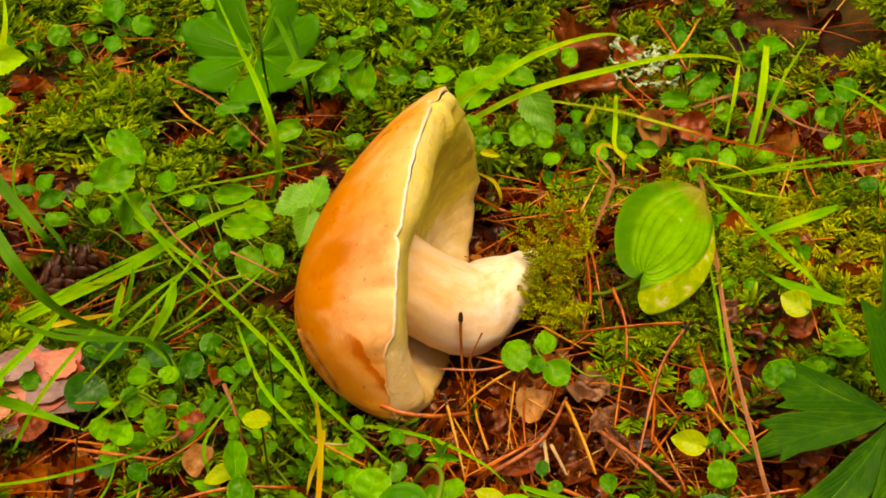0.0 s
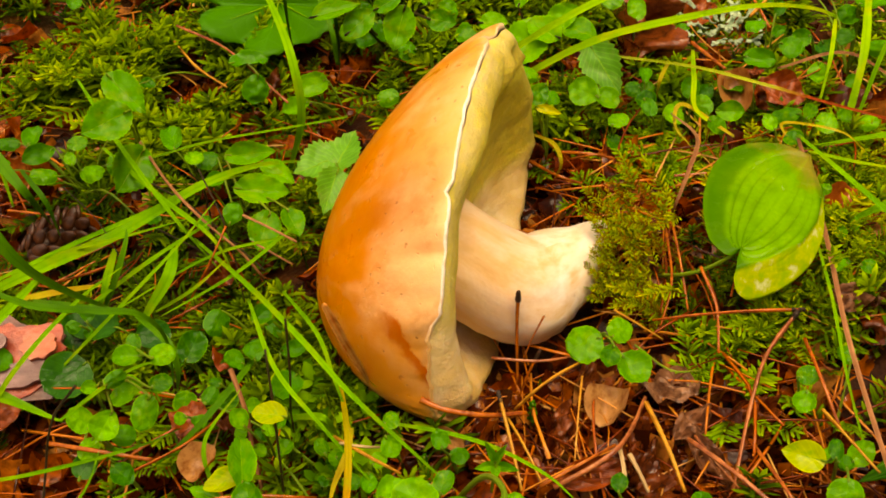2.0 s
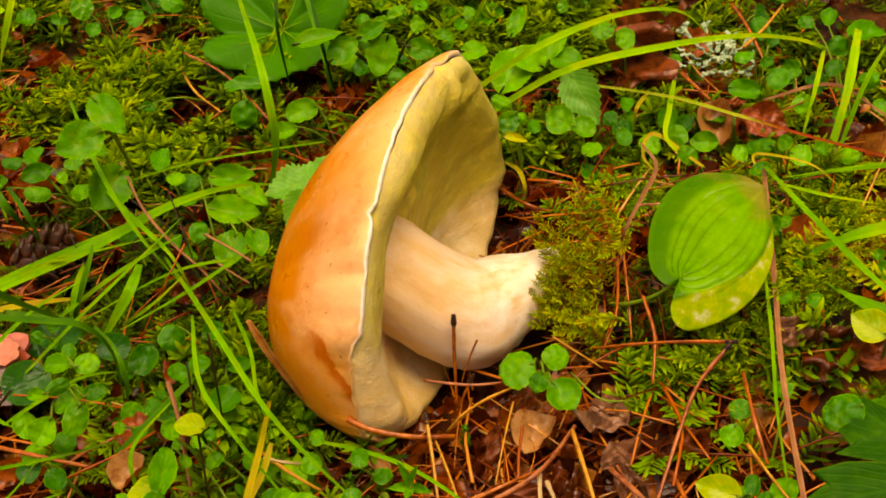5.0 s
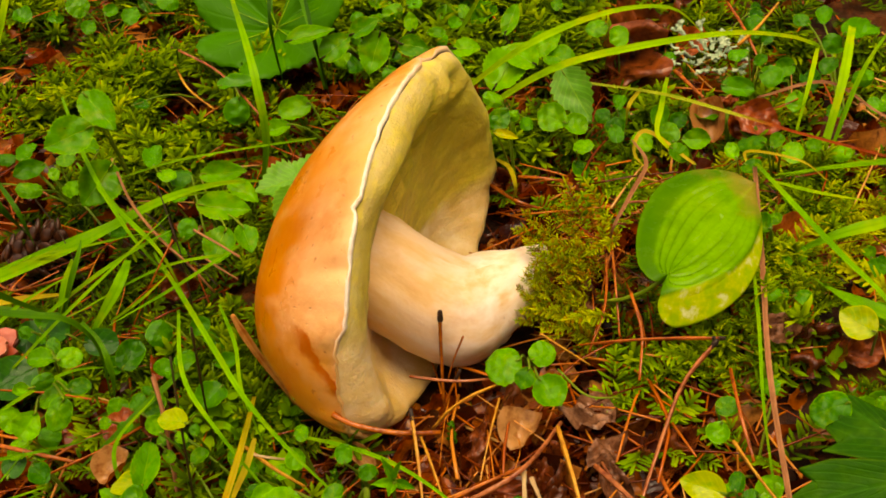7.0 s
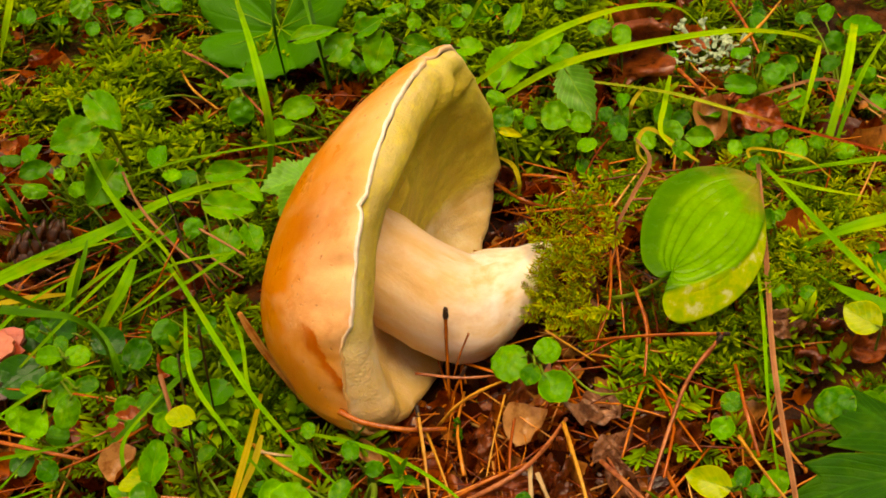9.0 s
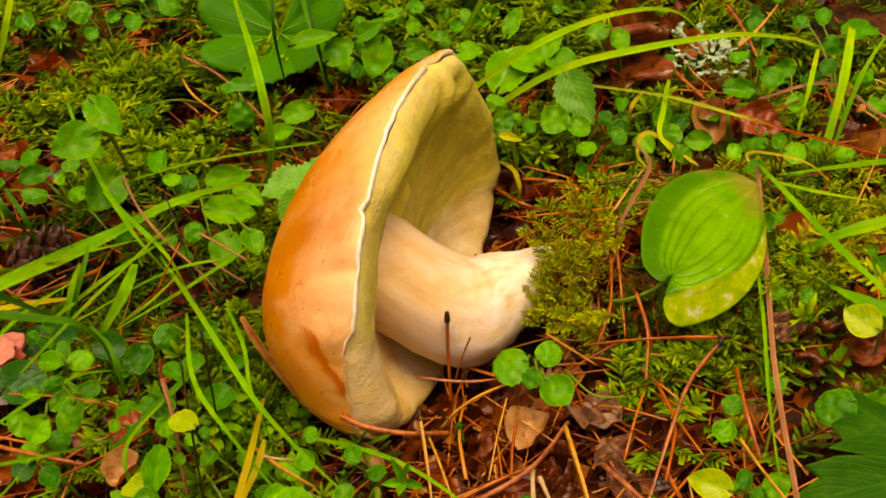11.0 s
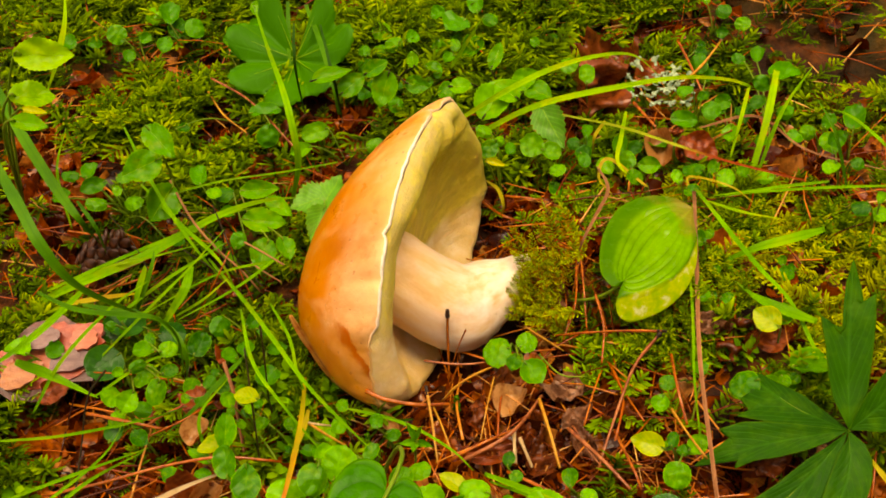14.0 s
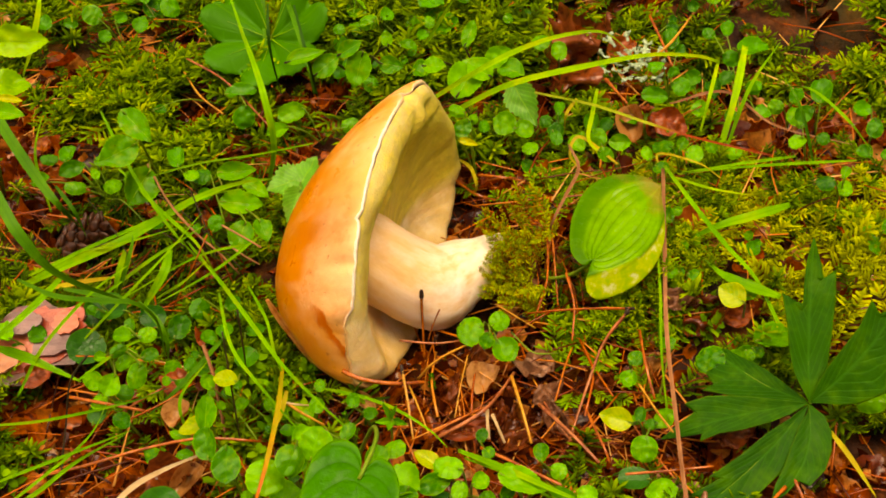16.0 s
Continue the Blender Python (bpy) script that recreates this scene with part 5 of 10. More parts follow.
sprig("twinflower_sprig", "sprig with large bright round leaves", "plant", (-0.0420, -0.0860, -0.0100), [
    ("twin", (-0.0312, -0.1209, 0.0363), (-0.0264, -0.1119, 0.0434), 0.0126, (-0.29, -0.49, 0.82)),
    ("twin", (-0.0379, -0.1128, 0.0371), (-0.0315, -0.1060, 0.0346), 0.0067, (0.35, 0.02, 0.94)),
    ("twin", (-0.0352, -0.1186, 0.0420), (-0.0389, -0.1278, 0.0377), 0.0101, (0.45, -0.52, 0.72))], "green_stem", 0.0005, "round-leaved sprigs in the moss")
sprig("twinflower_sprig", "sprig with a nodding scalloped leaf", "plant", (-0.0639, -0.1059, -0.0110), [
    ("twin", (-0.0627, -0.1102, 0.0330), (-0.0623, -0.1224, 0.0268), 0.0104, (0.21, -0.44, 0.87)),
    ("twin", (-0.0712, -0.1095, 0.0245), (-0.0730, -0.1001, 0.0318), 0.0087, (-0.14, -0.62, 0.77))], "green_stem", 0.0005, "round-leaved sprigs in the moss")
sprig("twinflower_sprig", "creeping sprig with small round glossy green leaves", "plant", (-0.0565, -0.0910, -0.0110), [
    ("twin", (-0.0479, -0.1167, 0.0324), (-0.0474, -0.1287, 0.0276), 0.0135, (0.36, -0.34, 0.87)),
    ("twin", (-0.0711, -0.0732, 0.0052), (-0.0677, -0.0668, 0.0049), 0.0053, (0.11, -0.02, 0.99))], "green_stem", 0.0005, "round-leaved sprigs in the moss")
sprig("twinflower_sprig", "creeping sprig with small round glossy green leaves", "plant", (0.0205, -0.1143, -0.0110), [
    ("twin", (0.0194, -0.1171, 0.0207), (0.0087, -0.1132, 0.0193), 0.0082, (-0.21, -0.24, 0.95)),
    ("twin", (0.0226, -0.1226, 0.0199), (0.0290, -0.1207, 0.0204), 0.0063, (0.03, -0.37, 0.93)),
    ("twin", (0.0190, -0.1218, 0.0209), (0.0176, -0.1285, 0.0189), 0.0058, (0.16, -0.31, 0.94)),
    ("yel", (0.0116, -0.1131, 0.0169), (0.0020, -0.1071, 0.0191), 0.0064, (0.11, -0.18, 0.98)),
    ("twin", (0.0149, -0.1168, 0.0160), (0.0030, -0.1239, 0.0198), 0.0078, (0.46, -0.32, 0.83))], "green_stem", 0.0005, "round-leaved sprigs in the moss")
sprig("twinflower_sprig", "creeping sprig with small round glossy green leaves", "plant", (-0.0044, -0.1109, -0.0110), [
    ("twin", (-0.0133, -0.1136, 0.0198), (-0.0090, -0.1046, 0.0203), 0.0080, (0.34, -0.21, 0.92)),
    ("twin", (-0.0087, -0.1056, 0.0177), (-0.0010, -0.1031, 0.0182), 0.0070, (-0.03, -0.12, 0.99)),
    ("twin", (-0.0086, -0.1165, 0.0189), (0.0049, -0.1244, 0.0211), 0.0143, (-0.16, -0.00, 0.99)),
    ("twin", (0.0011, -0.1239, 0.0225), (-0.0032, -0.1333, 0.0178), 0.0101, (-0.14, -0.39, 0.91))], "green_stem", 0.0005, "round-leaved sprigs in the moss")
sprig("bilberry_sprig", "long oval leaf low in the litter", "plant", (0.0351, -0.1153, -0.0110), [
    ("bil", (0.0320, -0.1164, 0.0163), (0.0485, -0.1231, 0.0138), 0.0099, (0.09, -0.15, 0.98)),
    ("dark", (0.0150, -0.1196, 0.0095), (0.0074, -0.1303, 0.0104), 0.0099, (0.28, -0.12, 0.95)),
    ("bil", (0.0493, -0.1218, 0.0128), (0.0599, -0.1261, 0.0112), 0.0050, (-0.07, -0.48, 0.87))], "green_stem", 0.0005)
sprig("twinflower_sprig", "creeping sprig with small round glossy green leaves", "plant", (-0.0633, -0.1195, -0.0110), [
    ("dark", (-0.0817, -0.1191, 0.0132), (-0.0964, -0.1275, 0.0166), 0.0163, (0.37, -0.31, 0.88)),
    ("twin", (-0.0498, -0.1232, 0.0141), (-0.0372, -0.1198, 0.0159), 0.0131, (-0.11, -0.11, 0.99)),
    ("twin", (-0.0675, -0.1282, 0.0150), (-0.0567, -0.1241, 0.0150), 0.0098, (0.20, -0.52, 0.83))], "green_stem", 0.0005, "round-leaved sprigs in the moss")
sprig("twinflower_sprig", "creeping sprig with small round glossy green leaves", "plant", (-0.0541, -0.0740, -0.0110), [
    ("twin", (-0.0903, -0.0558, 0.0096), (-0.0834, -0.0518, 0.0106), 0.0060, (0.23, -0.58, 0.78)),
    ("twin", (-0.0240, -0.1002, 0.0190), (-0.0203, -0.0940, 0.0209), 0.0056, (-0.14, -0.22, 0.97))], "green_stem", 0.0005, "round-leaved sprigs in the moss")
sprig("twinflower_sprig", "creeping sprig with small round glossy green leaves", "plant", (-0.1640, 0.0843, -0.0110), [
    ("twin", (-0.1490, 0.0727, 0.0105), (-0.1354, 0.0710, 0.0133), 0.0113, (-0.23, -0.41, 0.88)),
    ("twin", (-0.1498, 0.0921, 0.0122), (-0.1631, 0.1006, 0.0118), 0.0087, (-0.18, -0.25, 0.95)),
    ("twin", (-0.1690, 0.0906, 0.0103), (-0.1601, 0.0900, 0.0099), 0.0067, (0.01, -0.39, 0.92)),
    ("twin", (-0.1975, 0.0747, 0.0107), (-0.1870, 0.0757, 0.0134), 0.0080, (-0.17, -0.49, 0.86)),
    ("twin", (-0.1694, 0.0717, 0.0080), (-0.1787, 0.0681, 0.0119), 0.0078, (0.46, -0.27, 0.85))], "green_stem", 0.0005, "round-leaved sprigs in the moss")
sprig("twinflower_sprig", "creeping sprig with small round glossy green leaves", "plant", (-0.1230, -0.0124, -0.0110), [
    ("dark", (-0.1291, -0.0142, 0.0056), (-0.1474, -0.0058, 0.0023), 0.0134, (-0.26, -0.21, 0.94)),
    ("dark", (-0.1228, -0.0186, 0.0061), (-0.1119, -0.0158, 0.0021), 0.0101, (0.40, -0.47, 0.78))], "green_stem", 0.0005, "round-leaved sprigs in the moss")
sprig("twinflower_sprig", "creeping sprig with small round glossy green leaves", "plant", (0.0870, -0.1139, -0.0110), [
    ("twin", (0.0825, -0.1216, 0.0069), (0.0946, -0.1188, 0.0051), 0.0089, (0.24, -0.53, 0.81)),
    ("dark", (0.0855, -0.1142, 0.0045), (0.0737, -0.1128, 0.0035), 0.0091, (-0.09, -0.07, 0.99))], "green_stem", 0.0005, "round-leaved sprigs in the moss")
sprig("twinflower_sprig", "creeping sprig with small round glossy green leaves", "plant", (0.1462, -0.0678, -0.0110), [
    ("twin", (0.1321, -0.0627, 0.0161), (0.1488, -0.0565, 0.0116), 0.0125, (0.24, 0.06, 0.97)),
    ("twin", (0.1627, -0.0901, 0.0102), (0.1734, -0.0914, 0.0142), 0.0093, (-0.35, -0.59, 0.73)),
    ("twin", (0.1349, -0.0626, 0.0094), (0.1238, -0.0650, 0.0070), 0.0099, (-0.03, -0.65, 0.76))], "green_stem", 0.0005, "round-leaved sprigs in the moss")
sprig("bilberry_sprig", "tall bilberry shoot with broad pale leaves", "plant", (-0.2260, 0.0940, -0.0100), [
    ("pale", (-0.1915, 0.0843, 0.0874), (-0.1648, 0.0877, 0.0827), 0.0155, (0.21, -0.74, 0.64)),
    ("pale", (-0.1735, 0.0354, 0.0956), (-0.1582, 0.0442, 0.0881), 0.0138, (0.52, -0.21, 0.83)),
    ("yel", (-0.1691, 0.0303, 0.0917), (-0.1587, 0.0319, 0.0883), 0.0039, (0.34, -0.33, 0.88)),
    ("bil", (-0.1715, 0.0251, 0.0903), (-0.1565, 0.0249, 0.0856), 0.0076, (0.25, -0.50, 0.83))], "green_stem", 0.0008)
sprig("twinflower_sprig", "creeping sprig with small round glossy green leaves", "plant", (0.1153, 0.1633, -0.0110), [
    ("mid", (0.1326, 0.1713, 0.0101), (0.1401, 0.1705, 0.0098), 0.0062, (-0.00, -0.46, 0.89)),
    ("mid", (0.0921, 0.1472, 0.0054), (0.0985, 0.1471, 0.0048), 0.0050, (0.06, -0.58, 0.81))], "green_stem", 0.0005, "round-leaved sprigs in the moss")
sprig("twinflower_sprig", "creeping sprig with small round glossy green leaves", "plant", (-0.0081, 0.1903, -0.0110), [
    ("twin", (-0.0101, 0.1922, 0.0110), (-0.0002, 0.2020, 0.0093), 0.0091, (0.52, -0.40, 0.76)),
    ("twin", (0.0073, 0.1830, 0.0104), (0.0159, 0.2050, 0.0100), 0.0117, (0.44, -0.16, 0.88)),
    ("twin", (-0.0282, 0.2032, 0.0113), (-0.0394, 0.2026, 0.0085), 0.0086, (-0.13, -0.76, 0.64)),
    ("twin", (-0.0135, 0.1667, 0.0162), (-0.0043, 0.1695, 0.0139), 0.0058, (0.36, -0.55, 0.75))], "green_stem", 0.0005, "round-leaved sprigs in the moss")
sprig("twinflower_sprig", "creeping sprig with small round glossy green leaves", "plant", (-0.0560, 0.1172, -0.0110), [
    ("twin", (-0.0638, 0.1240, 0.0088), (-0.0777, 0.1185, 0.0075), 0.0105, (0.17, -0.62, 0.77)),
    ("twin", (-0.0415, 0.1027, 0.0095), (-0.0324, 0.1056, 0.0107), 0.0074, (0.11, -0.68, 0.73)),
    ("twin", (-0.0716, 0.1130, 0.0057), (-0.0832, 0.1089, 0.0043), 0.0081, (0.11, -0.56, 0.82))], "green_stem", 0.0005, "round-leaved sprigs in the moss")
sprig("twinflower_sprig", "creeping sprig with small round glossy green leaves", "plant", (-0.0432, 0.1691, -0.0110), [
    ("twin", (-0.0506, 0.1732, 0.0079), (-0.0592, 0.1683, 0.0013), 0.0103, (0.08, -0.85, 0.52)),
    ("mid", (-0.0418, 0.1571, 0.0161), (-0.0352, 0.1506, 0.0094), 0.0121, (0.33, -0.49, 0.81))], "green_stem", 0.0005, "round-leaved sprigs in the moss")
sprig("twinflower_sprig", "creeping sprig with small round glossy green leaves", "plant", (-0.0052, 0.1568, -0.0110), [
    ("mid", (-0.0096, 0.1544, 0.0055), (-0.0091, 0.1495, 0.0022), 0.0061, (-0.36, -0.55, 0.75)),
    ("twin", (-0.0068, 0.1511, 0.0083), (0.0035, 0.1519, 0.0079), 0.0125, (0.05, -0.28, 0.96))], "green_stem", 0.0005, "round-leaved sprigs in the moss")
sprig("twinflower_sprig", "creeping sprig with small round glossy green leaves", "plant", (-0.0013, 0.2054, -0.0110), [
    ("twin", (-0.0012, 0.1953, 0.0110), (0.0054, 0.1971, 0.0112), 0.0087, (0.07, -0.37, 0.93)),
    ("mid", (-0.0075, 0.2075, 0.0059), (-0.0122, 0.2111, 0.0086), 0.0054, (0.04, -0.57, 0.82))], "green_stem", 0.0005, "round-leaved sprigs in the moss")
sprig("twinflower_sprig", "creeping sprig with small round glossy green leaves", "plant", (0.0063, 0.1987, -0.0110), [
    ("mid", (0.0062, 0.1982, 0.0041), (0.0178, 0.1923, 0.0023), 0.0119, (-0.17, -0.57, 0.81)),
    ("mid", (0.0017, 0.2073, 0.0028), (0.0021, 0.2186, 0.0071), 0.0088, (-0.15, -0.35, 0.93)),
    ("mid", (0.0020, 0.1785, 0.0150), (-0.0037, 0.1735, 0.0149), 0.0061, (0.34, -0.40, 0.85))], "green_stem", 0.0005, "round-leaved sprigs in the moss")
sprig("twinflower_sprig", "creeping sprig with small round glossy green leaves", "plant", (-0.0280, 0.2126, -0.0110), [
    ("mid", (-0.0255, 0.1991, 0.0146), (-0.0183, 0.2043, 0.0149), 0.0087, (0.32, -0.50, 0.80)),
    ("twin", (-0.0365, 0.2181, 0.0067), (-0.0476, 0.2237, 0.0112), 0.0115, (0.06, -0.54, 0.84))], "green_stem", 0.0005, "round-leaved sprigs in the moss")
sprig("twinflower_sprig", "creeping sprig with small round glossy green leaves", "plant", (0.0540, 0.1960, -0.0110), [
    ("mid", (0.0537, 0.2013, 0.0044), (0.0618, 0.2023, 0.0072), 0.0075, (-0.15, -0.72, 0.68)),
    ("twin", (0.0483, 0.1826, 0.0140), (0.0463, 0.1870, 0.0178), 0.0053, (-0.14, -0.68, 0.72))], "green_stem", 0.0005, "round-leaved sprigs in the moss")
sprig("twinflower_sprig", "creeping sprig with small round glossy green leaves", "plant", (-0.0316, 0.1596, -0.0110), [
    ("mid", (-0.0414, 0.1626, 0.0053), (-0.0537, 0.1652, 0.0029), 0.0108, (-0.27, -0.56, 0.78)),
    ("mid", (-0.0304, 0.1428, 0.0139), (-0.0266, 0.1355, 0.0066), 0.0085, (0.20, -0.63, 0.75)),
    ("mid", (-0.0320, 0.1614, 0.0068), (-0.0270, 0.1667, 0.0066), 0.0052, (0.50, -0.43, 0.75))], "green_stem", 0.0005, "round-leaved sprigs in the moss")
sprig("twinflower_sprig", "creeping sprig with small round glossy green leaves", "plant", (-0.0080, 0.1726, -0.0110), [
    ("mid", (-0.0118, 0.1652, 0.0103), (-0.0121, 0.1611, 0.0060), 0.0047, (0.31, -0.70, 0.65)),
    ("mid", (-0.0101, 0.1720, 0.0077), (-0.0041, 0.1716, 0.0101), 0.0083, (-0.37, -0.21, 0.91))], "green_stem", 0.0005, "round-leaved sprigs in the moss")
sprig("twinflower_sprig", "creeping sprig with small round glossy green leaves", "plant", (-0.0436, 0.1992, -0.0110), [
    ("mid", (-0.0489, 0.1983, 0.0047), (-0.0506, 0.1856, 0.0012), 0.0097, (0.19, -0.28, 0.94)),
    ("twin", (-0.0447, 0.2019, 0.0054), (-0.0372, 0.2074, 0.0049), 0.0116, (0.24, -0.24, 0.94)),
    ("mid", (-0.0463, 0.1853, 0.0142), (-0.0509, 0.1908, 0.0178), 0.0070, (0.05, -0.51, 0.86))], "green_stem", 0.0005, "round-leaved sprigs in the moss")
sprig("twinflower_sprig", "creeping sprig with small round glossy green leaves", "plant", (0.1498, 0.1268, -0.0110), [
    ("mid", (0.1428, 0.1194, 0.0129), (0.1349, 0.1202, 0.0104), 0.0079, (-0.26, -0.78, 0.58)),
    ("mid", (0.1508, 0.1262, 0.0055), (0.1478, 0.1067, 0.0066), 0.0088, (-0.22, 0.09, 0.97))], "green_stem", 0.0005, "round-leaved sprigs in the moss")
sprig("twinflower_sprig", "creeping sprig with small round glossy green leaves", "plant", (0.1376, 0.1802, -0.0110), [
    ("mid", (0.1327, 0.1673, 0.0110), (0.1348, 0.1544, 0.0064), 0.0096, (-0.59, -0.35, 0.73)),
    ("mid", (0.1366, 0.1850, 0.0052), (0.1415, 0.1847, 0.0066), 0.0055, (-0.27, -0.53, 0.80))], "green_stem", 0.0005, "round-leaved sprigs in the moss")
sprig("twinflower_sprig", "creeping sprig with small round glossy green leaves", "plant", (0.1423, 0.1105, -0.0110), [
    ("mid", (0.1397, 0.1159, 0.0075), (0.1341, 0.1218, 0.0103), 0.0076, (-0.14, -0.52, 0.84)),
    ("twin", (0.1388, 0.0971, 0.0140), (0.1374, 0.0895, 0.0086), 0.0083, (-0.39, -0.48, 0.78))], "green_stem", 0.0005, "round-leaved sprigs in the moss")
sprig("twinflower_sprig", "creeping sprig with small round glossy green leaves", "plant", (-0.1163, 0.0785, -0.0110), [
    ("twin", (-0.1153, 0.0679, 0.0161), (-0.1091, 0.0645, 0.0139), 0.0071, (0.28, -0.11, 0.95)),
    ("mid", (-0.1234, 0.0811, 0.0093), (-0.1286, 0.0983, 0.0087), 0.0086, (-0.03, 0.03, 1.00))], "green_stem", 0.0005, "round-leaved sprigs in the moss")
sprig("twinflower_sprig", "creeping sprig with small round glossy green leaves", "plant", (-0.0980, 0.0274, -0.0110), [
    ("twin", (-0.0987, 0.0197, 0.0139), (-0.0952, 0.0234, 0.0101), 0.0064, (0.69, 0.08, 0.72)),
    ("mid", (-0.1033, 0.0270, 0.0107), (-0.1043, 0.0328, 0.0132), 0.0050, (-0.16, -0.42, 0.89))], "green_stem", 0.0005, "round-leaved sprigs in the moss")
sprig("twinflower_sprig", "creeping sprig with small round glossy green leaves", "plant", (-0.1573, 0.0758, -0.0110), [
    ("twin", (-0.1588, 0.0718, 0.0098), (-0.1482, 0.0632, 0.0120), 0.0081, (-0.34, -0.18, 0.92)),
    ("twin", (-0.1619, 0.0717, 0.0122), (-0.1640, 0.0765, 0.0159), 0.0047, (0.27, -0.51, 0.82))], "green_stem", 0.0005, "round-leaved sprigs in the moss")
sprig("twinflower_sprig", "creeping sprig with small round glossy green leaves", "plant", (-0.0864, -0.0425, -0.0110), [
    ("mid", (-0.0912, -0.0435, 0.0061), (-0.0953, -0.0416, 0.0063), 0.0032, (-0.16, -0.43, 0.89)),
    ("twin", (-0.0875, -0.0495, 0.0101), (-0.0880, -0.0534, 0.0083), 0.0031, (0.28, -0.42, 0.86))], "green_stem", 0.0005, "round-leaved sprigs in the moss")
sprig("twinflower_sprig", "creeping sprig with small round glossy green leaves", "plant", (-0.0972, -0.0510, -0.0110), [
    ("twin", (-0.1036, -0.0493, 0.0003), (-0.1019, -0.0445, 0.0059), 0.0073, (0.13, -0.77, 0.63)),
    ("twin", (-0.0988, -0.0591, 0.0102), (-0.1027, -0.0604, 0.0099), 0.0045, (0.03, -0.30, 0.95)),
    ("mid", (-0.0983, -0.0567, 0.0069), (-0.0940, -0.0596, 0.0052), 0.0051, (0.34, -0.03, 0.94))], "green_stem", 0.0005, "round-leaved sprigs in the moss")
sprig("twinflower_sprig", "creeping sprig with small round glossy green leaves", "plant", (-0.1367, -0.0105, -0.0110), [
    ("mid", (-0.1398, -0.0167, 0.0103), (-0.1457, -0.0168, 0.0103), 0.0046, (0.01, -0.78, 0.62)),
    ("mid", (-0.1398, -0.0138, 0.0068), (-0.1383, -0.0174, 0.0047), 0.0031, (0.29, -0.40, 0.87)),
    ("mid", (-0.1395, -0.0129, 0.0081), (-0.1401, -0.0062, 0.0099), 0.0054, (0.36, -0.22, 0.91))], "green_stem", 0.0005, "round-leaved sprigs in the moss")
sprig("twinflower_sprig", "creeping sprig with small round glossy green leaves", "plant", (-0.0736, -0.0655, -0.0110), [
    ("twin", (-0.0738, -0.0714, 0.0157), (-0.0704, -0.0699, 0.0145), 0.0052, (0.29, 0.11, 0.95)),
    ("twin", (-0.0795, -0.0676, 0.0133), (-0.0830, -0.0647, 0.0188), 0.0058, (0.45, -0.64, 0.62))], "green_stem", 0.0005, "round-leaved sprigs in the moss")
sprig("twinflower_sprig", "creeping sprig with small round glossy green leaves", "plant", (-0.0518, -0.0730, -0.0110), [
    ("mid", (-0.0526, -0.0804, 0.0126), (-0.0486, -0.0795, 0.0117), 0.0046, (0.21, 0.07, 0.97)),
    ("twin", (-0.0570, -0.0737, 0.0055), (-0.0595, -0.0683, 0.0066), 0.0043, (0.10, -0.17, 0.98))], "green_stem", 0.0005, "round-leaved sprigs in the moss")
sprig("twinflower_sprig", "creeping sprig with small round glossy green leaves", "plant", (-0.0512, -0.0770, -0.0110), [
    ("mid", (-0.0549, -0.0780, 0.0027), (-0.0550, -0.0728, 0.0050), 0.0042, (0.13, -0.40, 0.91)),
    ("mid", (-0.0564, -0.0800, 0.0022), (-0.0591, -0.0822, 0.0036), 0.0037, (0.52, -0.05, 0.85)),
    ("mid", (-0.0512, -0.0851, 0.0084), (-0.0461, -0.0872, 0.0074), 0.0050, (0.13, -0.17, 0.98))], "green_stem", 0.0005, "round-leaved sprigs in the moss")
sprig("twinflower_sprig", "creeping sprig with small round glossy green leaves", "plant", (-0.0687, -0.0617, -0.0110), [
    ("mid", (-0.0690, -0.0688, 0.0128), (-0.0692, -0.0652, 0.0152), 0.0037, (-0.11, -0.56, 0.82)),
    ("mid", (-0.0744, -0.0627, 0.0043), (-0.0790, -0.0645, 0.0057), 0.0046, (0.34, -0.22, 0.91))], "green_stem", 0.0005, "round-leaved sprigs in the moss")
sprig("twinflower_sprig", "creeping sprig with small round glossy green leaves", "plant", (-0.1156, -0.0702, -0.0110), [
    ("mid", (-0.1173, -0.0768, 0.0125), (-0.1103, -0.0832, 0.0115), 0.0065, (-0.04, -0.20, 0.98)),
    ("twin", (-0.1198, -0.0716, 0.0087), (-0.1173, -0.0673, 0.0078), 0.0050, (0.37, -0.01, 0.93))], "green_stem", 0.0005, "round-leaved sprigs in the moss")
sprig("twinflower_sprig", "creeping sprig with small round glossy green leaves", "plant", (-0.0766, -0.0662, -0.0110), [
    ("twin", (-0.0754, -0.0769, 0.0164), (-0.0727, -0.0789, 0.0138), 0.0033, (0.44, -0.44, 0.79)),
    ("twin", (-0.0837, -0.0636, 0.0035), (-0.0833, -0.0598, 0.0047), 0.0040, (0.03, -0.31, 0.95))], "green_stem", 0.0005, "round-leaved sprigs in the moss")
sprig("twinflower_sprig", "creeping sprig with small round glossy green leaves", "plant", (-0.0779, -0.0380, -0.0110), [
    ("mid", (-0.0788, -0.0430, 0.0150), (-0.0796, -0.0333, 0.0150), 0.0073, (0.14, 0.01, 0.99)),
    ("mid", (-0.0830, -0.0410, 0.0117), (-0.0888, -0.0412, 0.0161), 0.0069, (0.60, -0.07, 0.80))], "green_stem", 0.0005, "round-leaved sprigs in the moss")
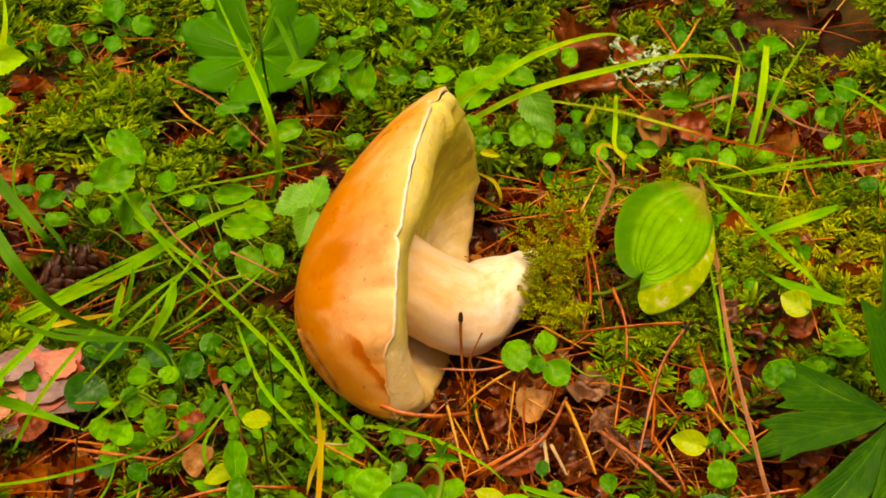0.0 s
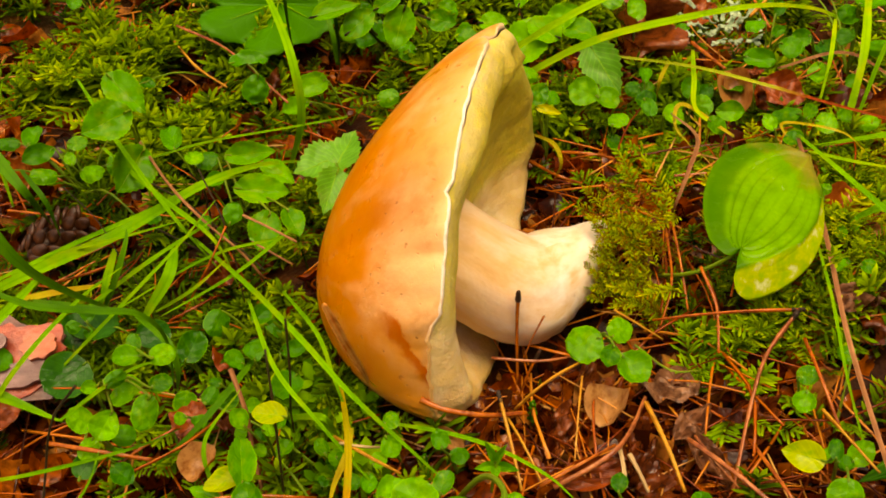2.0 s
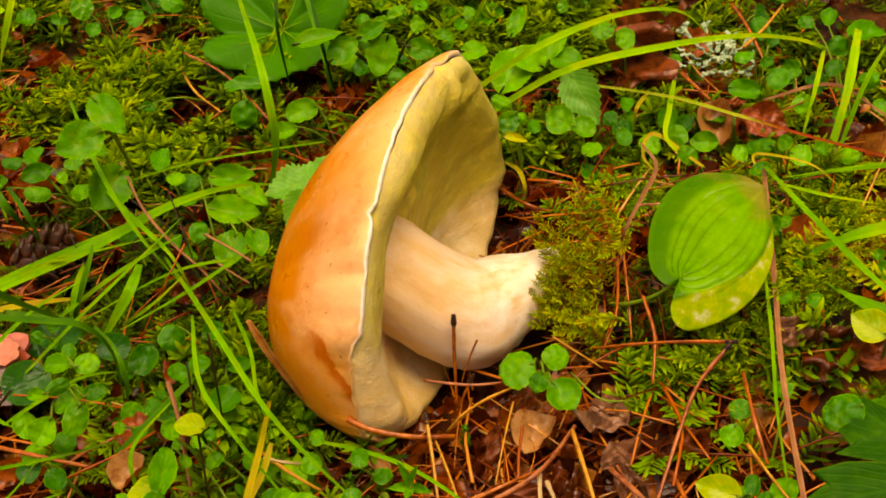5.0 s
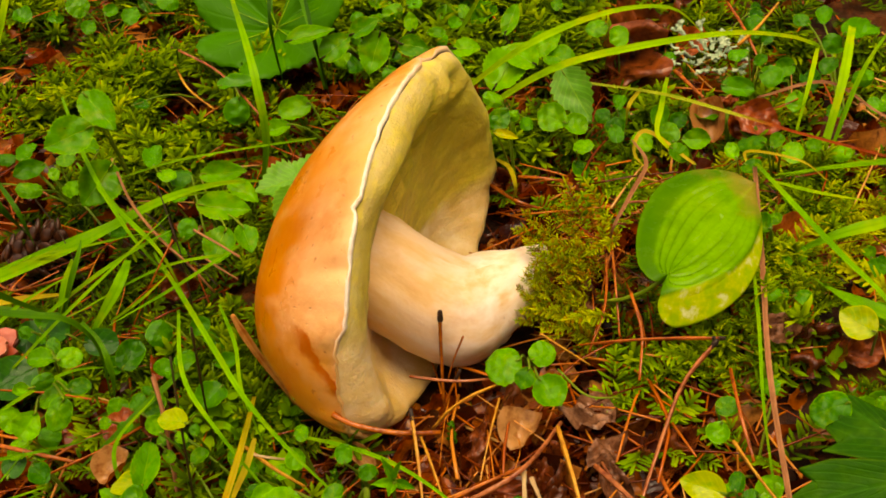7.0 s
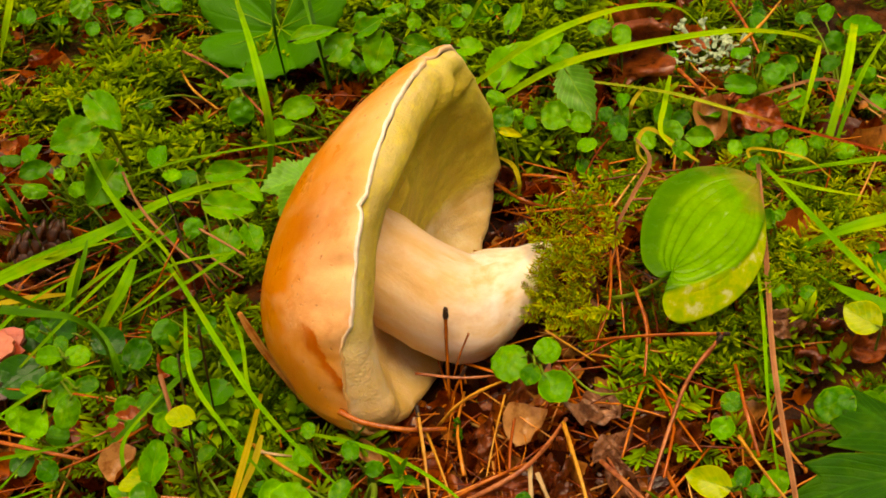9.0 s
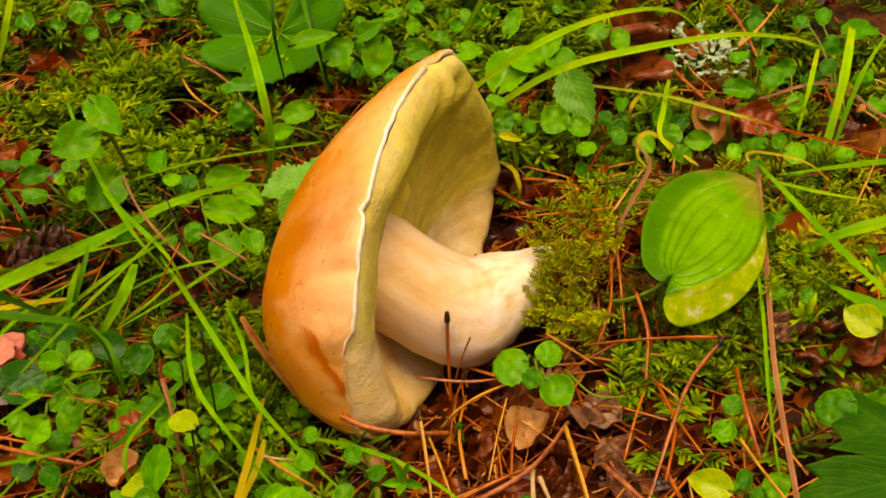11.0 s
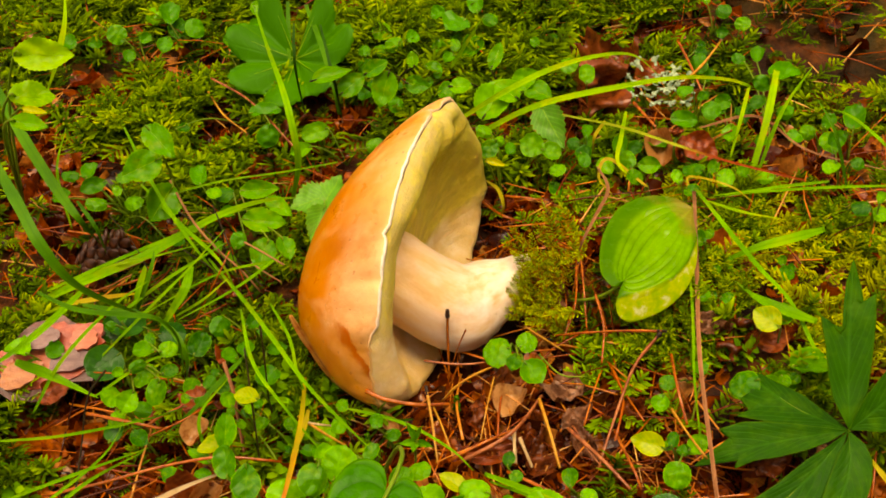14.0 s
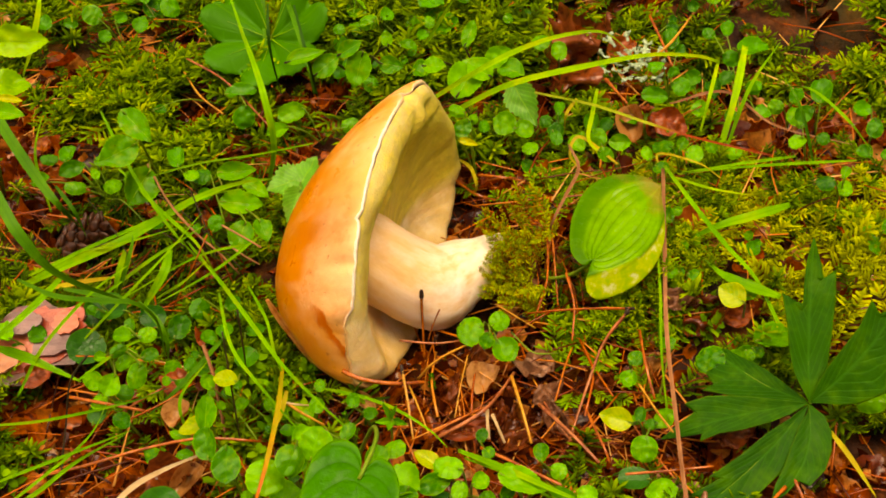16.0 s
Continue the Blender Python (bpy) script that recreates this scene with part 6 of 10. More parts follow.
sprig("twinflower_sprig", "creeping sprig with small round glossy green leaves", "plant", (-0.0812, -0.0493, -0.0110), [
    ("twin", (-0.0826, -0.0546, 0.0076), (-0.0775, -0.0538, 0.0062), 0.0051, (0.29, -0.43, 0.86)),
    ("twin", (-0.0859, -0.0520, 0.0072), (-0.0871, -0.0472, 0.0095), 0.0043, (0.36, -0.33, 0.87))], "green_stem", 0.0005, "round-leaved sprigs in the moss")
sprig("twinflower_sprig", "creeping sprig with small round glossy green leaves", "plant", (0.1010, 0.1017, -0.0110), [
    ("mid", (0.0950, 0.0948, 0.0091), (0.0889, 0.0892, 0.0050), 0.0070, (0.02, -0.61, 0.80)),
    ("twin", (0.1011, 0.1006, 0.0069), (0.1057, 0.0874, 0.0091), 0.0111, (-0.17, 0.11, 0.98))], "green_stem", 0.0005, "round-leaved sprigs in the moss")
sprig("twinflower_sprig", "creeping sprig with small round glossy green leaves", "plant", (0.0324, 0.1105, -0.0110), [
    ("twin", (0.0281, 0.1078, 0.0057), (0.0228, 0.1078, 0.0042), 0.0052, (-0.21, -0.71, 0.68)),
    ("mid", (0.0306, 0.1052, 0.0057), (0.0316, 0.0965, 0.0042), 0.0055, (-0.04, -0.18, 0.98))], "green_stem", 0.0005, "round-leaved sprigs in the moss")
sprig("twinflower_sprig", "creeping sprig with small round glossy green leaves", "plant", (0.0725, 0.0821, -0.0110), [
    ("twin", (0.0718, 0.0762, 0.0088), (0.0808, 0.0791, 0.0067), 0.0096, (0.33, -0.36, 0.88)),
    ("mid", (0.0672, 0.0800, 0.0088), (0.0660, 0.0897, 0.0129), 0.0083, (-0.16, -0.40, 0.90))], "green_stem", 0.0005, "round-leaved sprigs in the moss")
sprig("twinflower_sprig", "creeping sprig with small round glossy green leaves", "plant", (0.0693, 0.0962, -0.0110), [
    ("mid", (0.0647, 0.0809, 0.0146), (0.0675, 0.0719, 0.0118), 0.0060, (-0.27, -0.37, 0.89)),
    ("twin", (0.0678, 0.1034, 0.0032), (0.0740, 0.1045, 0.0048), 0.0058, (-0.09, -0.61, 0.79))], "green_stem", 0.0005, "round-leaved sprigs in the moss")
sprig("twinflower_sprig", "creeping sprig with small round glossy green leaves", "plant", (0.0852, 0.0862, -0.0110), [
    ("mid", (0.0832, 0.0813, 0.0125), (0.0849, 0.0878, 0.0187), 0.0072, (-0.22, -0.64, 0.73)),
    ("twin", (0.0811, 0.0832, 0.0087), (0.0767, 0.0829, 0.0073), 0.0050, (-0.23, -0.51, 0.83))], "green_stem", 0.0005, "round-leaved sprigs in the moss")
sprig("twinflower_sprig", "creeping sprig with small round glossy green leaves", "plant", (0.0696, 0.0974, -0.0110), [
    ("mid", (0.0683, 0.0975, 0.0108), (0.0706, 0.1090, 0.0110), 0.0056, (0.24, -0.07, 0.97)),
    ("mid", (0.0650, 0.0894, 0.0140), (0.0585, 0.0900, 0.0136), 0.0066, (-0.10, -0.55, 0.83))], "green_stem", 0.0005, "round-leaved sprigs in the moss")
sprig("twinflower_sprig", "creeping sprig with small round glossy green leaves", "plant", (0.0529, 0.0742, -0.0110), [
    ("twin", (0.0495, 0.0711, 0.0056), (0.0538, 0.0652, 0.0008), 0.0067, (0.11, -0.58, 0.81)),
    ("twin", (0.0503, 0.0692, 0.0110), (0.0563, 0.0736, 0.0132), 0.0083, (-0.26, -0.13, 0.96))], "green_stem", 0.0005, "round-leaved sprigs in the moss")
sprig("twinflower_sprig", "creeping sprig with small round glossy green leaves", "plant", (0.1472, 0.0065, -0.0110), [
    ("mid", (0.1449, 0.0011, 0.0068), (0.1485, -0.0006, 0.0074), 0.0035, (-0.39, -0.54, 0.74)),
    ("twin", (0.1444, 0.0033, 0.0057), (0.1436, 0.0071, 0.0086), 0.0044, (-0.31, -0.62, 0.72)),
    ("twin", (0.1431, 0.0030, 0.0048), (0.1395, 0.0019, 0.0036), 0.0036, (-0.22, -0.25, 0.94))], "green_stem", 0.0005, "round-leaved sprigs in the moss")
sprig("twinflower_sprig", "creeping sprig with small round glossy green leaves", "plant", (0.1121, -0.0050, -0.0110), [
    ("twin", (0.1119, -0.0047, 0.0072), (0.1161, 0.0034, 0.0068), 0.0052, (0.30, -0.10, 0.95)),
    ("twin", (0.1077, -0.0033, 0.0053), (0.1016, -0.0008, 0.0066), 0.0065, (-0.07, -0.58, 0.81)),
    ("mid", (0.1078, -0.0190, 0.0171), (0.1098, -0.0246, 0.0131), 0.0058, (-0.12, -0.60, 0.79))], "green_stem", 0.0005, "round-leaved sprigs in the moss")
sprig("twinflower_sprig", "creeping sprig with small round glossy green leaves", "plant", (0.1425, -0.0022, -0.0110), [
    ("twin", (0.1379, -0.0087, 0.0089), (0.1372, -0.0144, 0.0089), 0.0028, (-0.12, 0.01, 0.99)),
    ("mid", (0.1410, -0.0036, 0.0063), (0.1473, -0.0026, 0.0077), 0.0066, (-0.11, -0.48, 0.87))], "green_stem", 0.0005, "round-leaved sprigs in the moss")
sprig("twinflower_sprig", "creeping sprig with small round glossy green leaves", "plant", (0.1189, 0.0012, -0.0110), [
    ("twin", (0.1146, -0.0040, 0.0154), (0.1136, -0.0080, 0.0127), 0.0042, (-0.32, -0.46, 0.83)),
    ("twin", (0.1171, -0.0015, 0.0142), (0.1219, -0.0024, 0.0140), 0.0056, (-0.05, -0.47, 0.88))], "green_stem", 0.0005, "round-leaved sprigs in the moss")
sprig("twinflower_sprig", "creeping sprig with small round glossy green leaves", "plant", (0.1328, -0.0557, -0.0110), [
    ("twin", (0.1301, -0.0521, 0.0032), (0.1269, -0.0499, 0.0025), 0.0041, (-0.28, -0.12, 0.95)),
    ("twin", (0.1279, -0.0652, 0.0144), (0.1287, -0.0700, 0.0124), 0.0050, (-0.50, -0.41, 0.76)),
    ("twin", (0.1312, -0.0618, 0.0112), (0.1343, -0.0678, 0.0126), 0.0048, (-0.50, -0.05, 0.86))], "green_stem", 0.0005, "round-leaved sprigs in the moss")
sprig("twinflower_sprig", "creeping sprig with small round glossy green leaves", "plant", (0.0876, -0.0902, -0.0110), [
    ("mid", (0.0858, -0.0926, 0.0082), (0.0898, -0.0937, 0.0078), 0.0049, (0.09, -0.11, 0.99)),
    ("mid", (0.0833, -0.0959, 0.0143), (0.0852, -0.0900, 0.0157), 0.0043, (0.02, -0.23, 0.97))], "green_stem", 0.0005, "round-leaved sprigs in the moss")
sprig("twinflower_sprig", "creeping sprig with small round glossy green leaves", "plant", (-0.1140, 0.2562, -0.0110), [
    ("twin", (-0.1197, 0.2565, 0.0076), (-0.1251, 0.2613, 0.0143), 0.0097, (0.17, -0.73, 0.66)),
    ("mid", (-0.1184, 0.2502, 0.0076), (-0.1244, 0.2395, 0.0045), 0.0095, (0.23, -0.39, 0.89)),
    ("mid", (-0.1129, 0.2499, 0.0068), (-0.1030, 0.2387, 0.0036), 0.0113, (-0.27, -0.47, 0.84))], "green_stem", 0.0005, "round-leaved sprigs in the moss")
sprig("twinflower_sprig", "creeping sprig with small round glossy green leaves", "plant", (-0.1770, 0.2654, -0.0110), [
    ("twin", (-0.1843, 0.2663, 0.0080), (-0.1961, 0.2614, 0.0079), 0.0119, (0.27, -0.65, 0.71)),
    ("mid", (-0.1757, 0.2565, 0.0091), (-0.1721, 0.2474, -0.0013), 0.0116, (0.11, -0.72, 0.68))], "green_stem", 0.0005, "round-leaved sprigs in the moss")
sprig("twinflower_sprig", "creeping sprig with small round glossy green leaves", "plant", (-0.1709, 0.2460, -0.0110), [
    ("mid", (-0.1713, 0.2251, 0.0140), (-0.1747, 0.2166, 0.0077), 0.0100, (0.12, -0.62, 0.78)),
    ("mid", (-0.1737, 0.2517, 0.0037), (-0.1631, 0.2517, 0.0055), 0.0098, (-0.12, -0.71, 0.69)),
    ("mid", (-0.1766, 0.2491, 0.0090), (-0.1798, 0.2676, 0.0153), 0.0128, (0.25, -0.27, 0.93))], "green_stem", 0.0005, "round-leaved sprigs in the moss")
sprig("twinflower_sprig", "creeping sprig with small round glossy green leaves", "plant", (-0.1251, 0.2285, -0.0110), [
    ("mid", (-0.1330, 0.2434, -0.0005), (-0.1315, 0.2505, 0.0065), 0.0090, (0.20, -0.70, 0.68)),
    ("twin", (-0.1333, 0.2323, 0.0040), (-0.1411, 0.2316, 0.0059), 0.0079, (0.23, -0.69, 0.69)),
    ("mid", (-0.1181, 0.1978, 0.0190), (-0.1121, 0.1906, 0.0114), 0.0121, (0.36, -0.52, 0.78))], "green_stem", 0.0005, "round-leaved sprigs in the moss")
sprig("twinflower_sprig", "creeping sprig with small round glossy green leaves", "plant", (0.1633, 0.2067, -0.0110), [
    ("twin", (0.1641, 0.2065, 0.0014), (0.1685, 0.2112, 0.0068), 0.0092, (-0.40, -0.49, 0.77)),
    ("mid", (0.1565, 0.1990, 0.0040), (0.1500, 0.2025, 0.0037), 0.0066, (-0.42, -0.73, 0.54))], "green_stem", 0.0005, "round-leaved sprigs in the moss")
sprig("twinflower_sprig", "creeping sprig with small round glossy green leaves", "plant", (0.1534, 0.2244, -0.0110), [
    ("mid", (0.1511, 0.2104, 0.0131), (0.1594, 0.2073, 0.0128), 0.0089, (-0.15, -0.49, 0.86)),
    ("twin", (0.1497, 0.2304, 0.0060), (0.1474, 0.2380, 0.0122), 0.0080, (0.10, -0.62, 0.78))], "green_stem", 0.0005, "round-leaved sprigs in the moss")
sprig("twinflower_sprig", "creeping sprig with small round glossy green leaves", "plant", (-0.0151, 0.2448, -0.0110), [
    ("mid", (-0.0128, 0.2344, 0.0084), (-0.0043, 0.2366, 0.0132), 0.0090, (-0.28, -0.57, 0.77)),
    ("mid", (-0.0233, 0.2473, 0.0022), (-0.0349, 0.2455, 0.0085), 0.0126, (0.48, -0.48, 0.74))], "green_stem", 0.0005, "round-leaved sprigs in the moss")
sprig("twinflower_sprig", "creeping sprig with small round glossy green leaves", "plant", (0.0171, 0.2267, -0.0110), [
    ("twin", (0.0187, 0.2170, 0.0158), (0.0271, 0.2125, 0.0137), 0.0075, (-0.14, -0.63, 0.76)),
    ("mid", (0.0151, 0.2300, 0.0119), (0.0140, 0.2435, 0.0186), 0.0102, (-0.28, -0.44, 0.85)),
    ("mid", (0.0086, 0.2212, 0.0128), (-0.0035, 0.2107, 0.0133), 0.0203, (0.15, -0.13, 0.98))], "green_stem", 0.0005, "round-leaved sprigs in the moss")
sprig("twinflower_sprig", "creeping sprig with small round glossy green leaves", "plant", (-0.1607, 0.2637, -0.0110), [
    ("mid", (-0.1612, 0.2482, 0.0124), (-0.1589, 0.2390, 0.0031), 0.0119, (0.51, -0.55, 0.67)),
    ("twin", (-0.1662, 0.2713, 0.0023), (-0.1585, 0.2730, 0.0041), 0.0072, (0.03, -0.79, 0.61))], "green_stem", 0.0005, "round-leaved sprigs in the moss")
sprig("twinflower_sprig", "creeping sprig with small round glossy green leaves", "plant", (-0.0536, -0.1107, -0.0110), [
    ("twin", (-0.0574, -0.1108, 0.0028), (-0.0540, -0.1051, 0.0076), 0.0086, (-0.39, -0.44, 0.80)),
    ("twin", (-0.0559, -0.1186, 0.0135), (-0.0606, -0.1194, 0.0146), 0.0047, (0.27, -0.44, 0.86))], "green_stem", 0.0005, "round-leaved sprigs in the moss")
sprig("twinflower_sprig", "creeping sprig with small round glossy green leaves", "plant", (-0.0306, -0.1028, -0.0110), [
    ("mid", (-0.0318, -0.1080, 0.0161), (-0.0241, -0.1061, 0.0158), 0.0074, (0.15, -0.52, 0.84)),
    ("twin", (-0.0355, -0.1056, 0.0134), (-0.0362, -0.0975, 0.0168), 0.0073, (0.36, -0.33, 0.87))], "green_stem", 0.0005, "round-leaved sprigs in the moss")
sprig("twinflower_sprig", "creeping sprig with small round glossy green leaves", "plant", (-0.0915, -0.0909, -0.0110), [
    ("mid", (-0.0916, -0.0953, 0.0049), (-0.0854, -0.0910, 0.0047), 0.0062, (0.24, -0.32, 0.92)),
    ("twin", (-0.0974, -0.0945, 0.0051), (-0.1057, -0.0889, 0.0035), 0.0064, (-0.39, -0.34, 0.86))], "green_stem", 0.0005, "round-leaved sprigs in the moss")
sprig("twinflower_sprig", "creeping sprig with small round glossy green leaves", "plant", (-0.1683, -0.0276, -0.0110), [
    ("twin", (-0.1728, -0.0339, 0.0135), (-0.1843, -0.0268, 0.0126), 0.0112, (0.01, 0.15, 0.99)),
    ("twin", (-0.1733, -0.0308, 0.0072), (-0.1728, -0.0398, 0.0026), 0.0075, (0.18, -0.44, 0.88)),
    ("mid", (-0.1677, -0.0300, 0.0094), (-0.1609, -0.0260, 0.0088), 0.0077, (0.35, -0.47, 0.81))], "green_stem", 0.0005, "round-leaved sprigs in the moss")
sprig("twinflower_sprig", "creeping sprig with small round glossy green leaves", "plant", (-0.0333, -0.0436, -0.0110), [
    ("twin", (-0.0361, -0.0449, 0.0087), (-0.0367, -0.0358, 0.0133), 0.0095, (0.38, -0.40, 0.83)),
    ("mid", (-0.0365, -0.0502, 0.0111), (-0.0436, -0.0516, 0.0110), 0.0060, (0.09, -0.57, 0.82))], "green_stem", 0.0005, "round-leaved sprigs in the moss")
sprig("twinflower_sprig", "creeping sprig with small round glossy green leaves", "plant", (-0.1219, -0.0589, -0.0110), [
    ("twin", (-0.1273, -0.0618, 0.0110), (-0.1326, -0.0580, 0.0172), 0.0072, (0.31, -0.67, 0.68)),
    ("twin", (-0.1275, -0.0619, 0.0072), (-0.1298, -0.0689, 0.0051), 0.0061, (0.27, -0.37, 0.89)),
    ("mid", (-0.1200, -0.0649, 0.0119), (-0.1127, -0.0651, 0.0102), 0.0065, (0.18, -0.56, 0.81))], "green_stem", 0.0005, "round-leaved sprigs in the moss")
sprig("twinflower_sprig", "creeping sprig with small round glossy green leaves", "plant", (-0.0420, -0.0794, -0.0110), [
    ("twin", (-0.0495, -0.0781, 0.0060), (-0.0561, -0.0757, 0.0080), 0.0058, (0.19, -0.29, 0.94)),
    ("mid", (-0.0429, -0.0888, 0.0156), (-0.0433, -0.0951, 0.0145), 0.0047, (0.24, -0.19, 0.95)),
    ("twin", (-0.0426, -0.0832, 0.0111), (-0.0389, -0.0790, 0.0107), 0.0047, (0.32, -0.20, 0.93))], "green_stem", 0.0005, "round-leaved sprigs in the moss")
sprig("twinflower_sprig", "creeping sprig with small round glossy green leaves", "plant", (-0.0357, -0.0685, -0.0110), [
    ("twin", (-0.0385, -0.0753, 0.0139), (-0.0357, -0.0806, 0.0102), 0.0061, (0.01, -0.58, 0.81)),
    ("twin", (-0.0389, -0.0697, 0.0122), (-0.0348, -0.0676, 0.0136), 0.0059, (-0.23, -0.18, 0.96))], "green_stem", 0.0005, "round-leaved sprigs in the moss")
sprig("twinflower_sprig", "creeping sprig with small round glossy green leaves", "plant", (-0.0188, -0.0735, -0.0110), [
    ("mid", (-0.0210, -0.0754, 0.0029), (-0.0148, -0.0769, 0.0031), 0.0062, (-0.03, -0.01, 1.00)),
    ("mid", (-0.0226, -0.0796, 0.0113), (-0.0235, -0.0746, 0.0145), 0.0051, (0.08, -0.52, 0.85))], "green_stem", 0.0005, "round-leaved sprigs in the moss")
sprig("twinflower_sprig", "creeping sprig with small round glossy green leaves", "plant", (-0.0430, -0.1041, -0.0110), [
    ("twin", (-0.0495, -0.1047, 0.0021), (-0.0504, -0.1117, 0.0040), 0.0048, (0.33, 0.21, 0.92)),
    ("mid", (-0.0443, -0.1119, 0.0143), (-0.0399, -0.1120, 0.0138), 0.0038, (0.07, -0.51, 0.86)),
    ("mid", (-0.0440, -0.1077, 0.0121), (-0.0406, -0.1012, 0.0137), 0.0081, (-0.06, -0.21, 0.97))], "green_stem", 0.0005, "round-leaved sprigs in the moss")
sprig("twinflower_sprig", "creeping sprig with small round glossy green leaves", "plant", (0.0401, -0.1132, -0.0110), [
    ("twin", (0.0373, -0.1163, 0.0121), (0.0338, -0.1102, 0.0136), 0.0054, (-0.14, -0.31, 0.94)),
    ("mid", (0.0368, -0.1181, 0.0101), (0.0322, -0.1223, 0.0099), 0.0050, (0.18, -0.24, 0.95))], "green_stem", 0.0005, "round-leaved sprigs in the moss")
sprig("twinflower_sprig", "creeping sprig with small round glossy green leaves", "plant", (0.0518, -0.1020, -0.0110), [
    ("twin", (0.0503, -0.1092, 0.0064), (0.0565, -0.1102, 0.0058), 0.0060, (0.01, -0.42, 0.91)),
    ("twin", (0.0474, -0.1027, 0.0021), (0.0478, -0.0950, 0.0038), 0.0060, (-0.17, -0.21, 0.96))], "green_stem", 0.0005, "round-leaved sprigs in the moss")
sprig("twinflower_sprig", "creeping sprig with small round glossy green leaves", "plant", (0.0290, -0.0957, -0.0110), [
    ("twin", (0.0268, -0.1041, 0.0145), (0.0303, -0.1074, 0.0136), 0.0047, (0.06, -0.21, 0.98)),
    ("mid", (0.0252, -0.0953, 0.0059), (0.0264, -0.0895, 0.0078), 0.0049, (-0.11, -0.30, 0.95))], "green_stem", 0.0005, "round-leaved sprigs in the moss")
sprig("twinflower_sprig", "creeping sprig with small round glossy green leaves", "plant", (-0.0030, -0.1178, -0.0110), [
    ("mid", (-0.0086, -0.1176, 0.0028), (-0.0128, -0.1211, 0.0029), 0.0053, (0.16, -0.17, 0.97)),
    ("twin", (-0.0034, -0.1260, 0.0133), (0.0006, -0.1335, 0.0128), 0.0065, (0.19, 0.03, 0.98))], "green_stem", 0.0005, "round-leaved sprigs in the moss")
sprig("twinflower_sprig", "creeping sprig with small round glossy green leaves", "plant", (0.0346, -0.1188, -0.0110), [
    ("twin", (0.0328, -0.1215, 0.0073), (0.0355, -0.1168, 0.0086), 0.0046, (0.06, -0.31, 0.95)),
    ("twin", (0.0303, -0.1241, 0.0101), (0.0243, -0.1207, 0.0098), 0.0060, (-0.22, -0.29, 0.93))], "green_stem", 0.0005, "round-leaved sprigs in the moss")
sprig("twinflower_sprig", "creeping sprig with small round glossy green leaves", "plant", (0.0633, -0.1226, -0.0110), [
    ("twin", (0.0613, -0.1285, 0.0125), (0.0627, -0.1220, 0.0153), 0.0070, (-0.05, -0.38, 0.92)),
    ("mid", (0.0593, -0.1246, 0.0054), (0.0545, -0.1234, 0.0045), 0.0047, (-0.23, -0.17, 0.96))], "green_stem", 0.0005, "round-leaved sprigs in the moss")
sprig("twinflower_sprig", "creeping sprig with small round glossy green leaves", "plant", (0.1999, 0.0038, -0.0110), [
    ("twin", (0.1975, 0.0007, 0.0052), (0.1958, -0.0080, 0.0027), 0.0085, (0.44, -0.33, 0.84)),
    ("twin", (0.1962, -0.0052, 0.0141), (0.2026, -0.0041, 0.0163), 0.0075, (-0.23, -0.41, 0.88)),
    ("twin", (0.1971, 0.0038, 0.0053), (0.1925, 0.0064, 0.0046), 0.0054, (-0.32, -0.33, 0.89))], "green_stem", 0.0005, "round-leaved sprigs in the moss")
sprig("twinflower_sprig", "creeping sprig with small round glossy green leaves", "plant", (0.2166, 0.0588, -0.0110), [
    ("mid", (0.2155, 0.0529, 0.0046), (0.2198, 0.0559, 0.0076), 0.0059, (-0.29, -0.43, 0.86)),
    ("twin", (0.2118, 0.0568, 0.0030), (0.2061, 0.0627, 0.0047), 0.0076, (-0.13, -0.38, 0.91))], "green_stem", 0.0005, "round-leaved sprigs in the moss")
sprig("twinflower_sprig", "creeping sprig with small round glossy green leaves", "plant", (0.1844, 0.1000, -0.0110), [
    ("mid", (0.1824, 0.0931, 0.0106), (0.1877, 0.0987, 0.0153), 0.0070, (-0.15, -0.55, 0.82)),
    ("twin", (0.1805, 0.0989, 0.0033), (0.1729, 0.1011, 0.0046), 0.0075, (-0.10, -0.75, 0.66))], "green_stem", 0.0005, "round-leaved sprigs in the moss")
sprig("twinflower_sprig", "creeping sprig with small round glossy green leaves", "plant", (0.1859, 0.0698, -0.0110), [
    ("twin", (0.1843, 0.0776, 0.0069), (0.1804, 0.0875, 0.0125), 0.0102, (0.07, -0.47, 0.88)),
    ("twin", (0.1793, 0.0604, 0.0151), (0.1730, 0.0549, 0.0132), 0.0075, (-0.14, -0.18, 0.97)),
    ("mid", (0.1850, 0.0592, 0.0160), (0.1912, 0.0569, 0.0141), 0.0061, (-0.03, -0.70, 0.72))], "green_stem", 0.0005, "round-leaved sprigs in the moss")
sprig("twinflower_sprig", "creeping sprig with small round glossy green leaves", "plant", (0.1962, 0.0923, -0.0110), [
    ("mid", (0.1983, 0.0982, 0.0056), (0.2021, 0.1120, 0.0105), 0.0105, (-0.21, -0.28, 0.94)),
    ("mid", (0.1881, 0.0785, 0.0181), (0.1801, 0.0776, 0.0121), 0.0083, (-0.32, -0.79, 0.53))], "green_stem", 0.0005, "round-leaved sprigs in the moss")
